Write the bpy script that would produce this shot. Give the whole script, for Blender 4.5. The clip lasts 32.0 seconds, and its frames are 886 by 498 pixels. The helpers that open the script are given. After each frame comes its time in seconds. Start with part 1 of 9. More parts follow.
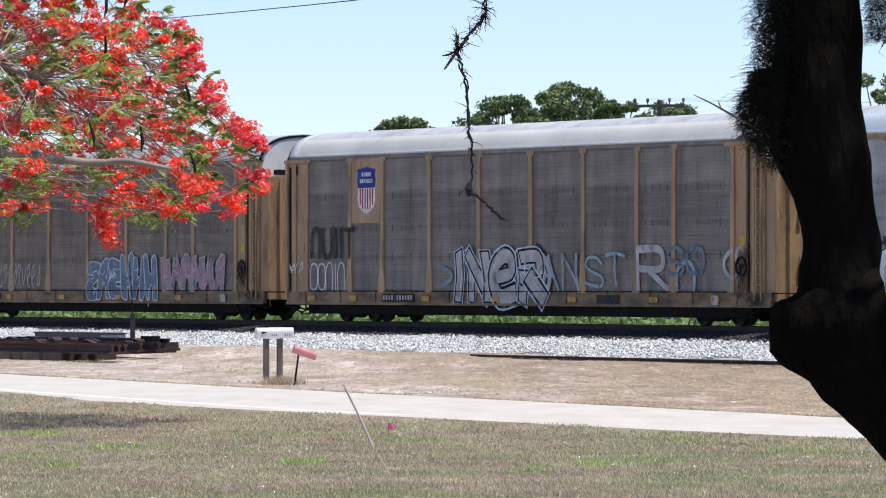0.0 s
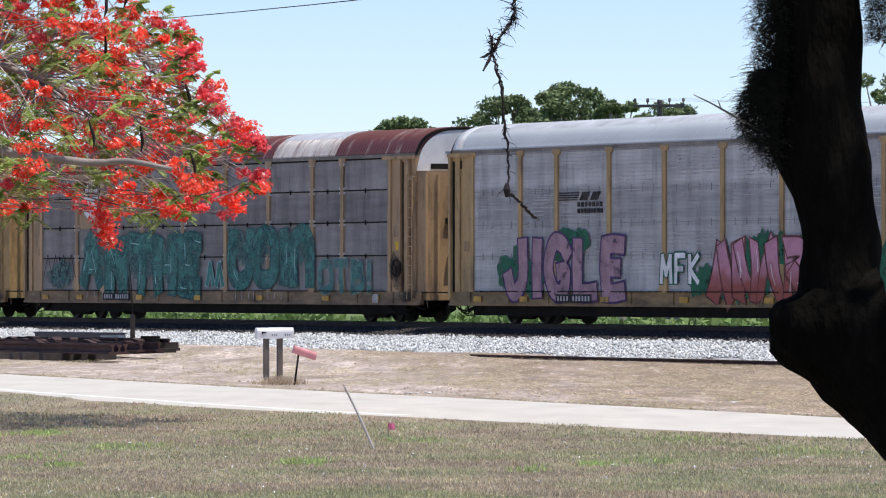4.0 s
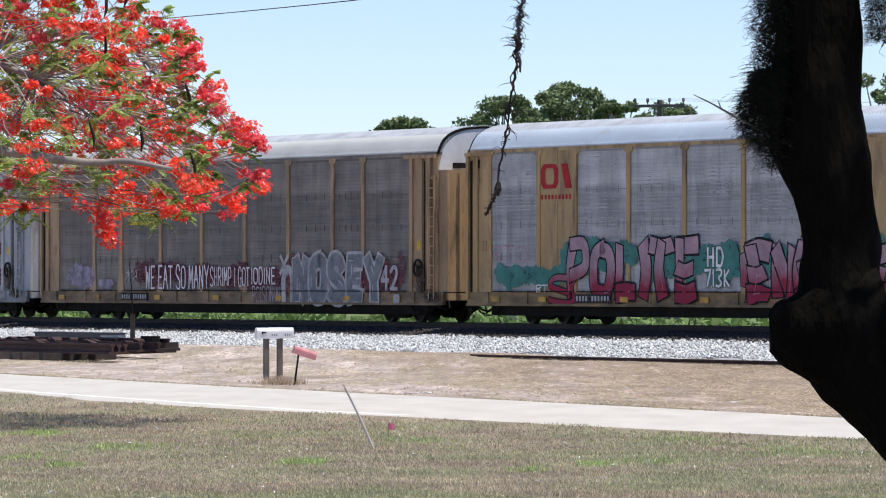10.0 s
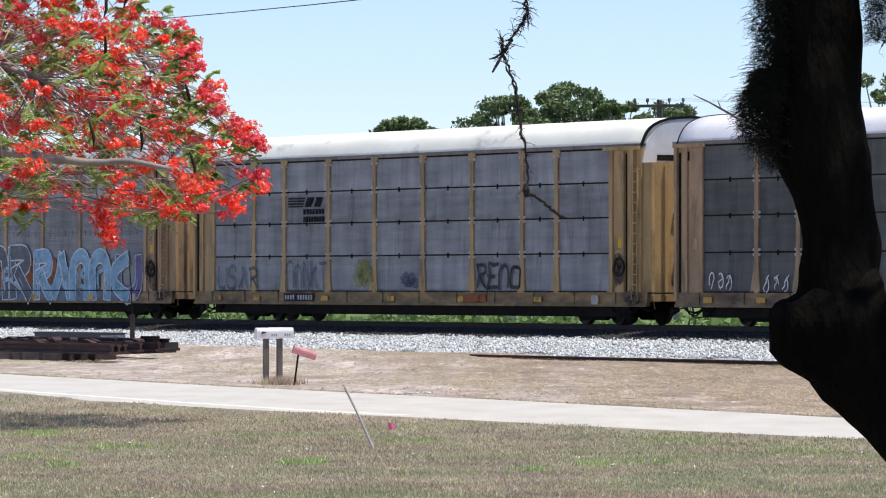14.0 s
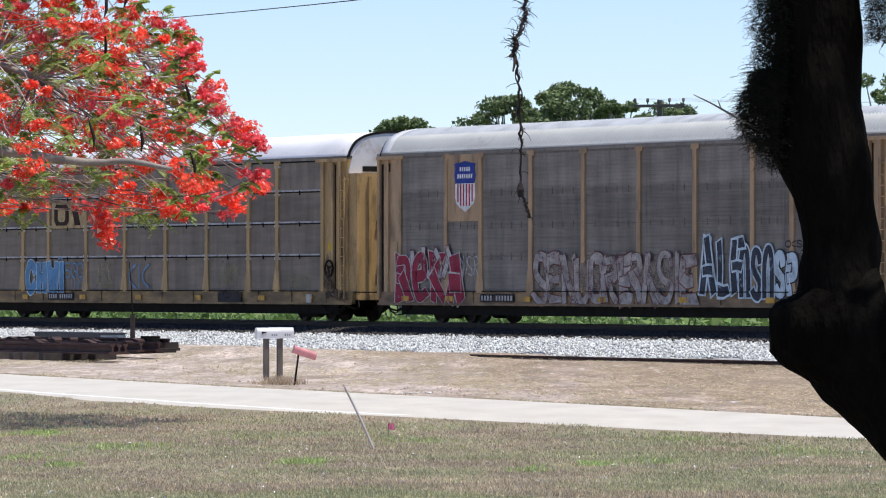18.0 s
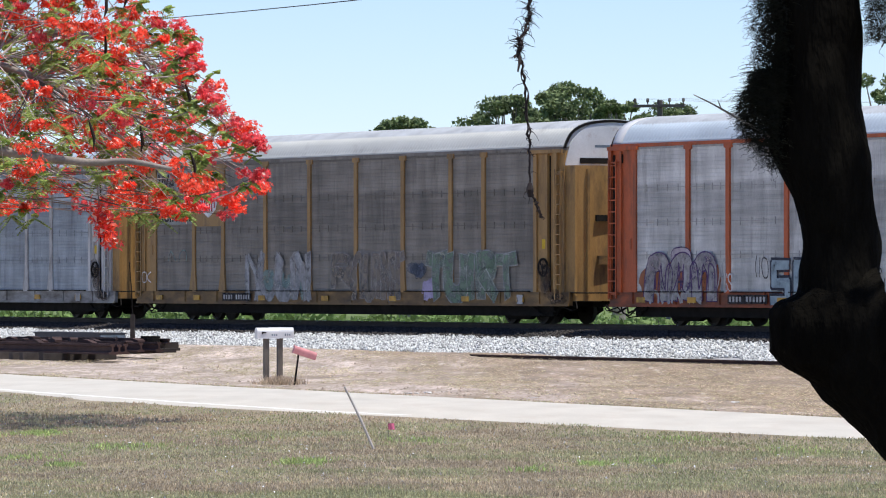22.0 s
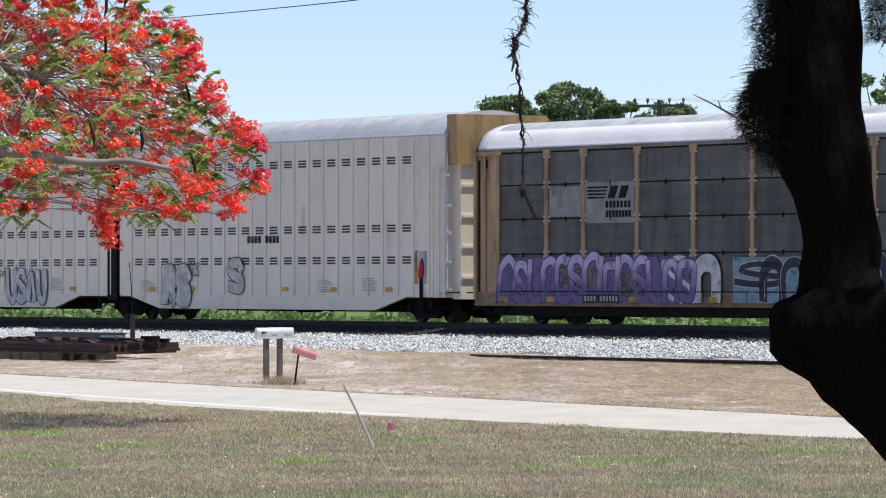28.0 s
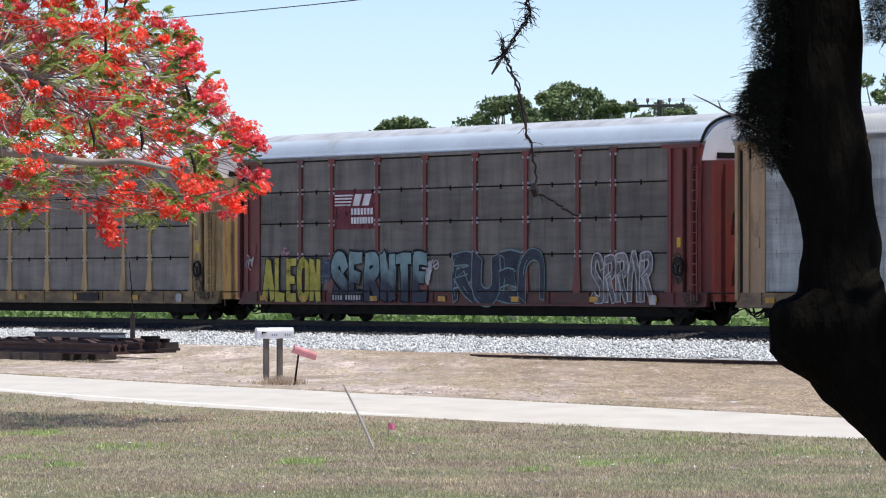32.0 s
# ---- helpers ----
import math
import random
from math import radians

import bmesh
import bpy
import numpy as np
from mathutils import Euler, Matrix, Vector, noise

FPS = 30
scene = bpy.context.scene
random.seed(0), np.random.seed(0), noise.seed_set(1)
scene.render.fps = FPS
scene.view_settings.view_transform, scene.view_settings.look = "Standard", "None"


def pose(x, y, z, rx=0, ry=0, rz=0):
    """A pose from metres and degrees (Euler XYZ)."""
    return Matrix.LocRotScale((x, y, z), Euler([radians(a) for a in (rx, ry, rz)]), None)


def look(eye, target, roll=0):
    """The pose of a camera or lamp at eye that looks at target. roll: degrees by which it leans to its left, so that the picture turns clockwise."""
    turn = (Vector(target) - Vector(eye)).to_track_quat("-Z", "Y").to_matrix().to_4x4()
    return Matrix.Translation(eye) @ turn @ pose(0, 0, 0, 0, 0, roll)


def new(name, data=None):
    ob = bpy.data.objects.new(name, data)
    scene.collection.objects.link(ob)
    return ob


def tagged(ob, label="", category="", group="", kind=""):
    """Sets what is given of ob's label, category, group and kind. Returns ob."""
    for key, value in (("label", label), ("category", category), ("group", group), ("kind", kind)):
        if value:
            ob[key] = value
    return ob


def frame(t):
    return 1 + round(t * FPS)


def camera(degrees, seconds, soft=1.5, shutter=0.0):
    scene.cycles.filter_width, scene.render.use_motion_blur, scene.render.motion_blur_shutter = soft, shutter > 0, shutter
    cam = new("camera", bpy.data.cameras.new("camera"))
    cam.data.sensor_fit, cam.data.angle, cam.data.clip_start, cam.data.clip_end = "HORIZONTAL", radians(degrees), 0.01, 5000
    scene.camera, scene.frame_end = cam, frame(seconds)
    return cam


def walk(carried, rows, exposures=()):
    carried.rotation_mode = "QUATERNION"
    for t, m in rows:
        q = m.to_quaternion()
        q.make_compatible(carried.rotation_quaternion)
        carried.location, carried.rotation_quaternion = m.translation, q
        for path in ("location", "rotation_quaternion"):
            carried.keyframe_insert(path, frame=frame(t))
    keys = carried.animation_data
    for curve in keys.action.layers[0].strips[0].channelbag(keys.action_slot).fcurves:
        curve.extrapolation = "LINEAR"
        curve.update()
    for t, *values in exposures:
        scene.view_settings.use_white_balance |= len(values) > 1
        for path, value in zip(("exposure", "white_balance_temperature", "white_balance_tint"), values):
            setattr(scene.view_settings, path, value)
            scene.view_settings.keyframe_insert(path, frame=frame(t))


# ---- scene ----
cam = camera(9.444, 32.0, soft=1.1, shutter=0.0)
EYE = 2.2                       # the camera's height over the road
AIM = pose(0, 0, EYE, 90.366, 0, 0)
walk(cam, [(0.0, AIM), (11.0, AIM), (12.95, pose(0, 0, EYE, 90.366, 0, -0.017)), (14.3, AIM), (32.0, AIM)],
     exposures=[(0.0, 0.09, 6700, 10.5), (2.0, 0.04, 6700, 10.5), (10.0, 0.03, 6700, 10), (17.0, 0.03, 6700, 9), (26.0, 0.02, 6700, 9), (27.6, -0.07, 6800, 8.5), (29.0, -0.03, 6800, 8.5), (30.5, 0.01, 6750, 9), (32.0, 0.07, 6750, 9.5)])

# ---------------------------------------------------------------- the railway's line
ANGLE = radians(60.0)           # between the line and the picture plane
CO, SI = math.cos(ANGLE), math.sin(ANGLE)
FAR = 157.4                     # distance straight ahead to the near side of the cars
RAIL = EYE - 1.17               # top of rail


def at_line(u, n, z=0.0):
    """A point u metres along the line (away, to the left) and n metres from the cars' near side towards the road."""
    return Vector((-u * CO - n * SI, FAR + u * SI - n * CO, z))


def line_of(x, y):
    return -x * CO + (y - FAR) * SI, -(x * SI + (y - FAR) * CO)


# ---------------------------------------------------------------- sky and sun
ELEV = radians(74)
AZ = math.atan2(0.92, -0.39)     # from +y towards +x
world = bpy.data.worlds.new("sky")
scene.world = world
world.use_nodes = True
wn = world.node_tree.nodes
sky = wn.new("ShaderNodeTexSky")
sky.sky_type, sky.sun_disc, sky.sun_elevation, sky.sun_rotation = "NISHITA", False, ELEV, AZ
sky.air_density, sky.dust_density, sky.ozone_density = 0.75, 0.0, 2.2
wn["Background"].inputs["Strength"].default_value = 0.14
haze = wn.new("ShaderNodeMix")
haze.data_type, haze.blend_type = "RGBA", "MULTIPLY"
haze.inputs[0].default_value, haze.inputs[7].default_value = 1.0, (0.88, 0.922, 1.11, 1)
world.node_tree.links.new(sky.outputs[0], haze.inputs[6])
world.node_tree.links.new(haze.outputs[2], wn["Background"].inputs[0])
sun = new("sun", bpy.data.lights.new("sun", "SUN"))
sun.data.energy, sun.data.angle, sun.data.color = 5.0, radians(0.55), (1.0, 0.96, 0.9)
to_sun = Vector((math.sin(AZ) * math.cos(ELEV), math.cos(AZ) * math.cos(ELEV), math.sin(ELEV)))
sun.matrix_world = look(to_sun * 300, (0, 0, 0))
scene.view_settings.exposure = 0.0


# ---------------------------------------------------------------- materials
def material(name, color, rough=0.6, spread=0.18, scale=6.0, fine=60.0, bump=0.15, metal=0.0, dirt=None, dirt_amount=0.0,
             stretch=(1, 1, 1), ribs=None, random_tone=0.0, island=0.0, dirt_scale=1.2, depth=0.01, thin=0.0, gloss=0.35, worn=0.0):
    """A surface with variation at two scales; ribs=(axis, per metre, strength) gives fine corrugation."""
    m = bpy.data.materials.new(name)
    m.use_nodes = True
    nt = m.node_tree
    nd, ln = nt.nodes, nt.links
    b = nd["Principled BSDF"]
    b.inputs["Roughness"].default_value = rough
    b.inputs["Metallic"].default_value = metal
    b.inputs["Specular IOR Level"].default_value = gloss
    co = nd.new("ShaderNodeTexCoord")
    info = nd.new("ShaderNodeObjectInfo")
    shift = nd.new("ShaderNodeVectorMath")
    shift.operation = "MULTIPLY_ADD"
    far = nd.new("ShaderNodeCombineXYZ")
    for i in range(3):
        ln.new(info.outputs["Random"], far.inputs[i])
    ln.new(far.outputs[0], shift.inputs[0])
    shift.inputs[1].default_value = (37, 23, 51)
    ln.new(co.outputs["Object"], shift.inputs[2])
    squash = nd.new("ShaderNodeMapping")
    squash.inputs["Scale"].default_value = stretch
    ln.new(shift.outputs[0], squash.inputs[0])
    big, small = nd.new("ShaderNodeTexNoise"), nd.new("ShaderNodeTexNoise")
    for node, sc, det in ((big, scale, 4), (small, fine, 3)):
        node.inputs["Scale"].default_value, node.inputs["Detail"].default_value = sc, det
        ln.new(squash.outputs[0], node.inputs["Vector"])
    ramp = nd.new("ShaderNodeMapRange")
    ramp.inputs["From Min"].default_value, ramp.inputs["From Max"].default_value = 0.3, 0.7
    ramp.inputs["To Min"].default_value, ramp.inputs["To Max"].default_value = 1 - spread, 1 + spread
    ln.new(big.outputs["Fac"], ramp.inputs["Value"])
    ramp2 = nd.new("ShaderNodeMapRange")
    ramp2.inputs["From Min"].default_value, ramp2.inputs["From Max"].default_value = 0.25, 0.75
    ramp2.inputs["To Min"].default_value, ramp2.inputs["To Max"].default_value = 1 - spread * 0.6, 1 + spread * 0.6
    ln.new(small.outputs["Fac"], ramp2.inputs["Value"])
    mul = nd.new("ShaderNodeMath")
    mul.operation = "MULTIPLY"
    ln.new(ramp.outputs[0], mul.inputs[0])
    ln.new(ramp2.outputs[0], mul.inputs[1])
    last = mul.outputs[0]
    for amount, out in ((random_tone, info.outputs["Random"]), (island, None)):
        if amount:
            if out is None:
                out = nd.new("ShaderNodeNewGeometry").outputs["Random Per Island"]
            r = nd.new("ShaderNodeMapRange")
            r.inputs["To Min"].default_value, r.inputs["To Max"].default_value = 1 - amount, 1 + amount
            ln.new(out, r.inputs["Value"])
            mm = nd.new("ShaderNodeMath")
            mm.operation = "MULTIPLY"
            ln.new(last, mm.inputs[0])
            ln.new(r.outputs[0], mm.inputs[1])
            last = mm.outputs[0]
    base = nd.new("ShaderNodeVectorMath")
    base.operation = "SCALE"
    base.inputs[0].default_value = color
    ln.new(last, base.inputs["Scale"])
    col = base.outputs[0]
    if dirt:
        spot = nd.new("ShaderNodeTexNoise")
        spot.inputs["Scale"].default_value, spot.inputs["Detail"].default_value = dirt_scale, 6
        spot.inputs["Roughness"].default_value = 0.65
        ln.new(squash.outputs[0], spot.inputs["Vector"])
        r = nd.new("ShaderNodeMapRange")
        r.inputs["From Min"].default_value, r.inputs["From Max"].default_value = 0.62 - 0.3 * dirt_amount, 0.72
        r.inputs["To Max"].default_value = min(1, 0.45 + dirt_amount)
        ln.new(spot.outputs["Fac"], r.inputs["Value"])
        mix = nd.new("ShaderNodeMix")
        mix.data_type = "RGBA"
        ln.new(r.outputs[0], mix.inputs[0])
        ln.new(col, mix.inputs[6])
        mix.inputs[7].default_value = (*dirt, 1)
        col = mix.outputs[2]
    ln.new(col, b.inputs["Base Color"])
    bm = nd.new("ShaderNodeBump")
    bm.inputs["Strength"].default_value, bm.inputs["Distance"].default_value = bump, depth
    ln.new(small.outputs["Fac"], bm.inputs["Height"])
    if ribs:
        wave = nd.new("ShaderNodeTexWave")
        wave.bands_direction = ribs[0]
        wave.inputs["Scale"].default_value = ribs[1] * 0.314
        ln.new(co.outputs["Object"], wave.inputs["Vector"])
        b2 = nd.new("ShaderNodeBump")
        b2.inputs["Strength"].default_value, b2.inputs["Distance"].default_value = ribs[2], 0.02
        ln.new(wave.outputs["Fac"], b2.inputs["Height"])
        ln.new(bm.outputs[0], b2.inputs["Normal"])
        bm = b2
    ln.new(bm.outputs[0], b.inputs["Normal"])
    if worn:
        chips = nd.new("ShaderNodeTexNoise")
        chips.inputs["Scale"].default_value, chips.inputs["Detail"].default_value, chips.inputs["Roughness"].default_value = 3.0, 8, 0.7
        ln.new(squash.outputs[0], chips.inputs["Vector"])
        r = nd.new("ShaderNodeMapRange")
        r.inputs["From Min"].default_value, r.inputs["From Max"].default_value = 0.62 - 0.35 * worn, 0.75
        r.inputs["To Min"].default_value, r.inputs["To Max"].default_value = worn * 0.35, 0.9
        ln.new(chips.outputs["Fac"], r.inputs["Value"])
        bare = nd.new("ShaderNodeBsdfTransparent")
        mx = nd.new("ShaderNodeMixShader")
        ln.new(r.outputs[0], mx.inputs[0])
        ln.new(b.outputs[0], mx.inputs[1])
        ln.new(bare.outputs[0], mx.inputs[2])
        ln.new(mx.outputs[0], nd["Material Output"].inputs["Surface"])
    if thin:
        tr = nd.new("ShaderNodeBsdfTranslucent")
        ln.new(col, tr.inputs[0])
        mx = nd.new("ShaderNodeMixShader")
        mx.inputs[0].default_value = thin
        ln.new(b.outputs[0], mx.inputs[1])
        ln.new(tr.outputs[0], mx.inputs[2])
        ln.new(mx.outputs[0], nd["Material Output"].inputs["Surface"])
    return m


GRIME = (0.045, 0.035, 0.028)
RUST = (0.13, 0.045, 0.02)
PAINT = {
    "tan": (0.40, 0.265, 0.145), "yellow": (0.43, 0.285, 0.125), "ochre": (0.36, 0.21, 0.075), "orange": (0.50, 0.11, 0.035),
    "red": (0.17, 0.035, 0.03), "grey": (0.42, 0.43, 0.45), "white": (0.50, 0.49, 0.47),
}
SCREEN = {
    "dark": (0.190, 0.171, 0.147), "warm": (0.215, 0.193, 0.164), "umber": (0.182, 0.152, 0.120), "slate": (0.235, 0.245, 0.25), "light": (0.38, 0.38, 0.375),
    "blue": (0.30, 0.335, 0.36), "mid": (0.215, 0.203, 0.195), "dusk": (0.140, 0.127, 0.108), "black": (0.098, 0.100, 0.092), "pale": (0.51, 0.505, 0.48), "sage": (0.36, 0.38, 0.36),
}
ROOF = {
    "white": (0.80, 0.80, 0.82), "cream": (0.82, 0.82, 0.72), "silver": (0.50, 0.575, 0.645), "beige": (0.57, 0.575, 0.54),
    "stone": (0.43, 0.465, 0.49), "rust": (0.115, 0.036, 0.030), "galvanised": (0.50, 0.53, 0.56),
}
PAINT_M = {k: material("car_paint_" + k, v, 0.55, 0.20, 1.6, 40, 0.1, dirt=(0.085, 0.06, 0.04), dirt_amount=0.42, dirt_scale=1.8, stretch=(1, 1, 0.3)) for k, v in PAINT.items()}
SILL_M = {k: material("sill_paint_" + k, tuple(c * 0.66 for c in v), 0.6, 0.3, 2.0, 40, 0.1, dirt=(0.06, 0.04, 0.026), dirt_amount=0.75, dirt_scale=1.3, stretch=(0.6, 1, 2)) for k, v in PAINT.items()}
SCREEN_M = {k: material("screen_" + k, tuple(c * 1.1 for c in v), 0.6, 0.2, 0.9, 25, 0.25, metal=0.0, dirt=tuple(c * 0.5 for c in v), dirt_amount=0.3,
                        stretch=(2.2, 1, 0.3), ribs=("Z", 14.0, 0.07), random_tone=0.06, gloss=0.22) for k, v in SCREEN.items()}
SEAM_M = {k: material("seam_" + k, tuple(c * 0.72 for c in v), 0.7) for k, v in SCREEN.items()}
ROOF_M = {k: material("roof_" + k, v, 0.5, 0.1, 0.8, 30, 0.08, dirt=(0.33, 0.31, 0.29) if k != "rust" else (0.55, 0.5, 0.46), dirt_amount=0.06 if k != "rust" else 0.22, dirt_scale=1.2 if k != "rust" else 1.0,
                      stretch=(0.5, 1, 1) if k != "rust" else (3.2, 0.5, 0.7)) for k, v in ROOF.items()}
M_RIB_SHADE = material("shaded_roof_rib", (0.36, 0.385, 0.42), 0.6, 0.2, 1.5, 30, 0.1)
M_PEELED = material("peeled_roof", (0.58, 0.54, 0.50), 0.6, 0.25, 1.2, 30, 0.1, dirt=(0.20, 0.085, 0.06), dirt_amount=0.45, dirt_scale=1.6, stretch=(3.0, 0.5, 0.6))
MARK = {
    "white": (0.72, 0.72, 0.72), "grey_white": (0.48, 0.47, 0.46), "black": (0.015, 0.015, 0.017), "charcoal": (0.05, 0.045, 0.045),
    "pale_blue": (0.54, 0.66, 0.73), "sky_blue": (0.13, 0.29, 0.48), "steel": (0.17, 0.22, 0.28),
    "teal": (0.06, 0.30, 0.32), "pale_teal": (0.42, 0.61, 0.59), "green_teal": (0.07, 0.24, 0.20), "lime": (0.42, 0.50, 0.15),
    "leaf_green": (0.09, 0.26, 0.08), "dark_green": (0.03, 0.14, 0.08), "crimson": (0.30, 0.03, 0.06), "rust": (0.33, 0.10, 0.08),
}
MARK.update({
    "dark_red": (0.17, 0.045, 0.055), "pink": (0.52, 0.26, 0.34), "mauve": (0.40, 0.26, 0.30), "violet": (0.17, 0.135, 0.27), "plum": (0.09, 0.05, 0.14),
    "pale_violet": (0.46, 0.40, 0.58), "burnt": (0.30, 0.11, 0.05), "tan": (0.45, 0.34, 0.18), "mustard": (0.46, 0.40, 0.08), "sky_grey": (0.22, 0.33, 0.41),
    "faint_blue": (0.11, 0.13, 0.17), "faint_yellow": (0.30, 0.30, 0.12), "faint_green": (0.20, 0.28, 0.20), "pale_grey": (0.60, 0.60, 0.60),
    "screen": (0.13, 0.115, 0.108), "steel_pale": (0.34, 0.43, 0.47), "deep_teal": (0.045, 0.11, 0.105), "faded_teal": (0.10, 0.20, 0.185), "faded_teal2": (0.26, 0.36, 0.34),
    "rose": (0.50, 0.24, 0.27), "pale_rose": (0.50, 0.43, 0.46), "steel_mid": (0.22, 0.235, 0.25), "sky_mid": (0.25, 0.42, 0.55), "faded_gold": (0.42, 0.34, 0.22), "faded_grey": (0.38, 0.355, 0.34), "faded_white": (0.46, 0.46, 0.46), "deep_green": (0.02, 0.065, 0.045), "faded_pale": (0.52, 0.49, 0.46), "faded_sea": (0.10, 0.27, 0.235), "faded_violet": (0.40, 0.35, 0.43), "faded_red": (0.17, 0.055, 0.065),
    "dusty_pale": (0.36, 0.47, 0.49), "purple": (0.27, 0.22, 0.48), "white_paint": (0.62, 0.60, 0.56),
    "rust_dark": (0.16, 0.06, 0.055), "ink": (0.05, 0.055, 0.075), "screen_blue": (0.15, 0.16, 0.18), "sky_pale": (0.42, 0.57, 0.66), "faded_tan": (0.28, 0.235, 0.19),
    "plate_grey": (0.27, 0.28, 0.265), "soot": (0.085, 0.06, 0.045), "dusty_teal": (0.20, 0.30, 0.30),
    "red": (0.42, 0.03, 0.04), "logo_blue": (0.03, 0.06, 0.28), "logo_yellow": (0.62, 0.42, 0.04), "brown": (0.035, 0.02, 0.015), "maroon": (0.18, 0.03, 0.05),
})
MARK_M = {k: material("sprayed_" + k, v, 0.75, 0.22, 2.5, 30, 0.05, gloss=0.15, dirt=GRIME, dirt_amount=0.12, worn=0.9 if k == "soot" else 0.62 if k.startswith("fad") else 0.66 if k.startswith("fai") or k == "screen" else 0.0 if k in ("red", "logo_blue", "logo_yellow", "maroon", "plate_grey", "white", "brown") else 0.24) for k, v in MARK.items()}
M_CLOD = material("dark_soil_clods", (0.30, 0.24, 0.20), 0.95, 0.3, 3, 30, 0.3, island=0.4)
M_DARK = material("grimy_iron", (0.015, 0.0135, 0.0125), 0.85, 0.3, 3, 50, 0.3, gloss=0.12)
M_WHEEL = material("wheel_iron", (0.03, 0.026, 0.024), 0.6, 0.3, 4, 50, 0.2)
M_BARE = material("bare_metal_ribs", (0.50, 0.50, 0.51), 0.5, 0.2, 2, 20, 0.05, worn=0.35)
M_SHELL = material("car_interior", (0.05, 0.05, 0.05), 0.8)
M_GALV = material("galvanised_end", (0.62, 0.63, 0.65), 0.5, 0.12, 1.5, 30, 0.1, dirt=(0.3, 0.2, 0.15), dirt_amount=0.2)
M_AMBER = material("reflector_amber", (0.55, 0.30, 0.035), 0.5, 0.2, 3, 30, dirt=GRIME, dirt_amount=0.45, dirt_scale=2.5)
M_RAIL = material("rusty_rail", (0.055, 0.035, 0.028), 0.6, 0.25, 3, 60, 0.2)
M_RAILTOP = material("polished_railhead", (0.5, 0.5, 0.5), 0.25, 0.1, metal=0.9)
M_TIE = material("creosoted_timber", (0.06, 0.05, 0.045), 0.85, 0.3, 4, 50, 0.4, random_tone=0.3)
M_STONE = material("granite_ballast", (0.52, 0.535, 0.54), 0.85, 0.15, 8, 90, 0.3, island=0.48)
M_BED = material("ballast_bed", (0.33, 0.33, 0.34), 0.9, 0.35, 12, 40, 0.5)
M_LAWN = material("dry_lawn", (0.25, 0.21, 0.15), 0.95, 0.28, 0.9, 12, 0.5, dirt=(0.19, 0.20, 0.105), dirt_amount=0.3, dirt_scale=0.5, stretch=(1, 0.55, 1))
M_SAND = material("sandy_verge", (0.50, 0.42, 0.385), 0.95, 0.40, 1.1, 9, 0.5, dirt=(0.28, 0.225, 0.165), dirt_amount=0.6, dirt_scale=0.8, stretch=(1, 0.22, 1))
# Fouled stones, darkened further to paint in the train's shadow beside the rails.
M_FOUL_SHADOW = material("fouled_shadowed_ballast", (0.048, 0.043, 0.041), 0.9, 0.2, 8, 90, 0.3, island=0.4)
M_FIELD = material("green_field", (0.12, 0.17, 0.05), 0.95, 0.35, 0.3, 4, 0.6)
M_ROAD = material("worn_asphalt", (0.515, 0.49, 0.44), 0.9, 0.08, 1.2, 40, 0.2, dirt=(0.46, 0.415, 0.36), dirt_amount=0.3, dirt_scale=0.9, stretch=(1, 0.25, 1))
M_LINE = material("road_paint", (0.80, 0.80, 0.80), 0.7, 0.1, 3, 30)
M_BLADE = material("grass_blades", (0.58, 0.52, 0.33), 0.9, 0.22, 0.35, 5, 0, island=0.42, dirt=(0.27, 0.30, 0.13), dirt_amount=0.3, dirt_scale=0.3, thin=0.35)
M_RUSSET = material("russet_grass", (0.54, 0.445, 0.315), 0.9, 0.22, 0.5, 5, 0, island=0.4, thin=0.35)
M_OLIVE = material("olive_grass", (0.47, 0.47, 0.27), 0.9, 0.22, 0.5, 5, 0, island=0.4, thin=0.35)
M_FRESH = material("fresh_grass", (0.44, 0.56, 0.21), 0.9, 0.25, 2, 20, 0, island=0.4, thin=0.3)
M_HAY = material("straw_tufts", (0.54, 0.43, 0.31), 0.9, 0.25, 2, 20, 0, island=0.4, thin=0.2)
M_BUSH = material("bush_leaves", (0.15, 0.23, 0.075), 0.7, 0.3, 1, 20, 0, island=0.5, thin=0.35)
M_LEAF = material("tree_leaves", (0.15, 0.20, 0.085), 0.6, 0.3, 0.7, 20, 0, island=0.35, thin=0.15)
M_FERN = material("feathery_leaves", (0.30, 0.40, 0.115), 0.6, 0.3, 0.7, 20, 0, island=0.45, thin=0.5)
M_PETAL = material("scarlet_petals", (0.94, 0.11, 0.06), 0.5, 0.2, 0.9, 20, 0, island=0.3, thin=0.45)
M_ROSE = material("rose_petals", (0.90, 0.13, 0.15), 0.5, 0.2, 0.9, 20, 0, island=0.3, thin=0.45)
M_STEM = material("thin_pale_stems", (0.34, 0.29, 0.27), 0.8, 0.3, 3, 30, 0.3, island=0.6)
# Pale petal colour also stands in for whitish highlights on the blossom.
M_PALEPETAL = material("pale_petals", (0.90, 0.62, 0.54), 0.6, 0.25, 0.9, 20, 0, island=0.3, thin=0.3)
M_BARK = material("grey_bark", (0.27, 0.235, 0.21), 0.9, 0.3, 3, 30, 0.5)
# Bark and moss are coloured near black, with the crown's deep shade put in.
M_SHADED_OAK = material("shaded_oak_bark", (0.0075, 0.0068, 0.0056), 1.0, 0.4, 3, 25, 0.9, stretch=(1, 1, 0.3), depth=0.04, gloss=0.02)
M_SHADED_MOSS = material("shaded_spanish_moss", (0.022, 0.023, 0.018), 1.0, 0.3, 3, 30, 0, island=0.4, gloss=0.02)
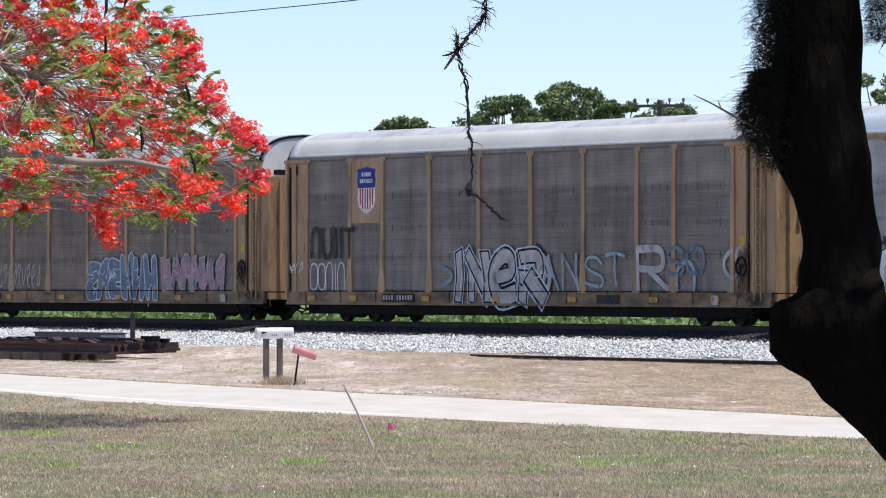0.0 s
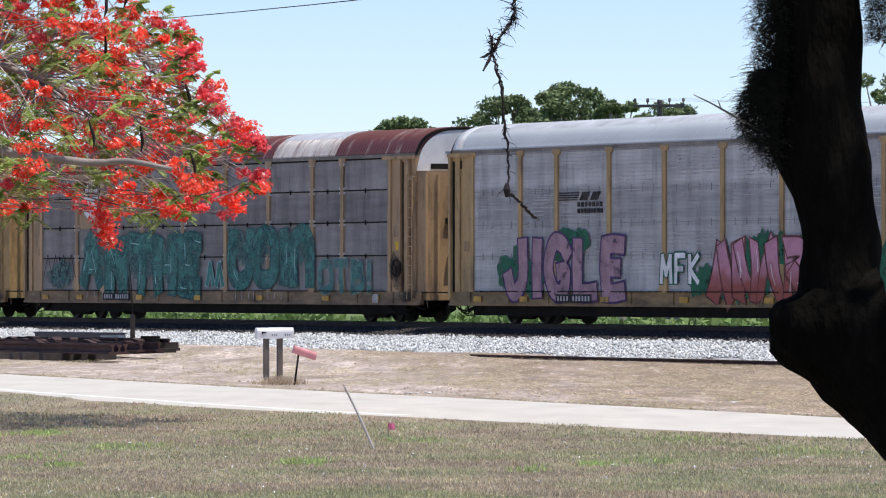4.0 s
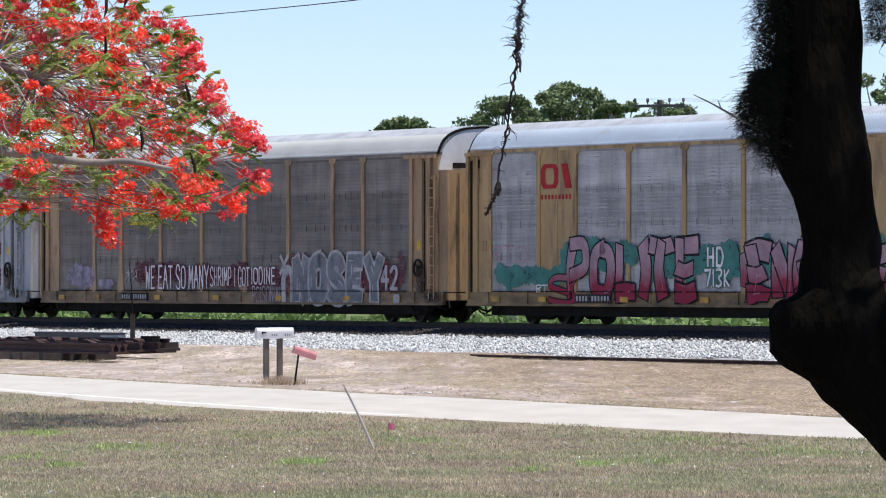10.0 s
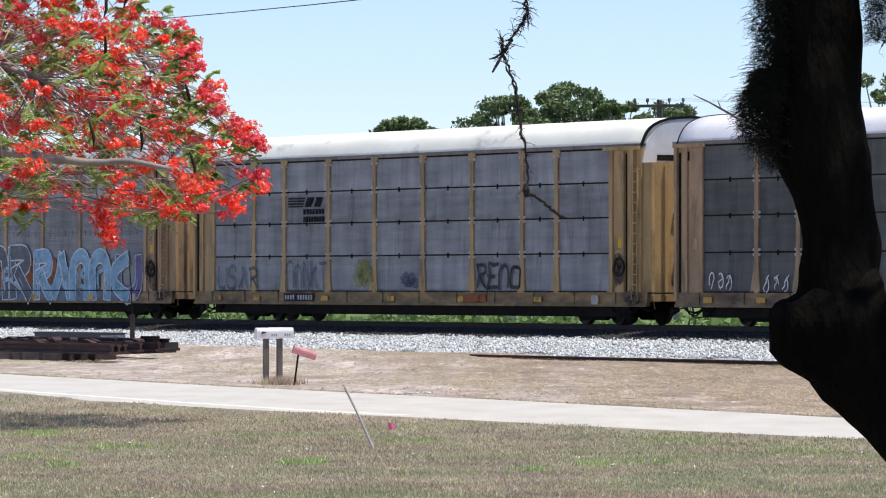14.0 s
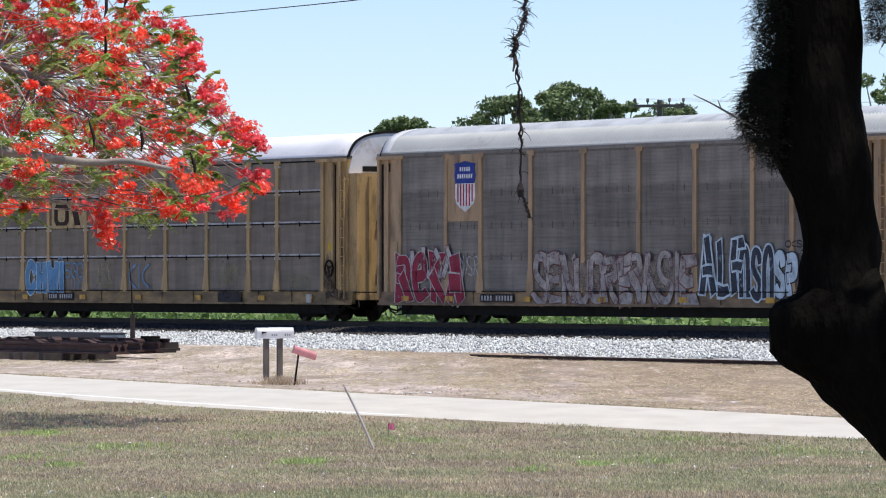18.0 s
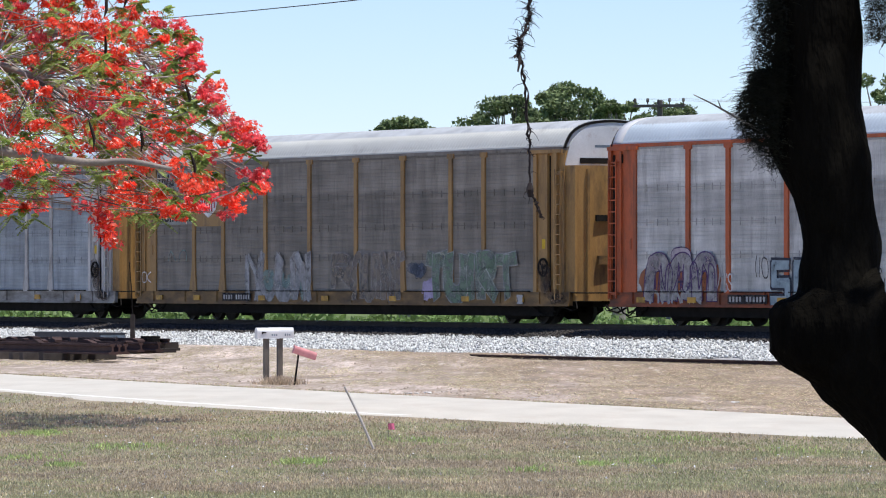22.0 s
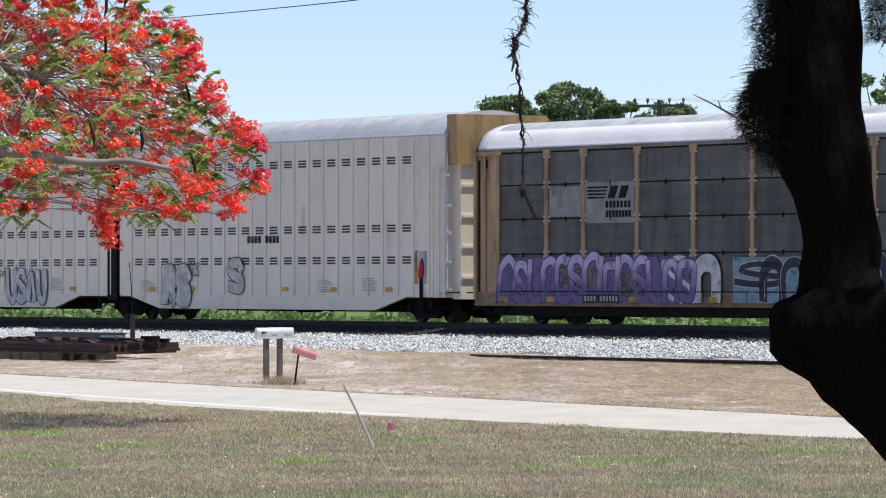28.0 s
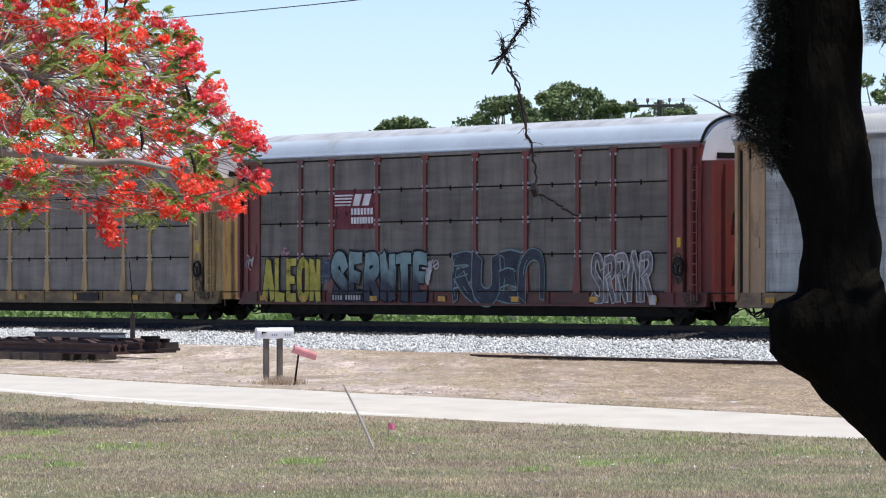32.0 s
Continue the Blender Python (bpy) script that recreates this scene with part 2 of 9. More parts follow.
M_TWIG = material("dead_twig", (0.03, 0.022, 0.022), 0.9, 0.3, 10, 50, 0.3)
M_POD = material("dry_seed_pod", (0.025, 0.018, 0.014), 0.7, 0.3, 5, 50, 0.2)
M_POST = material("weathered_post", (0.17, 0.145, 0.125), 0.9, 0.25, 6, 60, 0.4, stretch=(1, 1, 0.2))
M_BOX = material("white_sheet_metal", (0.72, 0.72, 0.73), 0.4, 0.06, 4, 40, 0.05)
M_RED = material("faded_red_plastic", (0.60, 0.25, 0.26), 0.5, 0.12, 5, 40, 0.05)
M_PINK = material("fluorescent_flag", (0.98, 0.24, 0.40), 0.6, 0.1, 5, 40, 0, thin=0.3)
M_PVC = material("pale_pole", (0.55, 0.50, 0.46), 0.6, 0.15, 5, 40, 0.1)
M_CRATE = material("grey_steel_box", (0.042, 0.046, 0.06), 0.6, 0.2, 3, 30, 0.1)
M_STACK = material("rusted_rail_stack", (0.055, 0.030, 0.026), 0.8, 0.3, 2, 30, 0.3, random_tone=0.25)
M_POLEWOOD = material("utility_pole_wood", (0.12, 0.10, 0.10), 0.9, 0.2, 2, 30, 0.3)
M_WIRE = material("cable", (0.04, 0.04, 0.045), 0.6)
M_FAINT = material("weathered_wire", (0.30, 0.31, 0.33), 0.6)
M_GRILLE = material("vent_grille", (0.05, 0.05, 0.055), 0.7)


def banded(m, low, high):
    """Level bands where dust and rain have settled differently along the corrugation."""
    nd, ln = m.node_tree.nodes, m.node_tree.links
    b = nd["Principled BSDF"]
    was = b.inputs["Base Color"].links[0].from_socket
    co, squash, rag, ramp, mix = (nd.new("ShaderNode" + k) for k in ("TexCoord", "Mapping", "TexNoise", "MapRange", "VectorMath"))
    squash.inputs["Scale"].default_value = (0.22, 1, 2.1)
    rag.inputs["Scale"].default_value, rag.inputs["Detail"].default_value, rag.inputs["Roughness"].default_value = 1.0, 4, 0.55
    ramp.inputs["From Min"].default_value, ramp.inputs["From Max"].default_value = 0.36, 0.64
    ramp.inputs["To Min"].default_value, ramp.inputs["To Max"].default_value = low, high
    mix.operation = "SCALE"
    ln.new(co.outputs["Object"], squash.inputs[0])
    ln.new(squash.outputs[0], rag.inputs["Vector"])
    ln.new(rag.outputs["Fac"], ramp.inputs["Value"])
    ln.new(was, mix.inputs[0])
    ln.new(ramp.outputs[0], mix.inputs["Scale"])
    ln.new(mix.outputs[0], b.inputs["Base Color"])


for m in SCREEN_M.values():
    banded(m, 0.74, 1.22)


def browner(m):
    """Lets the verge turn from pale sand to brown dead grass along the road, with a ragged edge."""
    nd, ln = m.node_tree.nodes, m.node_tree.links
    b = nd["Principled BSDF"]
    was = b.inputs["Base Color"].links[0].from_socket
    co, sep, rag = nd.new("ShaderNodeTexCoord"), nd.new("ShaderNodeSeparateXYZ"), nd.new("ShaderNodeTexNoise")
    rag.inputs["Scale"].default_value, rag.inputs["Detail"].default_value, rag.inputs["Roughness"].default_value = 0.35, 8, 0.65
    ln.new(co.outputs["Object"], sep.inputs[0])
    squeeze = nd.new("ShaderNodeMapping")
    squeeze.inputs["Scale"].default_value = (1, 0.3, 1)
    ln.new(co.outputs["Object"], squeeze.inputs[0])
    ln.new(squeeze.outputs[0], rag.inputs["Vector"])
    a, c, r = nd.new("ShaderNodeMath"), nd.new("ShaderNodeMath"), nd.new("ShaderNodeMapRange")
    a.operation, c.operation = "MULTIPLY_ADD", "MULTIPLY_ADD"
    ln.new(rag.outputs["Fac"], a.inputs[0])
    a.inputs[1].default_value = 22.0
    ln.new(sep.outputs["X"], a.inputs[2])
    ln.new(sep.outputs["Y"], c.inputs[0])
    c.inputs[1].default_value = 0.07
    ln.new(a.outputs[0], c.inputs[2])
    r.inputs["From Min"].default_value, r.inputs["From Max"].default_value = 16.5, 24.0
    ln.new(c.outputs[0], r.inputs["Value"])
    mix = nd.new("ShaderNodeMix")
    mix.data_type, mix.blend_type = "RGBA", "MULTIPLY"
    ln.new(r.outputs[0], mix.inputs[0])
    ln.new(was, mix.inputs[6])
    mix.inputs[7].default_value = (0.62, 0.56, 0.49, 1)
    # trodden straw, churned soil and bleached sand in flecks and streaks
    last = mix.outputs[2]
    for size, lo, hi, colour, most in (((7.0, 1.1, 1), 0.50, 0.62, (0.26, 0.22, 0.145, 1), 0.8), ((1.6, 0.25, 1), 0.54, 0.66, (0.23, 0.19, 0.145, 1), 0.7),
                                       ((3.0, 0.5, 1), 0.58, 0.68, (0.70, 0.63, 0.58, 1), 0.6), ((22.0, 3.0, 1), 0.55, 0.62, (0.19, 0.16, 0.11, 1), 0.75)):
        grow, grain, lift, over = nd.new("ShaderNodeMapping"), nd.new("ShaderNodeTexNoise"), nd.new("ShaderNodeMapRange"), nd.new("ShaderNodeMix")
        grow.inputs["Scale"].default_value = size
        grow.inputs["Location"].default_value = (size[0] * 3, size[1] * 11, 0)
        grain.inputs["Scale"].default_value, grain.inputs["Detail"].default_value, grain.inputs["Roughness"].default_value = 1.0, 5, 0.6
        lift.inputs["From Min"].default_value, lift.inputs["From Max"].default_value, lift.inputs["To Max"].default_value = lo, hi, most
        over.data_type = "RGBA"
        ln.new(co.outputs["Object"], grow.inputs[0])
        ln.new(grow.outputs[0], grain.inputs["Vector"])
        ln.new(grain.outputs["Fac"], lift.inputs["Value"])
        ln.new(lift.outputs[0], over.inputs[0])
        ln.new(last, over.inputs[6])
        over.inputs[7].default_value = colour
        last = over.outputs[2]
    ln.new(last, b.inputs["Base Color"])


browner(M_SAND)


# ---------------------------------------------------------------- mesh helpers
def mesh_of(name, verts, faces, mats=(), smooth=False, which=None):
    me = bpy.data.meshes.new(name)
    me.from_pydata([tuple(v) for v in verts], [], faces)
    for m in mats:
        me.materials.append(m)
    if which is not None:
        me.polygons.foreach_set("material_index", which)
    if smooth:
        me.polygons.foreach_set("use_smooth", [True] * len(me.polygons))
    me.update()
    return me


class Build:
    """Collects verts and faces of one mesh."""

    def __init__(self):
        self.v, self.f = [], []

    def box(self, x0, x1, y0, y1, z0, z1):
        i = len(self.v)
        self.v += [(x, y, z) for z in (z0, z1) for x, y in ((x0, y0), (x1, y0), (x1, y1), (x0, y1))]
        self.f += [(i, i + 3, i + 2, i + 1), (i + 4, i + 5, i + 6, i + 7)] + [(i + k, i + (k + 1) % 4, i + 4 + (k + 1) % 4, i + 4 + k) for k in range(4)]
        return self

    def prism(self, outline, y0, y1):
        """outline in x, z (counter-clockwise seen from -y), between y0 (front) and y1."""
        i, n = len(self.v), len(outline)
        self.v += [(x, y0, z) for x, z in outline] + [(x, y1, z) for x, z in outline]
        self.f.append(tuple(range(i, i + n)))
        self.f.append(tuple(range(i + 2 * n - 1, i + n - 1, -1)))
        self.f += [(i + k, i + n + k, i + n + (k + 1) % n, i + (k + 1) % n) for k in range(n)]
        return self

    def tube(self, points, radii, sides=6, cap=True):
        pts = [Vector(p) for p in points]
        start = len(self.v)
        for k, p in enumerate(pts):
            d = (pts[min(k + 1, len(pts) - 1)] - pts[max(k - 1, 0)]).normalized()
            a = d.cross(Vector((0.31, 0.17, 0.93)) if abs(d.z) < 0.9 else Vector((1, 0.1, 0))).normalized()
            b = d.cross(a)
            r = radii[k] if hasattr(radii, "__len__") else radii
            self.v += [tuple(p + (a * math.cos(2 * math.pi * j / sides) + b * math.sin(2 * math.pi * j / sides)) * r) for j in range(sides)]
        for k in range(len(pts) - 1):
            for j in range(sides):
                o, q = start + k * sides, start + k * sides + sides
                self.f.append((o + j, o + (j + 1) % sides, q + (j + 1) % sides, q + j))
        if cap:
            self.f.append(tuple(range(start + sides - 1, start - 1, -1)))
            e = start + (len(pts) - 1) * sides
            self.f.append(tuple(range(e, e + sides)))
        return self

    def mesh(self, name, *mats, smooth=False):
        return mesh_of(name, self.v, self.f, mats, smooth)


def put(name, me, parent=None, mat=None, at=None, label=""):
    """Links a mesh as one part under parent, or as a thing; mat goes on the object, so that parts may share a mesh."""
    ob = new(name, me)
    if mat:
        if not me.materials:
            me.materials.append(None)
        ob.material_slots[0].link = "OBJECT"
        ob.material_slots[0].material = mat
    if parent:
        ob.parent = parent
    if at is not None:
        ob.matrix_basis = at
    if label:
        tagged(ob, label)
    return ob


def thing(name, m, label, category, group="", kind=""):
    ob = new(name)
    ob.empty_display_size = 0.2
    ob.matrix_basis = m
    return tagged(ob, label, category, group, kind)


# ---------------------------------------------------------------- ground
def smoothstep(a, b, x):
    t = min(1, max(0, (x - a) / (b - a)))
    return t * t * (3 - 2 * t)


def ground_z(x, y):
    u, n = line_of(x, y)
    if n > 0:
        return (0.30 + 0.004 * max(-25, min(u, 35))) * (1 - smoothstep(3.0, 15.0, n))
    return 0.30 + 0.004 * max(-25, min(u, 35))


ROAD_FAR = ((-33.0, 190.0), (-11.0, 128.3), (-4.4, 111.3), (2.2, 95.9), (6.7, 84.8), (26.0, 35.0), (46.0, -16.0))
ROAD_NEAR = ((-33.0, 166.0), (-15.0, 123.0), (-8.9, 106.9), (-6.4, 98.1), (-3.75, 91.9), (-2.1, 88.7), (0.1, 84.8), (2.7, 79.5), (5.85, 73.7), (20.5, 36.0), (40.0, -18.0))


def along(path, y):
    for (x0, y0), (x1, y1) in zip(path, path[1:]):
        if y1 <= y <= y0:
            return x0 + (x1 - x0) * (y - y0) / (y1 - y0)
    return path[0][0] if y > path[0][1] else path[-1][0]


def spaced(lo, hi, step, outer):
    inner = [lo + step * i for i in range(int((hi - lo) / step) + 1)]
    return [-o for o in reversed(outer)] + inner + list(outer)


def roughness(x, y):
    return 0.05 * (noise.noise((x * 0.2, y * 0.12, 0)) - 0.1) if 45 < y < 240 and abs(x) < 60 else 0.0


def sward_z(x, y):
    """The ground's height between its corners, for many points."""
    i, j = np.floor((x + 60) / 1.5).astype(int), np.floor((y - 20) / 1.5).astype(int)
    cells = {}
    for a, b in set(zip(i.tolist(), j.tolist())):
        for c, d in ((a, b), (a + 1, b), (a, b + 1), (a + 1, b + 1)):
            if (c, d) not in cells:
                gx, gy = -60 + 1.5 * c, 20 + 1.5 * d
                cells[c, d] = ground_z(gx, gy) + roughness(gx, gy)
    at = lambda da, db: np.array([cells[a + da, b + db] for a, b in zip(i.tolist(), j.tolist())])
    fx, fy = (x + 60) / 1.5 - i, (y - 20) / 1.5 - j
    return at(0, 0) * (1 - fx) * (1 - fy) + at(1, 0) * fx * (1 - fy) + at(0, 1) * (1 - fx) * fy + at(1, 1) * fx * fy


def build_ground():
    xs = spaced(-60, 60, 1.5, (80, 130, 250, 600, 1500, 4000))
    ys = [-4000, -1000, -300, -80, 0] + [20 + 1.5 * i for i in range(147)] + [260, 300, 400, 700, 1500, 4000]
    verts, faces, which = [], [], []
    for y in ys:
        for x in xs:
            verts.append((x, y, ground_z(x, y) + roughness(x, y)))
    w = len(xs)
    for j in range(len(ys) - 1):
        for i in range(w - 1):
            faces.append((j * w + i, j * w + i + 1, j * w + w + i + 1, j * w + w + i))
            x, y = (xs[i] + xs[i + 1]) / 2, (ys[j] + ys[j + 1]) / 2
            n = line_of(x, y)[1]
            mid = (along(ROAD_FAR, y) + along(ROAD_NEAR, y)) / 2
            which.append(2 if n < -3.0 else 0 if x < mid else 1)
    tagged(put("ground", mesh_of("ground", verts, faces, (M_LAWN, M_SAND, M_FIELD), True, which)),
           "dry patchy lawn and sandy verge", "ground", kind="stuff")


def road_edges(y):
    wob = 0.16 * noise.noise((0, y * 0.35, 5)) + 0.07 * noise.noise((3, y * 1.3, 5))
    return along(ROAD_NEAR, y) + wob, along(ROAD_FAR, y) - wob * 0.7


def build_road():
    b = Build()
    ys = [189 - 1.0 * i for i in range(200)]
    rows = []
    for y in ys:
        xn, xf = road_edges(y)
        rows.append([(xn - 1.6, -0.04), (xn, 0.055), ((xn + xf) / 2, 0.09), (xf, 0.055), (xf + 0.1, -0.05)])
    for k, y in enumerate(ys):
        b.v += [(x, y, z + (0.5 * ground_z(x, y))) for x, z in rows[k]]
    for k in range(len(ys) - 1):
        for j in range(4):
            b.f.append((k * 5 + j, k * 5 + j + 1, k * 5 + 6 + j, k * 5 + 5 + j))
    me = b.mesh("road", M_ROAD, M_LAWN)
    me.polygons.foreach_set("material_index", [1, 0, 0, 0] * (len(ys) - 1))
    tagged(put("road", me), "sun-bleached pale grey two-lane asphalt road", "road", kind="structure")
    edge = ((-15.0, 126.0), (-7.75, 104.7), (-4.85, 96.7), (-2.12, 89.9), (-0.2, 86.3))
    for name, mat, lab, path, half in (("road_edge_line", M_LINE, "worn white painted edge line", edge, 0.13),):
        b = Build()
        yy = range(int(path[0][1]), int(path[-1][1]), -1)
        for y in yy:
            xn, xf = road_edges(y)
            w = half * (0.75 + 0.5 * noise.noise((0, y, 3)))
            for x in (along(path, y) - w, along(path, y) + w):
                share = min(1, max(0, (x - xn) / (xf - xn)))
                b.v.append((x, y, 0.055 + 0.035 * (1 - abs(2 * share - 1)) + 0.5 * ground_z(x, y) + 0.002))
        b.f = [(2 * k, 2 * k + 1, 2 * k + 3, 2 * k + 2) for k in range(len(yy) - 1)]
        tagged(put(name, b.mesh(name, mat)), lab, "road marking", kind="structure")


def bed_z(n):
    """Height of the ballast over the ground's zero at n metres from the cars' side."""
    if n > 0.2:
        return 0.86 - (n - 0.2) * 0.175
    return 0.86 if n > -3.6 else 0.86 - (-3.6 - n) * 0.4


def build_track():
    b = Build()
    us = [-720 + 20 * i for i in range(80)]
    ns = (4.4, 1.25, 0.2, -3.6, -5.2)
    for u in us:
        b.v += [tuple(at_line(u, n, bed_z(n) - 0.05)) for n in ns]
    for k in range(len(us) - 1):
        b.f += [(5 * k + j, 5 * k + j + 1, 5 * k + 6 + j, 5 * k + 5 + j) for j in range(4)]
    me = b.mesh("ballast_bed", M_BED, M_FOUL_SHADOW)
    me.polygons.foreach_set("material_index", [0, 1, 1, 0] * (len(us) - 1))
    tagged(put("ballast_bed", me), "raised bed of pale crushed granite", "ballast", kind="structure")

    rng = np.random.default_rng(3)
    count = 80000
    u = rng.uniform(-26, 36, count)
    n = rng.uniform(-0.9, 4.2, count)
    n = np.where(n > 3.8 + 0.35 * np.sin(u * 0.7) + 0.25 * np.sin(u * 1.9) - 0.02 * np.maximum(u, 0), rng.uniform(-0.9, 3.0, count), n)
    size = rng.uniform(0.026, 0.062, count)
    corners = np.array([(1, 0, 0), (0, 1, 0), (-1, 0, 0), (0, -1, 0), (0.2, 0.1, 0.8), (-0.1, 0, -0.8)])
    tri = np.array([(0, 1, 4), (1, 2, 4), (2, 3, 4), (3, 0, 4), (1, 0, 5), (2, 1, 5), (3, 2, 5), (0, 3, 5)])
    turn = rng.uniform(0, 6.28, count)
    pts = corners[None] * rng.uniform(0.6, 1.3, (count, 6, 3)) * size[:, None, None]
    ct, st = np.cos(turn)[:, None], np.sin(turn)[:, None]
    px, py = pts[..., 0] * ct - pts[..., 1] * st, pts[..., 0] * st + pts[..., 1] * ct
    tip = rng.uniform(-0.9, 0.9, count)[:, None]
    pz = pts[..., 2] + px * tip
    z0 = np.where(n > 0.2, 0.86 - (n - 0.2) * 0.175, 0.86) - 0.03 + rng.uniform(-0.02, 0.03, count)
    X = (-u * CO - n * SI)[:, None] + px
    Y = (FAR + u * SI - n * CO)[:, None] + py
    Z = z0[:, None] + pz
    verts = np.stack([X, Y, Z], -1).reshape(-1, 3)
    faces = (tri[None] + (np.arange(count) * 6)[:, None, None]).reshape(-1, 3)
    me = bpy.data.meshes.new("ballast_stones")
    me.vertices.add(len(verts))
    me.vertices.foreach_set("co", verts.ravel())
    me.loops.add(faces.size)
    me.loops.foreach_set("vertex_index", faces.ravel())
    me.polygons.add(len(faces))
    me.polygons.foreach_set("loop_start", np.arange(0, faces.size, 3))
    me.polygons.foreach_set("loop_total", np.full(len(faces), 3))
    me.materials.append(M_STONE)
    me.materials.append(M_FOUL_SHADOW)
    # grease-dark stones near the rails, the train's shadow put into their colour too
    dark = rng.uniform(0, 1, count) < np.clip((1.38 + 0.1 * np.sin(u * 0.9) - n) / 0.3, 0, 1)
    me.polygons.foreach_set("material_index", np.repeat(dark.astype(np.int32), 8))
    me.update(calc_edges=True)
    tagged(put("ballast_stones", me), "pale grey crushed granite track ballast", "gravel", kind="stuff")

    root = thing("railway_track", pose(0, 0, 0), "straight railway track with dark rails on timber ties", "railway track", kind="structure")
    prof = [(-0.075, 0), (0.075, 0), (0.075, 0.02), (0.012, 0.045), (0.012, 0.14), (0.037, 0.15), (0.037, 0.18), (-0.037, 0.18), (-0.037, 0.15), (-0.012, 0.14), (-0.012, 0.045), (-0.075, 0.02)]
    for n0 in (-0.88, -2.32):
        b = Build()
        for u in (-720, 860):
            b.v += [tuple(at_line(u, n0 + p, RAIL - 0.18 + z)) for p, z in prof]
        m = len(prof)
        b.f = [(k, (k + 1) % m, m + (k + 1) % m, m + k) for k in range(m)]
        me = b.mesh("rail", M_RAIL, M_RAILTOP)
        me.polygons[6].material_index = 1
        put("rail", me, root)
    tie = Build().box(-0.11, 0.11, -1.3, 1.3, -0.16, 0).mesh("tie", M_TIE)
    for k in range(140):
        u = -30 + 0.5 * k
        put("tie", tie, root, at=Matrix.Translation(at_line(u, -1.6 + random.uniform(-0.03, 0.03), RAIL - 0.185)) @ pose(0, 0, 0, 0, 0, -60 + random.uniform(-1, 1)))


# ---------------------------------------------------------------- the train
# A car's own space: x runs along the side to the right, y into the car, z up from the rail.
SILL0, SILL1, TOP, EAVE, CREST = 0.54, 0.92, 4.93, 5.03, 5.79
EDGES = (1.0, 3.66, 5.66, 8.49, 11.36, 14.29, 17.16, 20.0, 21.9, 24.75)
ROWS4 = (0.92, 2.0, 3.0, 3.97, 4.93)
LEFT, RIGHT = -0.38, 26.35
CACHE = {}


def cached(key, make):
    if key not in CACHE:
        CACHE[key] = make()
    return CACHE[key]


def roof_profile(eave, crest, wide=3.2):
    h = crest - eave
    rough = [(0.0, eave + 0.04), (0.085, eave + 0.29 * h), (0.22, eave + 0.54 * h), (0.44, eave + 0.74 * h), (0.80, eave + 0.9 * h), (1.25, eave + 0.975 * h), (wide / 2, crest)]
    half = [(0.0, eave)] + [tuple(q) for q in bend(rough, 3)]
    return half + [(wide - y, z) for y, z in reversed(half[:-1])]


def roof_mesh(x0, x1, eave, crest, ribbed, deep=0.05):
    b = Build()
    prof = roof_profile(eave, crest)
    m = len(prof)
    step = 0.085 if ribbed else 0.9
    n = max(1, int((x1 - x0) / step))
    for k in range(n + 1):
        x = x0 + (x1 - x0) * k / n
        up = (deep if k % 2 else 0.0) if ribbed else (0.006 if k % 2 else 0)
        b.v += [(x, y + (up if 0 < j < m / 2 else -up if j > m / 2 else 0) * (0.7 if j > 1 else 0.0), z + (up if 1 < j < m - 2 else 0)) for j, (y, z) in enumerate(prof)]
    for k in range(n):
        b.f += [(k * m + j, k * m + m + j, k * m + m + j + 1, k * m + j + 1) for j in range(m - 1)]
    b.f.append(tuple(range(m)))
    b.f.append(tuple(range(n * m + m - 1, n * m - 1, -1)))
    me = b.mesh("roof")
    if ribbed:
        # rib shading as colour: one flank of each rib darker, the crown above all
        low = 0 if deep > 0.06 else 9
        me.materials.append(None)
        me.materials.append(M_RIB_SHADE)
        me.polygons.foreach_set("material_index", [int(k % 2 and low <= j < m - 1 - low) for k in range(n) for j in range(m - 1)] + [0, 0])
    me.polygons.foreach_set("use_smooth", [not ribbed] * len(me.polygons))
    me.polygons[-1].use_smooth = me.polygons[-2].use_smooth = False
    return me


def post_mesh(flare):
    w = 0.095
    o = [(-w, SILL1 - 0.02), (w, SILL1 - 0.02), (w, TOP - 0.12), (0.19, TOP - 0.1), (0.19, TOP + 0.03), (-0.19, TOP + 0.03), (-0.19, TOP - 0.1), (-w, TOP - 0.12)]
    if flare:
        o = [(-0.30, SILL1 - 0.02), (0.19, SILL1 - 0.02), (0.13, SILL1 + 0.45), (w, SILL1 + 1.0)] + o[2:] + [(-w, SILL1 + 1.05), (-0.14, SILL1 + 0.6)]
    b = Build().prism(o, -0.05, 0.04)
    b.box(w * 0.5, w, -0.0525, -0.05, SILL1 + 1.0, TOP - 0.15)
    b.box(-w, -w * 0.5, -0.0525, -0.05, SILL1 + 1.0, TOP - 0.15)
    return b.mesh("side_post")


def post_clips():
    b = Build()
    for z in ROWS4[1:]:
        for x in (-0.13, 0.13):
            b.box(x - 0.035, x + 0.035, -0.045, 0.0, z - 0.10, z - 0.03)
            b.box(x - 0.035, x + 0.035, -0.045, 0.0, z + 0.03 if z < TOP else z - 0.2, z + 0.10 if z < TOP else z - 0.13)
    return b.mesh("post_clip")


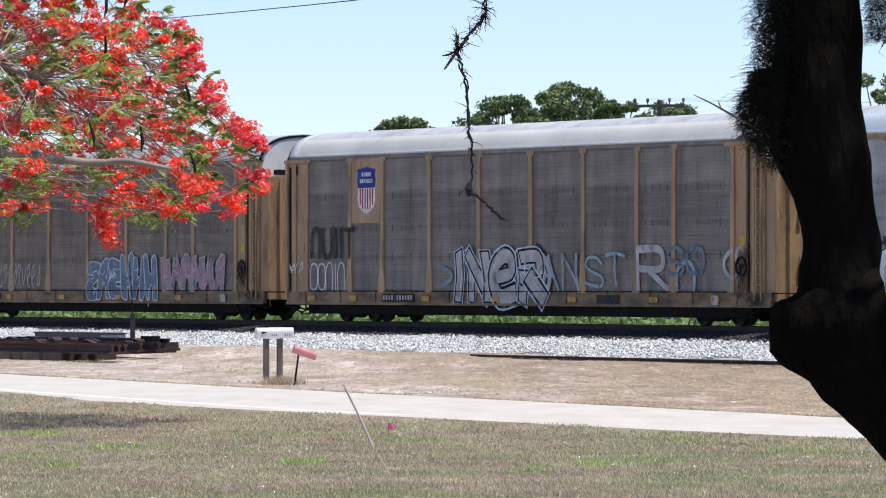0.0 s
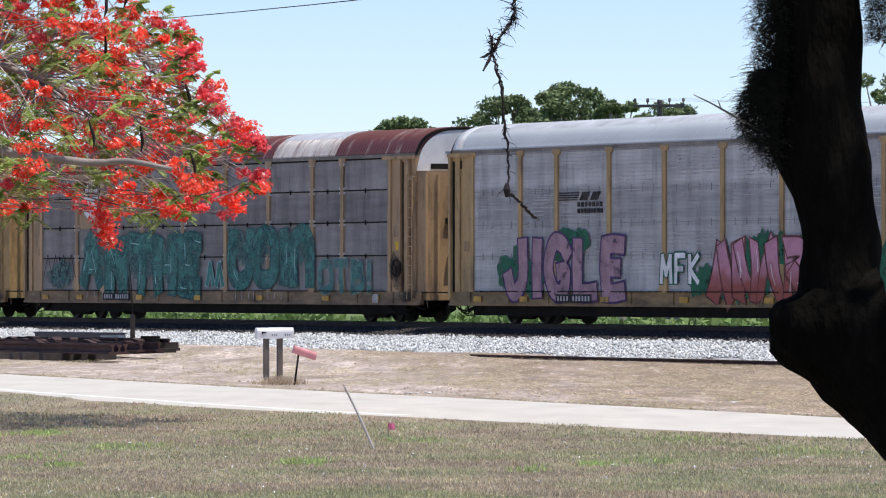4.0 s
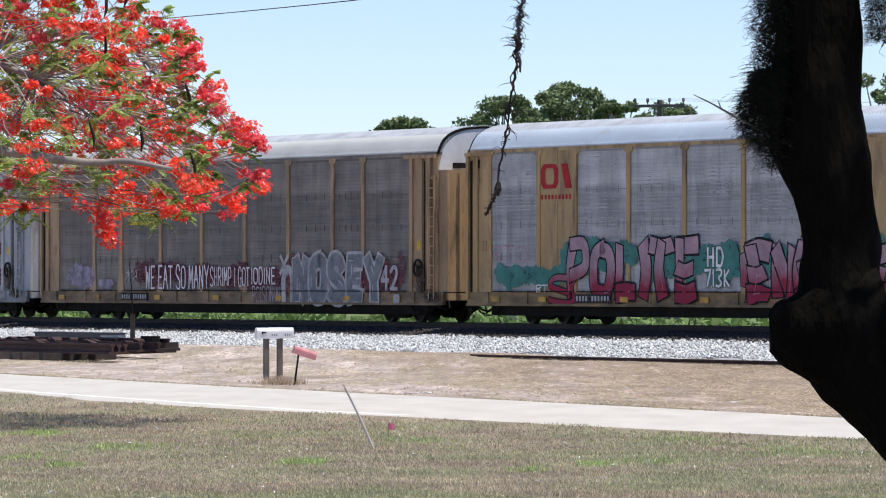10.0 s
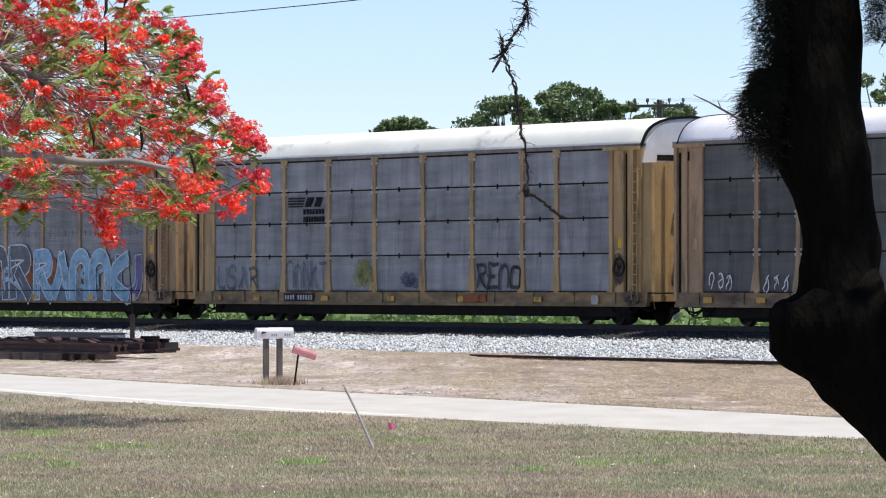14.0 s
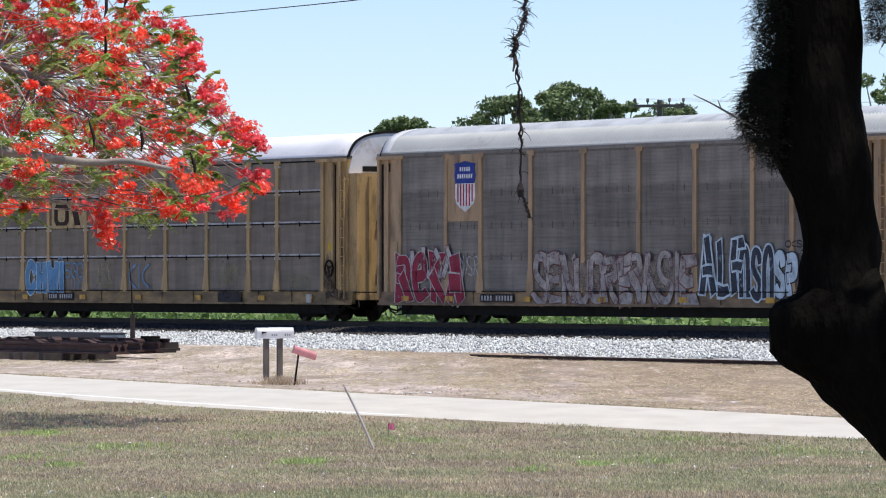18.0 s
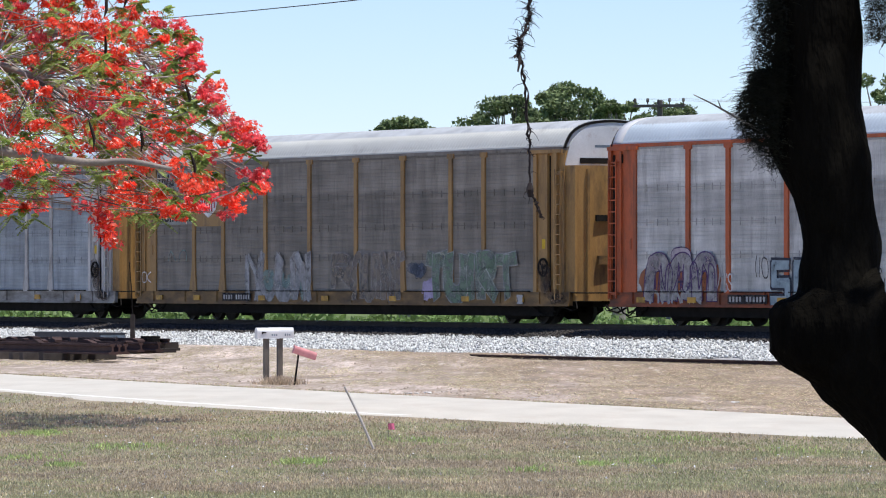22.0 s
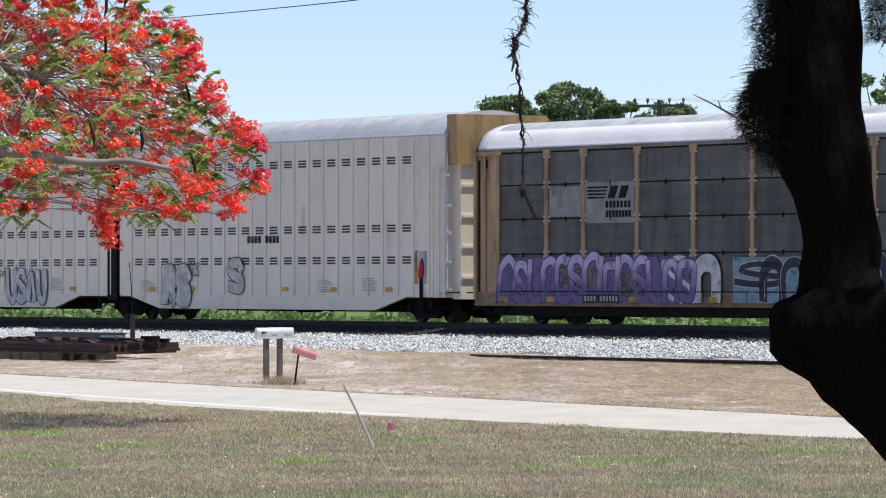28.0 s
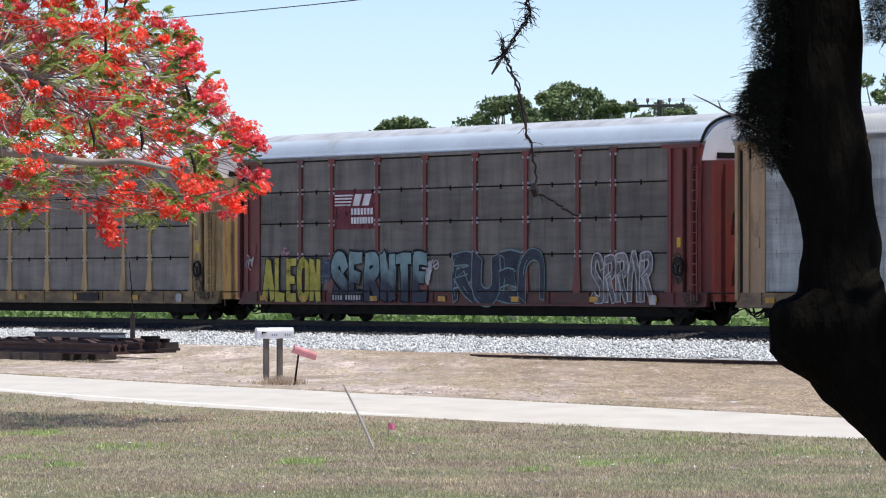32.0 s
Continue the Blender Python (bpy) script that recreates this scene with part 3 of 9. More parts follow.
def screen_mesh(w, z0, z1, style):
    """A perforated steel side screen of width w: shallow ribs, with a row of hanger tabs at its top."""
    b = Build()
    n = 1 if style == "rows" else 38
    hh = (z1 - z0) / n
    prof = []
    for k in range(n):
        z = z0 + hh * k
        prof += [(0.0, z), (0.0, z + hh * 0.62), (0.006, z + hh * 0.72), (0.006, z + hh * 0.92)]
    prof.append((0.0, z1))
    b.v = [(x, y, z) for y, z in prof for x in (0.02, w - 0.02)]
    b.f = [(2 * k, 2 * k + 1, 2 * k + 3, 2 * k + 2) for k in range(len(prof) - 1)]
    return b.mesh("side_screen")


def seam_mesh(w, style):
    """The dark slots between rows of screens, with their lighter tabs."""
    b = Build()
    if style == "rows":
        for z in ROWS4[1:4]:
            b.box(0.05, w - 0.05, -0.012, 0.02, z - 0.02, z + 0.02)
            b.box(w / 2 - 0.022, w / 2 + 0.022, -0.03, 0.0, z - 0.08, z + 0.06)
        b.box(0.04, w - 0.04, -0.012, 0.02, TOP - 0.05, TOP - 0.005)
    else:
        for z in (1.95, 2.85, 3.8):
            b.box(0.03, w - 0.03, -0.010, 0.0, z - 0.010, z + 0.010)
            for k in range(1, 5):
                b.box(w * k / 5 - 0.012, w * k / 5 + 0.012, -0.012, 0.0, z - 0.11, z + 0.09)
        b.box(0.04, w - 0.04, -0.014, 0.02, TOP - 0.06, TOP - 0.01)
    return b.mesh("seam")


def add_end_panel(car, x0, x1, right, mat):
    """A flat steel end panel with the ribs, plates and head beam fixed on it."""
    key = "end_r" if right else "end_l"
    panel = put("end_panel", cached(key, lambda: Build().box(x0, x1, 0.0, 0.12, SILL1 - 0.1, TOP).mesh("end_panel")), car, mat)
    if right:
        extras = (("panel_rib", x0 - 0.02, x0 + 0.16, 0.05, SILL1, TOP - 0.07), ("panel_rib", x0 + 0.70, x0 + 0.80, 0.08, SILL1, TOP - 0.1), ("panel_rib", x0 + 1.15, x0 + 1.33, 0.095, SILL1 - 0.2, TOP - 0.07),
                  ("cover_plate", x0 + 0.28, x0 + 0.60, 0.02, 2.55, 3.0), ("cover_plate", x0 + 0.28, x0 + 0.60, 0.02, 1.5, 2.1), ("head_beam", x0 - 0.25, x1, 0.11, TOP - 0.07, TOP + 0.03))
    else:
        extras = (("panel_rib", x0, x0 + 0.14, 0.08, SILL1 - 0.2, TOP - 0.07), ("panel_rib", x0 + 0.55, x0 + 0.63, 0.05, SILL1, TOP - 0.1), ("panel_rib", x1 - 0.12, x1 + 0.02, 0.05, SILL1, TOP - 0.07),
                  ("cover_plate", x0 + 0.80, x0 + 1.10, 0.02, 2.1, 2.4), ("head_beam", x0 - 0.03, x1 + 0.1, 0.10, TOP - 0.07, TOP + 0.03))
    for i, (name, a, b, out, z0, z1) in enumerate(extras):
        put(name, cached((key, i), lambda: Build().box(a, b, -out, 0.0, z0, z1).mesh(name)), panel, mat)


def add_end_door(car, key, x0, x1, top, mat):
    """A bowed double end door with its ribs."""
    pts = [(0.06, x0), (0.14, x0 + (x1 - x0) * 0.7), (0.5, x1 - 0.05 * (1 if x1 > x0 else -1)), (1.6, x1), (2.7, x1 - 0.05 * (1 if x1 > x0 else -1)), (3.06, x0 + (x1 - x0) * 0.7), (3.14, x0)]
    m = len(pts)

    def leaf():
        b = Build()
        b.v = [(x, y, z) for z in (SILL1 - 0.25, top) for y, x in pts]
        b.f = [(k, k + 1, m + k + 1, m + k) for k in range(m - 1)] + [tuple(range(m, 2 * m))]
        return b.mesh("end_door")
    door = put("end_door", cached((key, top), leaf), car, mat)
    s = 0.07 if x1 > x0 else -0.07
    for k in range(1, m - 1):
        y, x = pts[k]
        put("door_rib", cached((key, top, k), lambda: Build().box(min(x, x + s), max(x, x + s), y - 0.04, y + 0.04, SILL1 - 0.1, top - 0.1).mesh("door_rib")), door, mat)


def ladder_mesh(n=12, z0=0.75, z1=4.6, w=0.42):
    b = Build()
    b.box(0, 0.035, -0.14, -0.10, z0, z1).box(w - 0.035, w, -0.14, -0.10, z0, z1)
    for k in range(n):
        z = z0 + (z1 - z0) * (k + 0.5) / n
        b.box(0.0, w, -0.13, -0.105, z - 0.015, z + 0.015)
    b.box(0.0, w, -0.1, 0.02, z1 - 0.1, z1 - 0.06).box(0, w, -0.1, 0.02, z0 + 0.1, z0 + 0.14)
    return b.mesh("ladder")


def ring_mesh(name, r, width, y0, y1, sides=24):
    b = Build()
    for rr, y in ((r, y0), (r, y1), (r - width, y1), (r - width, y0)):
        b.v += [(rr * math.cos(2 * math.pi * k / sides), y, rr * math.sin(2 * math.pi * k / sides)) for k in range(sides)]
    for q in range(4):
        for k in range(sides):
            b.f.append((q * sides + k, q * sides + (k + 1) % sides, (q + 1) % 4 * sides + (k + 1) % sides, (q + 1) % 4 * sides + k))
    return b.mesh(name)


def brake_wheel_mesh():
    b = Build()
    me = ring_mesh("ring", 0.27, 0.05, -0.12, -0.07)
    b.v, b.f = [tuple(v.co) for v in me.vertices], [tuple(p.vertices) for p in me.polygons]
    for k in range(3):
        a = 2 * math.pi * k / 3 + 0.4
        b.tube([(0, -0.1, 0), (0.25 * math.cos(a), -0.1, 0.25 * math.sin(a))], 0.025, 5)
    b.tube([(0, -0.13, 0), (0, 0.02, 0)], 0.06, 8)
    return b.mesh("brake_wheel")


def wheel_mesh(r=0.42):
    b = Build()
    n = 28
    prof = [(r + 0.025, 0.07), (r + 0.025, 0.04), (r, 0.03), (r - 0.01, -0.07), (r - 0.07, -0.07), (r - 0.08, -0.03), (0.12, -0.05), (0.1, -0.09), (0.0, -0.09)]
    for rr, y in prof:
        b.v += [(rr * math.cos(2 * math.pi * k / n), y, rr * math.sin(2 * math.pi * k / n)) for k in range(n)]
    for q in range(len(prof) - 1):
        b.f += [(q * n + k, q * n + (k + 1) % n, q * n + n + (k + 1) % n, q * n + n + k) for k in range(n)]
    b.f.append(tuple(range(n)))
    return b.mesh("wheel")


def side_frame_mesh():
    o = [(-1.2, 0.38), (-0.8, 0.24), (-0.55, 0.13), (0.55, 0.13), (0.8, 0.24), (1.2, 0.38), (1.15, 0.58), (0.7, 0.68), (0.45, 0.80), (-0.45, 0.80), (-0.7, 0.68), (-1.15, 0.58)]
    b = Build().prism(o, -0.09, 0.09)
    for x in (-0.89, 0.89):
        b.tube([(x, -0.17, 0.44), (x, 0.1, 0.44)], 0.13, 10)
    for x in (-0.24, -0.08, 0.08, 0.24):
        b.tube([(x, -0.10, 0.26), (x, -0.10, 0.62)], 0.07, 8)
    return b.mesh("side_frame")


def add_trucks(car, places):
    wheel, frame_me = cached("wheel", wheel_mesh), cached("side_frame", side_frame_mesh)
    bolster = cached("bolster", lambda: Build().box(-0.22, 0.22, 0.55, 2.65, 0.36, 0.78).tube([(-0.89, 0.8, 0.42), (-0.89, 2.4, 0.42)], 0.08, 8).tube([(0.89, 0.8, 0.42), (0.89, 2.4, 0.42)], 0.08, 8).mesh("bolster"))
    for x in places:
        truck = put("bogie", bolster, car, M_DARK, pose(x, 0, 0))
        for y in (0.62, 2.58):
            put("side_frame", frame_me, truck, M_DARK, pose(0, y, 0))
        for dx in (-0.89, 0.89):
            put("wheel", wheel, truck, M_WHEEL, pose(dx, 0.88, 0.42))
            put("wheel", wheel, truck, M_WHEEL, pose(dx, 2.32, 0.42, 0, 0, 180))


def add_underframe(car, x0, x1, z_low=0.22):
    b = Build().box(x0 + 4.6, x1 - 4.6, 1.25, 1.95, z_low, 0.62).box(x0, x1, 1.35, 1.85, 0.5, 0.72)
    for k in range(9):
        x = x0 + 1 + (x1 - x0 - 2) * k / 8
        b.box(x - 0.06, x + 0.06, 0.05, 3.15, 0.5, 0.72)
    b.box(x0 + 0.3, x1 - 0.3, 0.06, 3.14, 0.7, 0.74)
    put("centre_sill", b.mesh("centre_sill"), car, M_DARK)
    b = Build()
    put("brake_cylinder", Build().box(9.3, 10.6, 0.35, 0.8, 0.3, 0.56).mesh("brake_cylinder"), car, M_DARK)
    put("valve_box", Build().box(14.6, 15.1, 0.3, 0.75, 0.34, 0.56).mesh("valve_box"), car, M_DARK)
    put("air_tank", Build().tube([(11.2, 0.6, 0.42), (12.6, 0.6, 0.42)], 0.15, 10).mesh("air_tank"), car, M_DARK)
    put("brake_rod", Build().tube([(5.5, 0.5, 0.45), (9.3, 0.5, 0.40)], 0.025, 5).mesh("brake_rod"), car, M_DARK)
    for x in (x0 + 0.55, x1 - 2.0):
        b = Build().tube([(x, 0.12, 0.56), (x + 0.15, 0.1, 0.34), (x + 0.5, 0.1, 0.28), (x + 0.75, 0.12, 0.42), (x + 1.1, 0.1, 0.36), (x + 1.45, 0.12, 0.56)], 0.022, 5)
        b.tube([(x - 0.3, 0.2, 0.5), (x + 0.3, 0.2, 0.22), (x + 0.9, 0.2, 0.26), (x + 1.3, 0.2, 0.5)], 0.018, 5)
        put("brake_pipe", b.mesh("brake_pipe"), car, M_DARK)
    for x, d in ((x0, -1), (x1, 1)):
        b = Build().box(min(x, x + d * 0.9), max(x, x + d * 0.9), 1.48, 1.72, 0.58, 0.86)
        b.box(min(x + d * 0.75, x + d * 1.1), max(x + d * 0.75, x + d * 1.1), 1.42, 1.78, 0.56, 0.9)
        put("coupler", b.mesh("coupler"), car, M_DARK)
        b = Build().tube([(x, 1.15, 0.62), (x + d * 0.35, 1.12, 0.4), (x + d * 0.7, 1.15, 0.34), (x + d * 1.0, 1.3, 0.5)], 0.03, 6)
        put("brake_hose", b.mesh("brake_hose"), car, M_DARK)
        b = Build()
        b.tube([(x, 0.2, 0.72), (x + d * 0.25, 0.1, 0.45), (x + d * 0.05, 0.06, 0.40), (x - d * 0.5, 0.06, 0.5)], 0.02, 5)
        b.tube([(x, 0.05, 0.9), (x + d * 0.4, 0.05, 0.9), (x + d * 0.4, 1.2, 0.9)], 0.02, 5)
        put("uncoupling_rod", b.mesh("uncoupling_rod"), car, M_DARK)


def autorack(paint, screen, roof, style="mesh", ribbed=True, flare=True, label="", end_wall="white", plated=(), ends=None):
    """A covered car carrier: sill, posts, screens bay by bay, end panels, bowed end doors, roof, running gear."""
    car = thing("autorack_car", pose(0, 0, 0), label, "railcar", "train cars")
    pm, sm, rm = PAINT_M[paint], SCREEN_M[screen], ROOF_M[roof]

    def sill():
        b = Build().box(LEFT, RIGHT + 0.3, -0.02, 0.10, SILL0, SILL1)
        b.box(LEFT, RIGHT + 0.3, -0.06, 0.0, SILL0 - 0.02, SILL0 + 0.05)
        for k in range(12):
            b.box(0.8 + 2.2 * k, 0.86 + 2.2 * k, -0.055, 0.0, SILL0, SILL1)
        return b.mesh("side_sill")
    put("side_sill", cached("sill", sill), car, SILL_M[paint])

    def gap():
        b = Build()
        for a, c in zip(EDGES, EDGES[1:]):
            k = a + 0.14
            while k < c - 0.2:
                b.box(k, min(c - 0.1, k + 0.36), -0.082, 0.0, SILL1 + 0.0, SILL1 + 0.028)
                k += 0.42
        return b.mesh("sill_gap")
    put("sill_gap", cached("sill_gap", gap), car, M_DARK)["kind"] = "stuff"
    put("shell", cached("shell", lambda: Build().box(0.0, 26.2, 0.14, 3.2, SILL0 + 0.1, EAVE).mesh("shell")), car, M_SHELL)
    put("top_rail", cached("toprail", lambda: Build().box(LEFT, RIGHT, -0.015, 0.12, TOP, EAVE).mesh("top_rail")), car, SCREEN_M["dark"] if flare else pm)
    for i, (a, b) in enumerate(zip(EDGES, EDGES[1:])):
        w = b - a
        if i in plated:
            put("side_plate", cached(("plate", i), lambda: Build().box(0.0, w, -0.02, 0.03, SILL1, TOP).box(w / 2 - 0.04, w / 2 + 0.04, -0.03, 0.0, SILL1, TOP).mesh("side_plate")), car, pm, pose(a, 0, 0))
            continue
        if style == "rows":
            for z0, z1 in zip(ROWS4, ROWS4[1:]):
                put("side_screen", cached(("scr", i, z0), lambda: screen_mesh(w, z0 + 0.012, z1 - 0.012, style)), car, sm, pose(a, 0.0, 0))
        else:
            put("side_screen", cached(("scr", i), lambda: screen_mesh(w, SILL1, TOP, style)), car, sm, pose(a, 0.0, 0))
        put("screen_seam", cached(("seam", i, style), lambda: seam_mesh(w, style)), car, M_DARK if style == "rows" else SEAM_M[screen], pose(a, 0, 0))["kind"] = "stuff"
    for x in EDGES[1:-1]:
        put("side_post", cached(("post", flare), lambda: post_mesh(flare)), car, pm, pose(x, 0, 0))
    add_end_panel(car, LEFT, EDGES[0], False, pm)
    add_end_panel(car, EDGES[-1], RIGHT, True, pm)
    em = PAINT_M[ends] if ends else pm
    door_top = 4.5 if end_wall else EAVE - 0.05
    for key, x0, x1 in (("door_r", RIGHT, RIGHT + 0.5), ("door_l", LEFT, LEFT - 0.16)):
        add_end_door(car, key, x0, x1, door_top, em)
    if end_wall:
        def wall():
            prof = [(z, y) for y, z in roof_profile(4.5, CREST - 0.03)]
            b = Build()
            m = len(prof)
            b.v = [(x, 0.03 + y * 0.982, z) for x in (RIGHT - 0.03, RIGHT + 0.03) for z, y in prof]
            b.f = [tuple(range(m - 1, -1, -1)), tuple(range(m, 2 * m))] + [(j, m + j, m + (j + 1) % m, (j + 1) % m) for j in range(m)]
            return b.mesh("end_wall")
        ew = put("end_wall", cached("end_wall", wall), car, M_GALV if end_wall == "white" else em)
        put("end_slot", cached("end_slot", lambda: Build().box(RIGHT + 0.03, RIGHT + 0.06, 0.5, 2.7, 4.56, 4.72).mesh("end_slot")), ew, M_DARK)
        put("end_stencil", cached("end_stencil", lambda: Build().box(RIGHT + 0.03, RIGHT + 0.034, 1.0, 2.3, 5.02, 5.09).mesh("end_stencil")), ew, MARK_M["steel"])

    # dark arch for the roof's overhanging edge and the shadow line under it
    def rim(x0):
        b = Build()
        m = 0
        for x in (x0, x0 + 0.06):
            for e in (0.025, -0.05):
                prof = roof_profile(EAVE - 0.05 - e * 0.2, CREST + e)
                m = len(prof)
                b.v += [(x, y - e + 2 * e * y / 3.2, z) for y, z in prof]
        for p0, p1 in ((0, 1), (2, 0), (3, 2), (1, 3)):
            b.f += [(p0 * m + j, p1 * m + j, p1 * m + j + 1, p0 * m + j + 1) for j in range(m - 1)]
        return b.mesh("roof_rim")
    for x in (RIGHT - 0.01, LEFT + 0.07):
        put("roof_rim", cached(("roof_rim", x), lambda: rim(x)), car, M_DARK)
    if ribbed and end_wall == "white":
        put("end_sheet", cached("end_sheet", lambda: roof_mesh(LEFT + 0.11, LEFT + 0.62, EAVE + 0.004, CREST + 0.042, False)), car, M_GALV)
    cover = put("roof", cached(("roof", ribbed, roof == "rust"), lambda: roof_mesh(LEFT + 0.1, RIGHT, EAVE, CREST, ribbed)), car, rm)
    if roof == "rust":
        cover.data.materials[1] = rm
    put("ladder", cached("ladder_slim", lambda: ladder_mesh(13, 0.7, 4.4, 0.34)), car, pm, pose(25.98, 0.03, 0))
    if paint in ("white", "orange", "ochre"):
        put("ladder", cached("ladder", ladder_mesh), car, pm, pose(LEFT + 0.05, 0.02, 0))
    put("door_recess", cached("recess", lambda: Build().box(LEFT + 0.16, LEFT + 0.27, -0.012, 0.02, SILL1 - 0.1, TOP - 0.2).mesh("door_recess")), car, M_DARK)
    put("door_recess", cached("recess_r", lambda: Build().box(25.57, 25.63, -0.012, 0.02, SILL1, TOP - 0.15).mesh("door_recess")), car, M_DARK)
    put("vent_slot", cached("slot", lambda: Build().box(0.16, 0.3, -0.03, 0.02, 4.5, 4.75).mesh("vent_slot")), car, M_DARK)
    blot(car, 24.95, 25.75, 0.75, 2.1, "soot", seed=int(len(label)))
    blot(car, 25.5, 26.6, 0.55, 1.0, "soot", seed=int(len(label)) + 3)
    clips = cached("clips", post_clips)
    if style == "rows":
        for x in EDGES[1:-1]:
            put("post_clip", clips, car, PAINT_M["white"] if paint != "red" else PAINT_M["grey"], pose(x, 0, 0))["kind"] = "stuff"
    # solid dark beam added for the band of underframe and shadow below the sill
    put("side_beam", cached("sidebeam", lambda: Build().box(0.6, 25.4, 0.22, 0.42, 0.24, 0.56).mesh("side_beam")), car, M_DARK)
    put("brake_wheel", cached("brakewheel", brake_wheel_mesh), car, M_DARK, pose(25.35, 0, 1.62))
    amber = cached("amber", lambda: Build().box(-0.21, 0.21, -0.068, -0.05, 0.64, 0.79).mesh("reflector"))
    for x in (1.3, 3.9, 8.3, 12.4, 16.6, 20.9, 24.0):
        put("reflector", amber, car, M_AMBER, pose(x, 0, 0))
    stencil(car, 5.7, 7.6, 0.62, 0.86)
    plate = cached("plate_small", lambda: Build().box(-0.16, 0.16, -0.07, -0.05, 0.58, 0.84).mesh("data_plate"))
    put("data_plate", plate, car, MARK_M["grey_white"], pose(24.0, 0, 0))
    put("placard", cached("placard", lambda: Build().box(25.16, 25.42, -0.016, 0.0, 2.15, 2.42).mesh("placard")), car, MARK_M["logo_yellow"])
    put("lock_box", cached("lock_box", lambda: Build().box(RIGHT + 0.42, RIGHT + 0.56, 0.75, 1.25, 2.92, 3.1).mesh("lock_box")), car, M_DARK)
    put("step_plate", cached("step_plate", lambda: Build().box(RIGHT + 0.42, RIGHT + 0.6, 0.8, 1.5, 1.7, 1.95).mesh("step_plate")), car, SILL_M[paint])
    add_trucks(car, (2.75, 22.95))
    add_underframe(car, LEFT - 0.2, RIGHT + 0.3)
    return car


def bright_ribs(car, seed, bays=range(9), low=1.3):
    """Bare bright ribs where the paint has worn off the corrugated screens."""
    rng = random.Random(seed)
    for i in bays:
        a, b = EDGES[i], EDGES[i + 1]
        m = Build()
        for band in range(4):
            z = rng.uniform(low, 4.5)
            for k in range(rng.randint(2, 6)):
                x0 = a + 0.12 + rng.random() ** 2 * (b - a) * 0.4
                x1 = b - 0.12 - rng.random() ** 2 * (b - a) * 0.4
                m.box(x0, x1, -0.008, 0.0, z + 0.105 * k, z + 0.105 * k + rng.uniform(0.014, 0.03))
        put("bare_rib", m.mesh("bare_rib"), car, M_BARE)["kind"] = "stuff"


def row_strips(car):
    """Bright galvanised strips over the joints between the rows of screens."""
    for i, (a, b) in enumerate(zip(EDGES, EDGES[1:])):
        m = Build()
        for z in ROWS4[1:4]:
            m.box(a + 0.12, b - 0.12, -0.016, 0.0, z + 0.025, z + 0.075)
        put("joint_strip", cached(("strip", i), lambda: m.mesh("joint_strip")), car, M_BARE)["kind"] = "stuff"


def stencil(car, x0, x1, z0, z1, ground="charcoal", ink="grey_white"):
    """The car's marks, as plain bars on a painted strip."""
    put("stencil_strip", Build().box(x0, x1, -0.072, -0.05, z0, z1).mesh("stencil_strip"), car, MARK_M[ground])
    b = Build()
    k = x0 + 0.08
    i = 0
    while k < x1 - 0.14:
        if i != 4:
            b.box(k, k + 0.09, -0.076, -0.07, z0 + 0.05, z1 - 0.05)
        k += 0.165
        i += 1
    put("stencil_bar", b.mesh("stencil_bar"), car, MARK_M[ink])["kind"] = "stuff"


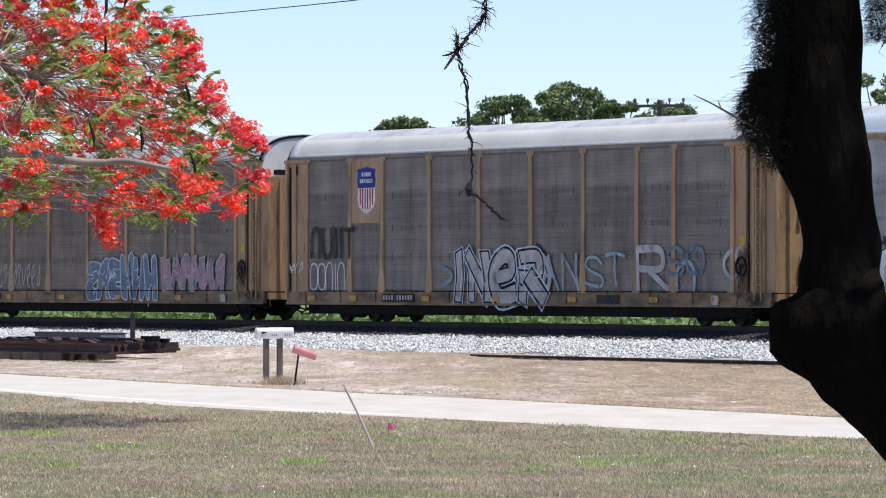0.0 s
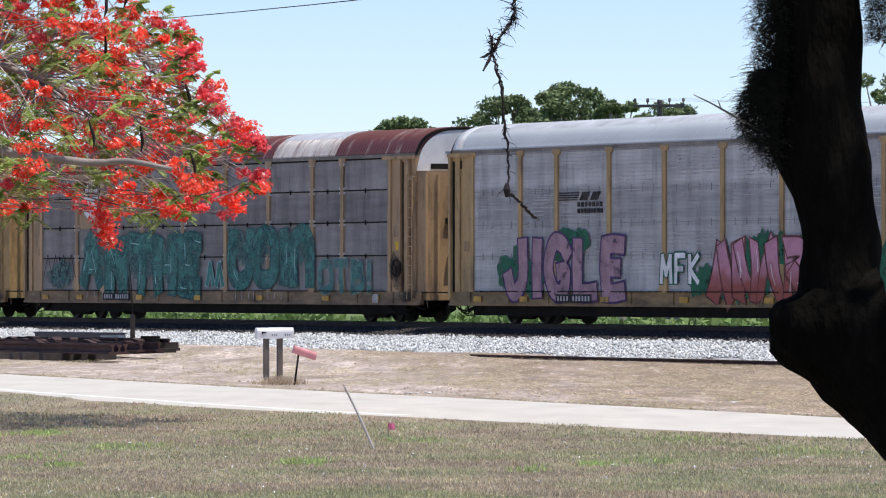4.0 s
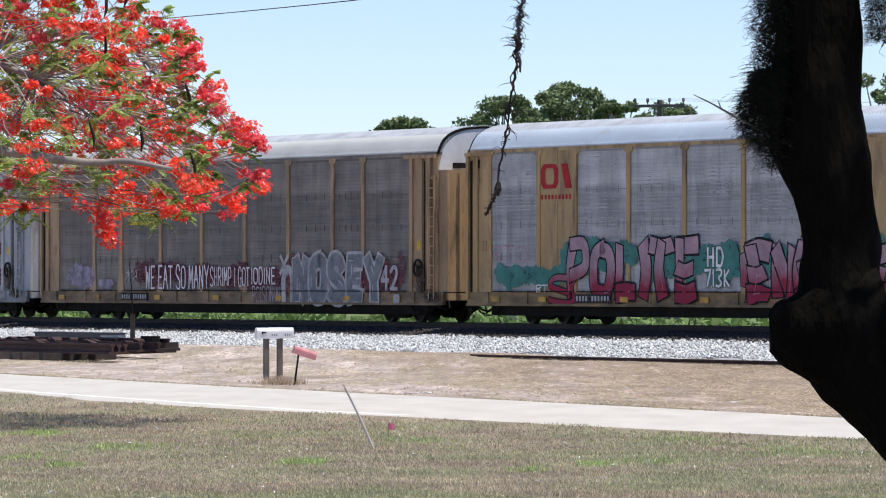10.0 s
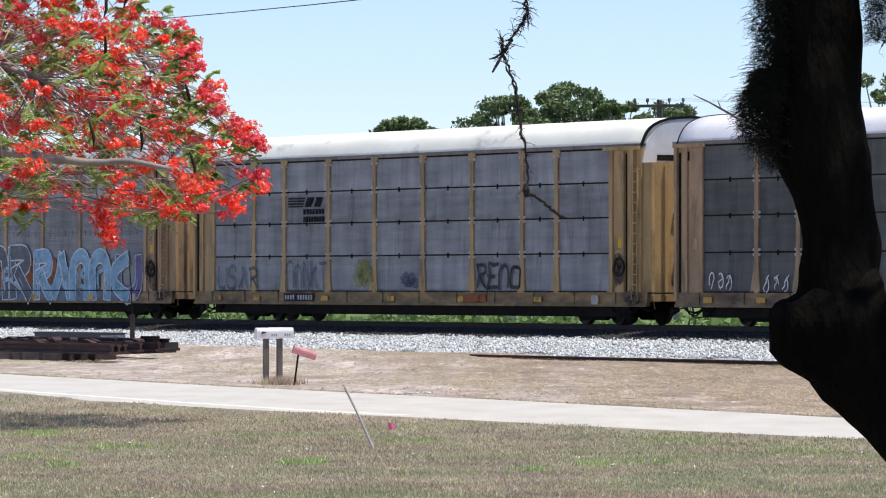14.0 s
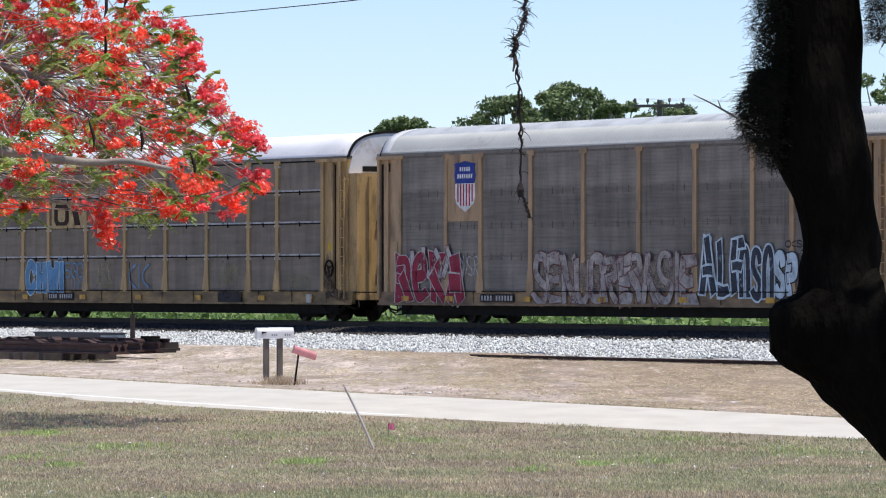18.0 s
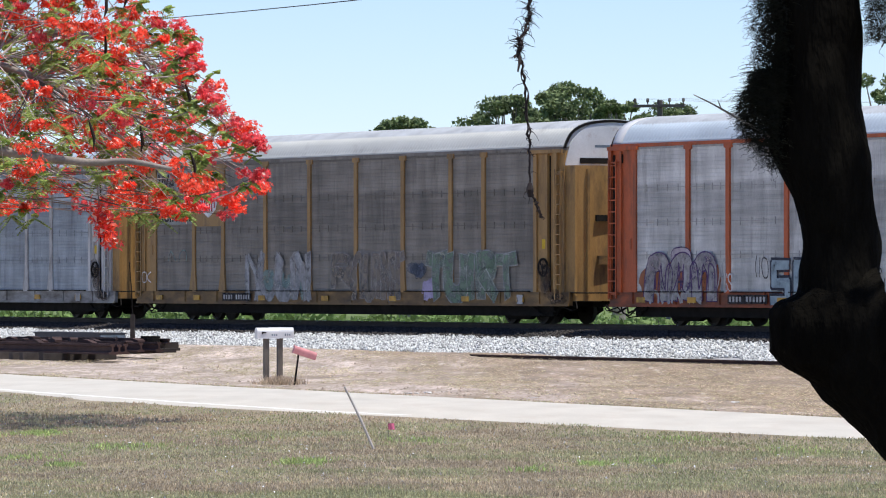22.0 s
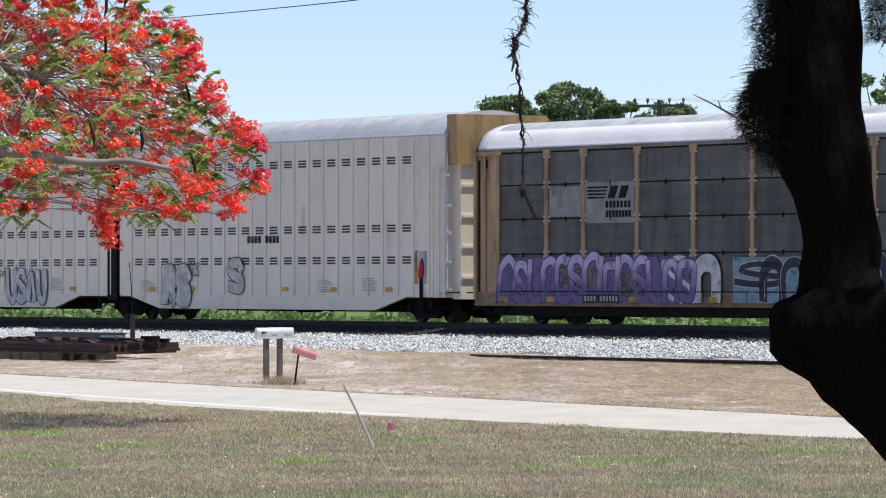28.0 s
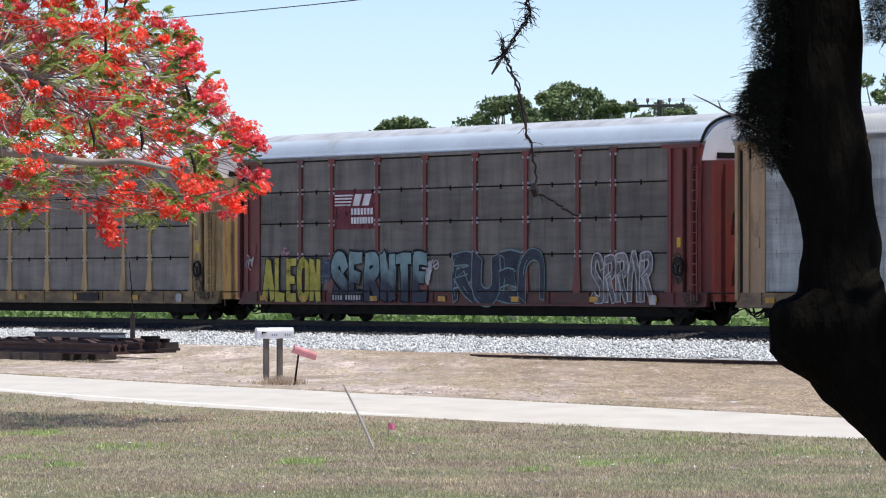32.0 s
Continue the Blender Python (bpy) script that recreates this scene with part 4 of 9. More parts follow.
def automax(label, first):
    """A tall white smooth-sided unit of an articulated car carrier."""
    car = thing("tall_autorack_car", pose(0, 0, 0), label, "railcar", "train cars")
    length, eave, crest = 20.85 if first else 21.35, 5.52, 6.20
    white = material("white_car_side", (0.80, 0.735, 0.62), 0.5, 0.06, 0.8, 30, 0.08, dirt=(0.42, 0.39, 0.36), dirt_amount=0.1, stretch=(1, 1, 0.3)) if "amx" not in CACHE else CACHE["amx"]
    CACHE["amx"] = white
    n = 23
    w = length / n
    panel = Build().prism([(0.015, 0.78), (w - 0.015, 0.78), (w - 0.015, eave), (0.015, eave)], 0.0, 0.05).box(w - 0.05, w + 0.01, -0.03, 0.02, 0.8, eave - 0.05).mesh("side_panel")
    for k in range(n):
        put("side_panel", panel, car, white, pose(k * w, 0, 0))
    put("shell", Build().box(0.02, length, 0.05, 3.2, 0.75, eave).mesh("shell"), car, white)

    def skirt():
        return Build().prism([(2.9, 0.36), (length - 4.2, 0.36), (length - 2.2, 0.79), (0.6, 0.79)], -0.01, 0.1).mesh("side_skirt")
    put("side_skirt", skirt(), car, white)

    def vent():
        b = Build()
        for r in range(3):
            for c in range(3):
                b.box(0.05 + c * 0.17, 0.20 + c * 0.17, -0.012, 0.0, r * 0.085, r * 0.085 + 0.05)
        return b.mesh("vent")
    grille = cached("amx_vent", vent)
    for z in (4.72, 2.70, 1.75):
        for k in range(n - 2 if first else n - 3):
            put("vent", grille, car, M_GRILLE, pose((k + 1) * w + 0.18, 0, z))
    put("roof", cached(("amx_roof", first), lambda: roof_mesh(0, length, eave, crest, True, 0.075)), car, ROOF_M["galvanised"])
    amber = cached("amx_amber", lambda: Build().box(-0.2, 0.2, -0.035, -0.028, 0.92, 1.05).mesh("reflector"))
    for x in (2.4, 5.2, 11.5, 14.6, 18.0):
        put("reflector", amber, car, M_AMBER, pose(x, 0, 0))
    b = Build()
    for k in range(9):
        if k != 4:
            b.box(9.0 + k * 0.24, 9.15 + k * 0.24, -0.036, -0.028, 2.42, 2.64)
    put("stencil_bar", b.mesh("stencil_bar"), car, MARK_M["charcoal"])
    b = Build()
    for x, z in ((1.6, 0.9), (13.6, 0.9), (16.4, 0.95)):
        for r in range(6):
            b.box(x, x + 0.9 - 0.12 * (r % 3), -0.034, -0.029, z + r * 0.07, z + r * 0.07 + 0.025)
    put("notice_bar", b.mesh("notice_bar"), car, MARK_M["grey_white"])["kind"] = "stuff"
    add_trucks(car, (-0.3, 19.3) if not first else (2.4,))
    add_underframe(car, 0.0, length, 0.3)
    door = Build().box(length, length + 0.45, 0.25, 2.95, 0.7, 5.2)
    for z in (1.3, 2.2, 3.1, 4.0, 4.8):
        door.box(length + 0.45, length + 0.5, 0.3, 2.9, z, z + 0.08)
    if first:
        put("bellows", door.mesh("bellows"), car, M_DARK)
        # black box over the panel end, standing for the shaded gap between units
        put("end_frame", Build().box(length - 0.26, length + 0.42, -0.02, 3.0, 0.62, eave + 0.02).box(length + 0.1, length + 0.4, 0.1, 2.9, eave, crest + 0.03).mesh("end_frame"), car, M_DARK)
    else:
        put("end_door", door.mesh("end_door"), car, white)
        put("end_hood", Build().box(length - 0.02, length + 0.55, 0.06, 3.14, 4.65, 6.12).mesh("end_hood"), car, PAINT_M["yellow"])
        put("ladder", cached("ladder", ladder_mesh), car, white, pose(length - 0.55, 0, 0))
        recess = put("brake_recess", Build().box(length - 1.62, length - 1.12, -0.034, 0.0, 1.15, 2.12).mesh("brake_recess"), car, PAINT_M["grey"])
        put("brake_handle", Build().prism([(length - 1.5, 1.35), (length - 1.36, 1.3), (length - 1.22, 1.4), (length - 1.2, 1.7), (length - 1.3, 1.9), (length - 1.44, 1.62)], -0.09, -0.03).mesh("brake_handle"), recess, MARK_M["red"])
        put("brake_chain", Build().box(length - 1.42, length - 1.3, -0.08, -0.03, 0.62, 1.34).mesh("brake_chain"), recess, M_DARK)
        put("warning_strip", Build().box(length - 1.78, length - 1.66, -0.036, 0.0, 1.15, 2.14).mesh("warning_strip"), car, M_AMBER)
        put("roof_edge", Build().box(length - 0.06, length + 0.02, -0.03, 3.2, eave - 0.06, eave + 0.05).mesh("roof_edge"), car, M_GALV)
        for z in (0.95, 1.75, 2.6, 3.4, 4.3):
            put("rung_bracket", Build().box(length - 0.02, length + 0.34, -0.05, 0.02, z, z + 0.09).mesh("rung_bracket"), car, M_GALV)
        put("step_loop", Build().tube([(length - 0.9, 0.02, 0.75), (length - 0.75, 0.0, 0.2), (length - 0.35, 0.0, 0.2), (length - 0.45, 0.02, 0.75)], 0.04, 6).mesh("step_loop"), car, M_DARK)
        put("door_rod", Build().tube([(length + 0.1, 0.0, 0.9), (length + 0.1, 0.0, 5.0)], 0.035, 6).mesh("door_rod"), car, M_GALV)
    return car


# ---------------------------------------------------------------- painted marks on the cars
FONT_CURVE = {}


def glyph(ch, bold):
    """Vertices and faces of one character in the built-in font, in a unit box."""
    key = (ch, bold)
    if key not in FONT_CURVE:
        cu = bpy.data.curves.new("glyph", "FONT")
        cu.body, cu.offset, cu.resolution_u = ch, bold, 3
        ob = bpy.data.objects.new("glyph", cu)
        me = bpy.data.meshes.new_from_object(ob)
        FONT_CURVE[key] = ([tuple(v.co) for v in me.vertices], [tuple(p.vertices) for p in me.polygons])
        bpy.data.objects.remove(ob)
        bpy.data.meshes.remove(me)
        bpy.data.curves.remove(cu)
    return FONT_CURVE[key]


def ribbon(b, pts, width, y):
    o = len(b.v)
    for k, (x, z) in enumerate(pts):
        x2, z2 = pts[min(k + 1, len(pts) - 1)]
        x1, z1 = pts[max(k - 1, 0)]
        d = math.hypot(x2 - x1, z2 - z1) or 1
        w = width * (0.65 + 0.35 * math.sin(math.pi * (k + 0.5) / len(pts)))
        nx, nz = -(z2 - z1) / d * w, (x2 - x1) / d * w
        b.v += [(x + nx, y, z + nz), (x - nx, y, z - nz)]
    b.f += [(o + 2 * k, o + 2 * k + 1, o + 2 * k + 3, o + 2 * k + 2) for k in range(len(pts) - 1)]


def strokes(b, rng, x, z, rx, rz, width, y):
    a0, turn = rng.uniform(0, 6.28), rng.uniform(1.5, 4.2) * rng.choice((-1, 1))
    ribbon(b, [(x + rx * math.cos(a0 + turn * k / 7) * (0.7 + 0.04 * k), z + rz * math.sin(a0 + turn * k / 7)) for k in range(8)], width, y)


def scribble(car, x0, x1, z0, z1, ink, seed=0):
    """A thin unreadable tag: loops and slashes."""
    rng = random.Random(seed)
    b = Build()
    n = max(3, int((x1 - x0) / 0.34))
    for k in range(n):
        x = x0 + (x1 - x0) * (k + 0.5) / n
        strokes(b, rng, x, (z0 + z1) / 2 + rng.uniform(-0.1, 0.1), 0.16, (z1 - z0) * 0.42, 0.024, -0.0600 - 0.0002 * k)
        ribbon(b, [(x - 0.1 + rng.uniform(-0.1, 0.1) + 0.05 * j, z0 + (z1 - z0) * (0.1 + 0.2 * j)) for j in range(5)], 0.022, -0.0601 - 0.0002 * k)
    put("tag", b.mesh("tag"), car, MARK_M[ink])["kind"] = "stuff"


DOME = ((-0.9, 0), (-1, 0.45), (-0.8, 0.8), (-0.35, 1), (0.2, 0.97), (0.65, 0.75), (0.8, 0.45), (1.0, 0), (0.45, 0), (0.3, 0.3), (0, 0.38), (-0.3, 0.3), (-0.4, 0))
SPIKE = ((-1, 0), (-0.55, 0.5), (-0.25, 1.05), (0.05, 0.7), (0.3, 0.95), (0.55, 0.55), (0.7, 0.3), (1.05, 0), (0.5, 0.02), (0.2, 0.28), (-0.2, 0.25), (-0.45, 0))
CUP = ((-0.95, 1.0), (-0.6, 0.92), (-0.4, 0.5), (-0.1, 0.36), (0.2, 0.5), (0.4, 0.88), (0.8, 1.05), (0.95, 0.5), (0.8, 0.1), (0.2, -0.02), (-0.5, 0), (-0.9, 0.3))
LEG = ((-0.85, 0), (-0.8, 0.98), (-0.1, 1.05), (0.65, 0.8), (0.75, 0.55), (0.4, 0.42), (1.15, 0), (0.45, -0.03), (0.05, 0.28), (-0.2, 0.3), (-0.3, 0))
HOOK = ((-0.9, 0.95), (0.7, 1.0), (0.95, 0.75), (0.1, 0.7), (0.05, 0.6), (0.8, 0.5), (0.95, 0.25), (0.6, 0), (-0.85, 0.05), (-1, 0.25), (-0.1, 0.3), (-0.1, 0.4), (-0.75, 0.5), (-0.95, 0.7))
GATE = ((-0.9, 0), (-0.95, 1), (-0.3, 0.95), (-0.25, 0.58), (0.2, 0.62), (0.3, 1.02), (0.95, 0.98), (0.85, 0.02), (0.3, 0), (0.2, 0.3), (-0.2, 0.28), (-0.3, 0))
FORMS = (DOME, SPIKE, CUP, LEG, HOOK, GATE)


def grown(pts, by):
    """An outline moved outwards by a width (inwards if negative)."""
    area = sum(a[0] * b[1] - b[0] * a[1] for a, b in zip(pts, pts[1:] + pts[:1]))
    by = -by if area > 0 else by
    out = []
    n = len(pts)
    for k in range(n):
        (x0, z0), (x1, z1), (x2, z2) = pts[k - 1], pts[k], pts[(k + 1) % n]
        d1, d2 = Vector((x1 - x0, z1 - z0)).normalized(), Vector((x2 - x1, z2 - z1)).normalized()
        nn = Vector((-d1.y - d2.y, d1.x + d2.x))
        s = max(0.5, nn.length)
        out.append((x1 + nn.x / s * by * 1.2, z1 + nn.y / s * by * 1.2))
    return out


def sheet(b, pts, y):
    o = len(b.v)
    b.v += [(x, y, z) for x, z in pts]
    b.f.append(tuple(range(o, o + len(pts))))


def piece(car, x0, x1, z0, z1, fill, line, accent=None, seed=0):
    """A sprayed wild-style piece that cannot be read: packed domed and spiked forms with thin outlines and inner cuts."""
    z0 = max(z0, SILL0 + 0.02)
    rng = random.Random(seed * 7 + 1)
    h = z1 - z0
    n = max(2, round((x1 - x0) / (0.60 * h)))
    cell = (x1 - x0) / n
    bright = MARK[fill][1] > 0.2
    accent = accent or ("steel" if bright else line)
    back, front, inner, cuts = Build(), Build(), Build(), Build()
    round_hand = rng.random() < 0.55
    for k in range(n):
        cx = x0 + cell * (k + 0.5)
        w = cell * rng.uniform(0.52, 0.66) * (0.85 if k in (0, n - 1) else 1)
        flip, top, lean = rng.choice((-1, 1)), rng.uniform(0.84, 1.0), rng.uniform(-0.35, 0.35)
        low = rng.uniform(0.0, 0.06)
        form = FORMS[rng.randrange(6)]
        at = lambda px, pz: (cx + flip * w * (px + lean * (pz - 0.5)), z0 + h * (low + (top - low) * pz))
        pts = [at(px + rng.uniform(-0.09, 0.09), pz + rng.uniform(-0.05, 0.05)) for px, pz in form]
        if round_hand:
            pts = [tuple(q) for q in bend(pts + pts[:1], 3)][:-1]
        y = -0.0555 - 0.0007 * k
        edge = (0.024 + 0.010 * rng.random()) * h
        sheet(back, grown(pts, edge), y)
        sheet(front, pts, y - 0.0003)
        for _ in range(rng.randint(2, 4)):
            px, pz = rng.choice((-0.6, -0.45, 0.5, 0.55)), rng.choice((0.2, 0.55, 0.75, 0.12))
            a, s = rng.uniform(0, 6.28), rng.uniform(0.14, 0.30)
            tri = [(px + s * math.cos(a + q) * r, pz + 0.6 * s * math.sin(a + q) * r) for q, r in ((0, 1.2), (1.7, 0.6), (3.0, 1.0), (4.6, 0.7))]
            sheet(inner, [at(*q) for q in tri], y - 0.0005 - 0.00002 * _)
        for _ in range(rng.randint(2, 3)):
            px, pz = rng.uniform(-0.8, 0.2), rng.uniform(0.1, 0.85)
            run = [(px, pz), (px + rng.uniform(0.1, 0.4), pz + rng.uniform(-0.15, 0.2)), (px + rng.uniform(0.3, 0.7), pz + rng.uniform(-0.35, 0.1)), (px + rng.uniform(0.5, 0.9), pz + rng.uniform(-0.3, 0.3))]
            ribbon(cuts, [at(*q) for q in run], 0.02, y - 0.00062 - 0.00001 * _)
    put("piece_outline", back.mesh("piece_outline"), car, MARK_M[line])["kind"] = "stuff"
    put("piece", front.mesh("piece"), car, MARK_M[fill])["kind"] = "stuff"
    put("piece_shading", inner.mesh("piece_shading"), car, MARK_M[accent])["kind"] = "stuff"
    put("piece_cut", cuts.mesh("piece_cut"), car, MARK_M[line])["kind"] = "stuff"


def bend(points, steps):
    """More points on the smooth line through a few (points of any size)."""
    out = []
    n = len(points)
    for i in range(n - 1):
        p0, p1, p2, p3 = (np.array(points[max(0, min(n - 1, j))], dtype=float) for j in (i - 1, i, i + 1, i + 2))
        for s in range(steps):
            t = s / steps
            out.append(0.5 * ((2 * p1) + (p2 - p0) * t + (2 * p0 - 5 * p1 + 4 * p2 - p3) * t * t + (3 * p1 - p0 - 3 * p2 + p3) * t ** 3))
    out.append(np.array(points[-1], dtype=float))
    return out


def blob(b, cx, cz, rx, rz, y, rng, n=22):
    o = len(b.v)
    b.v.append((cx, y, cz))
    for k in range(n):
        a = 2 * math.pi * k / n
        r = 0.72 + 0.42 * rng.random()
        b.v.append((cx + rx * r * math.cos(a), y, cz + rz * r * math.sin(a)))
    b.f += [(o, o + 1 + k, o + 1 + (k + 1) % n) for k in range(n)]


def cloud(car, x0, x1, z0, z1, fill, seed=0):
    """The sprayed patch behind a piece: overlapping ragged puffs."""
    z0 = max(z0, SILL0 + 0.02)
    rng = random.Random(seed)
    b = Build()
    n = max(5, int((x1 - x0) / 0.42))
    h = z1 - z0
    for k in range(n):
        rz = h * rng.uniform(0.28, 0.5)
        rx = min((x1 - x0) * 0.3, rng.uniform(0.3, 0.6))
        blob(b, x0 + rx * 0.7 + (x1 - x0 - 1.4 * rx) * (k + 0.5) / n, max(z0 + rz, z0 + h * rng.uniform(0.35, 0.68)), rx, rz, -0.0530 - 0.0001 * k, rng)
    put("spray_patch", b.mesh("spray_patch"), car, MARK_M[fill])["kind"] = "stuff"


def blot(car, x0, x1, z0, z1, fill, seed=0):
    """A greasy stain on the end panel."""
    rng = random.Random(seed)
    b = Build()
    for k in range(3):
        blob(b, x0 + (x1 - x0) * rng.uniform(0.3, 0.7), z0 + (z1 - z0) * rng.uniform(0.3, 0.7), (x1 - x0) * 0.36, (z1 - z0) * 0.36, -0.104 - 0.0004 * k, rng)
    put("grease_stain", b.mesh("grease_stain"), car, MARK_M[fill])["kind"] = "stuff"


def block(car, x0, x1, z0, z1, fill, seed=0):
    put("spray_patch", Build().box(x0, x1, -0.0545, -0.05, z0, z1).mesh("spray_patch"), car, MARK_M[fill])


# Each sign is a few strokes in a box of ten by ten, two digits to a point (a is ten); a wave at the end rounds the stroke.
# The signs that are no letters stand for sprayed forms that cannot be read: arches, cups, rings, bars, wedges and hooks.
SIGNS = {
    "A": "00 5a|5a a0|24 84", "B": "10 1a|1a 79 88 77 15~|15 95 a2 81 10~", "C": "a8 7a 3a 05 30 70 a2~", "D": "10 1a|1a 7a a5 70 10~", "E": "9a 1a|1a 10|10 90|15 75",
    "F": "9a 1a|1a 10|15 75", "G": "a8 7a 3a 05 30 80 94 64~", "H": "10 1a|90 9a|15 95", "I": "50 5a", "J": "8a 83 50 20 03~", "K": "10 1a|9a 15|15 90", "L": "1a 10|10 90",
    "M": "00 1a|1a 53|53 9a|9a a0", "N": "10 1a|1a 90|90 9a", "O": "5a 19 05 11 50 91 a5 99 5a~", "P": "10 1a|1a 7a 98 85 14~", "R": "10 1a|1a 7a 98 85 15~|45 a0", "S": "98 7a 2a 07 45 93 80 30 01~",
    "T": "0a aa|5a 50", "U": "0a 03 30 70 a3 aa~", "V": "0a 50|50 aa", "W": "0a 20|20 57|57 80|80 aa", "X": "00 aa|0a a0", "Y": "0a 55|55 aa|55 50", "Z": "0a aa|aa 00|00 a0",
    "a": "97 7a 3a 05 30 60 94~|9a 90", "b": "1a 10|15 58 96 92 50 11~", "e": "15 86 89 5a 18 04 30 91~", "h": "1a 10|15 57 96 90~", "n": "00 07 3a 7a 97 90~", "o": "5a 19 05 11 50 91 a5 99 5a~",
    "s": "98 7a 2a 07 45 93 80 30 01~", "t": "5a 50|17 97", "!": "5a 54|51 50", "'": "5a 58", "1": "28 5a|5a 50", "2": "08 4a 99 85 00~|00 a0", "3": "0a 8a 97 45 92 60 00~", "4": "7a 04|04 a4|7a 70",
    "5": "9a 1a|1a 15|15 75 93 70 10~", "7": "0a aa|aa 40", "&": "00 07 3a 7a 97 90~", "_": "0a 03 30 70 a3 aa~", "~": "98 7a 2a 07 45 93 80 30 01~", "=": "9a 1a|1a 10|10 90|15 75", "+": "0a aa|5a 50",
    "%": "10 1a|1a 8a 97 25~|45 a0", "<": "10 1a|1a 90|90 9a", "^": "00 5a|5a a0", "|": "50 5a", "(": "9a 27 23 90~", ")": "1a 87 83 10~",
}
SIGNS.update({"$": "9a 1a|1a 15|15 95|95 90|90 00", "@": "10 1a|1a 9a|9a 90|15 95", "6": "9a 1a|1a 10|10 90|90 95|95 65"})   # square-cut S, A and G
SLIM = "I|!'1 "


def fat(b, pts, w, y, ends):
    """One broad stroke: a band through the points; ends gives the widths at both ends and the slant of the cuts."""
    n = len(pts)
    o = len(b.v)
    for k, (x, z) in enumerate(pts):
        x2, z2 = pts[min(k + 1, n - 1)]
        x1, z1 = pts[max(k - 1, 0)]
        d = math.hypot(x2 - x1, z2 - z1) or 1
        dx, dz = (x2 - x1) / d, (z2 - z1) / d
        push = -w * 0.7 if k == 0 else w * 0.7 if k == n - 1 else 0
        t = k / (n - 1)
        ww = w * (ends[0] + (ends[1] - ends[0]) * t)
        slant = w * (ends[2] if k == 0 else ends[3] if k == n - 1 else 0)
        b.v += [(x + dx * (push + slant) - dz * ww, y, z + dz * (push + slant) + dx * ww), (x + dx * (push - slant) + dz * ww, y, z + dz * (push - slant) - dx * ww)]
    b.f += [(o + 2 * k, o + 2 * k + 1, o + 2 * k + 3, o + 2 * k + 2) for k in range(n - 1)]


def faded_mark(top, bottom):
    """Spray paint that runs from one colour above to another below, with a misty join."""
    def make():
        m = material("sprayed_%s_over_%s" % (top, bottom), MARK[top], 0.75, 0.2, 2.5, 30, 0.05, gloss=0.15)
        nd, ln = m.node_tree.nodes, m.node_tree.links
        b = nd["Principled BSDF"]
        was = b.inputs["Base Color"].links[0].from_socket
        co, sep, rag, add, ramp, mix = (nd.new("ShaderNode" + k) for k in ("TexCoord", "SeparateXYZ", "TexNoise", "Math", "MapRange", "Mix"))
        rag.inputs["Scale"].default_value, rag.inputs["Detail"].default_value = 2.2, 5
        add.operation, mix.data_type = "ADD", "RGBA"
        ln.new(co.outputs["Object"], sep.inputs[0])
        ln.new(co.outputs["Object"], rag.inputs["Vector"])
        ln.new(sep.outputs["Z"], add.inputs[0])
        ln.new(rag.outputs["Fac"], add.inputs[1])
        ramp.inputs["From Min"].default_value, ramp.inputs["From Max"].default_value = 1.6, 2.2
        ln.new(add.outputs[0], ramp.inputs["Value"])
        ln.new(ramp.outputs[0], mix.inputs[0])
        mix.inputs[6].default_value = (*MARK[bottom], 1)
        ln.new(was, mix.inputs[7])
        ln.new(mix.outputs[2], b.inputs["Base Color"])
        return m
    return cached(("fade", top, bottom), make)


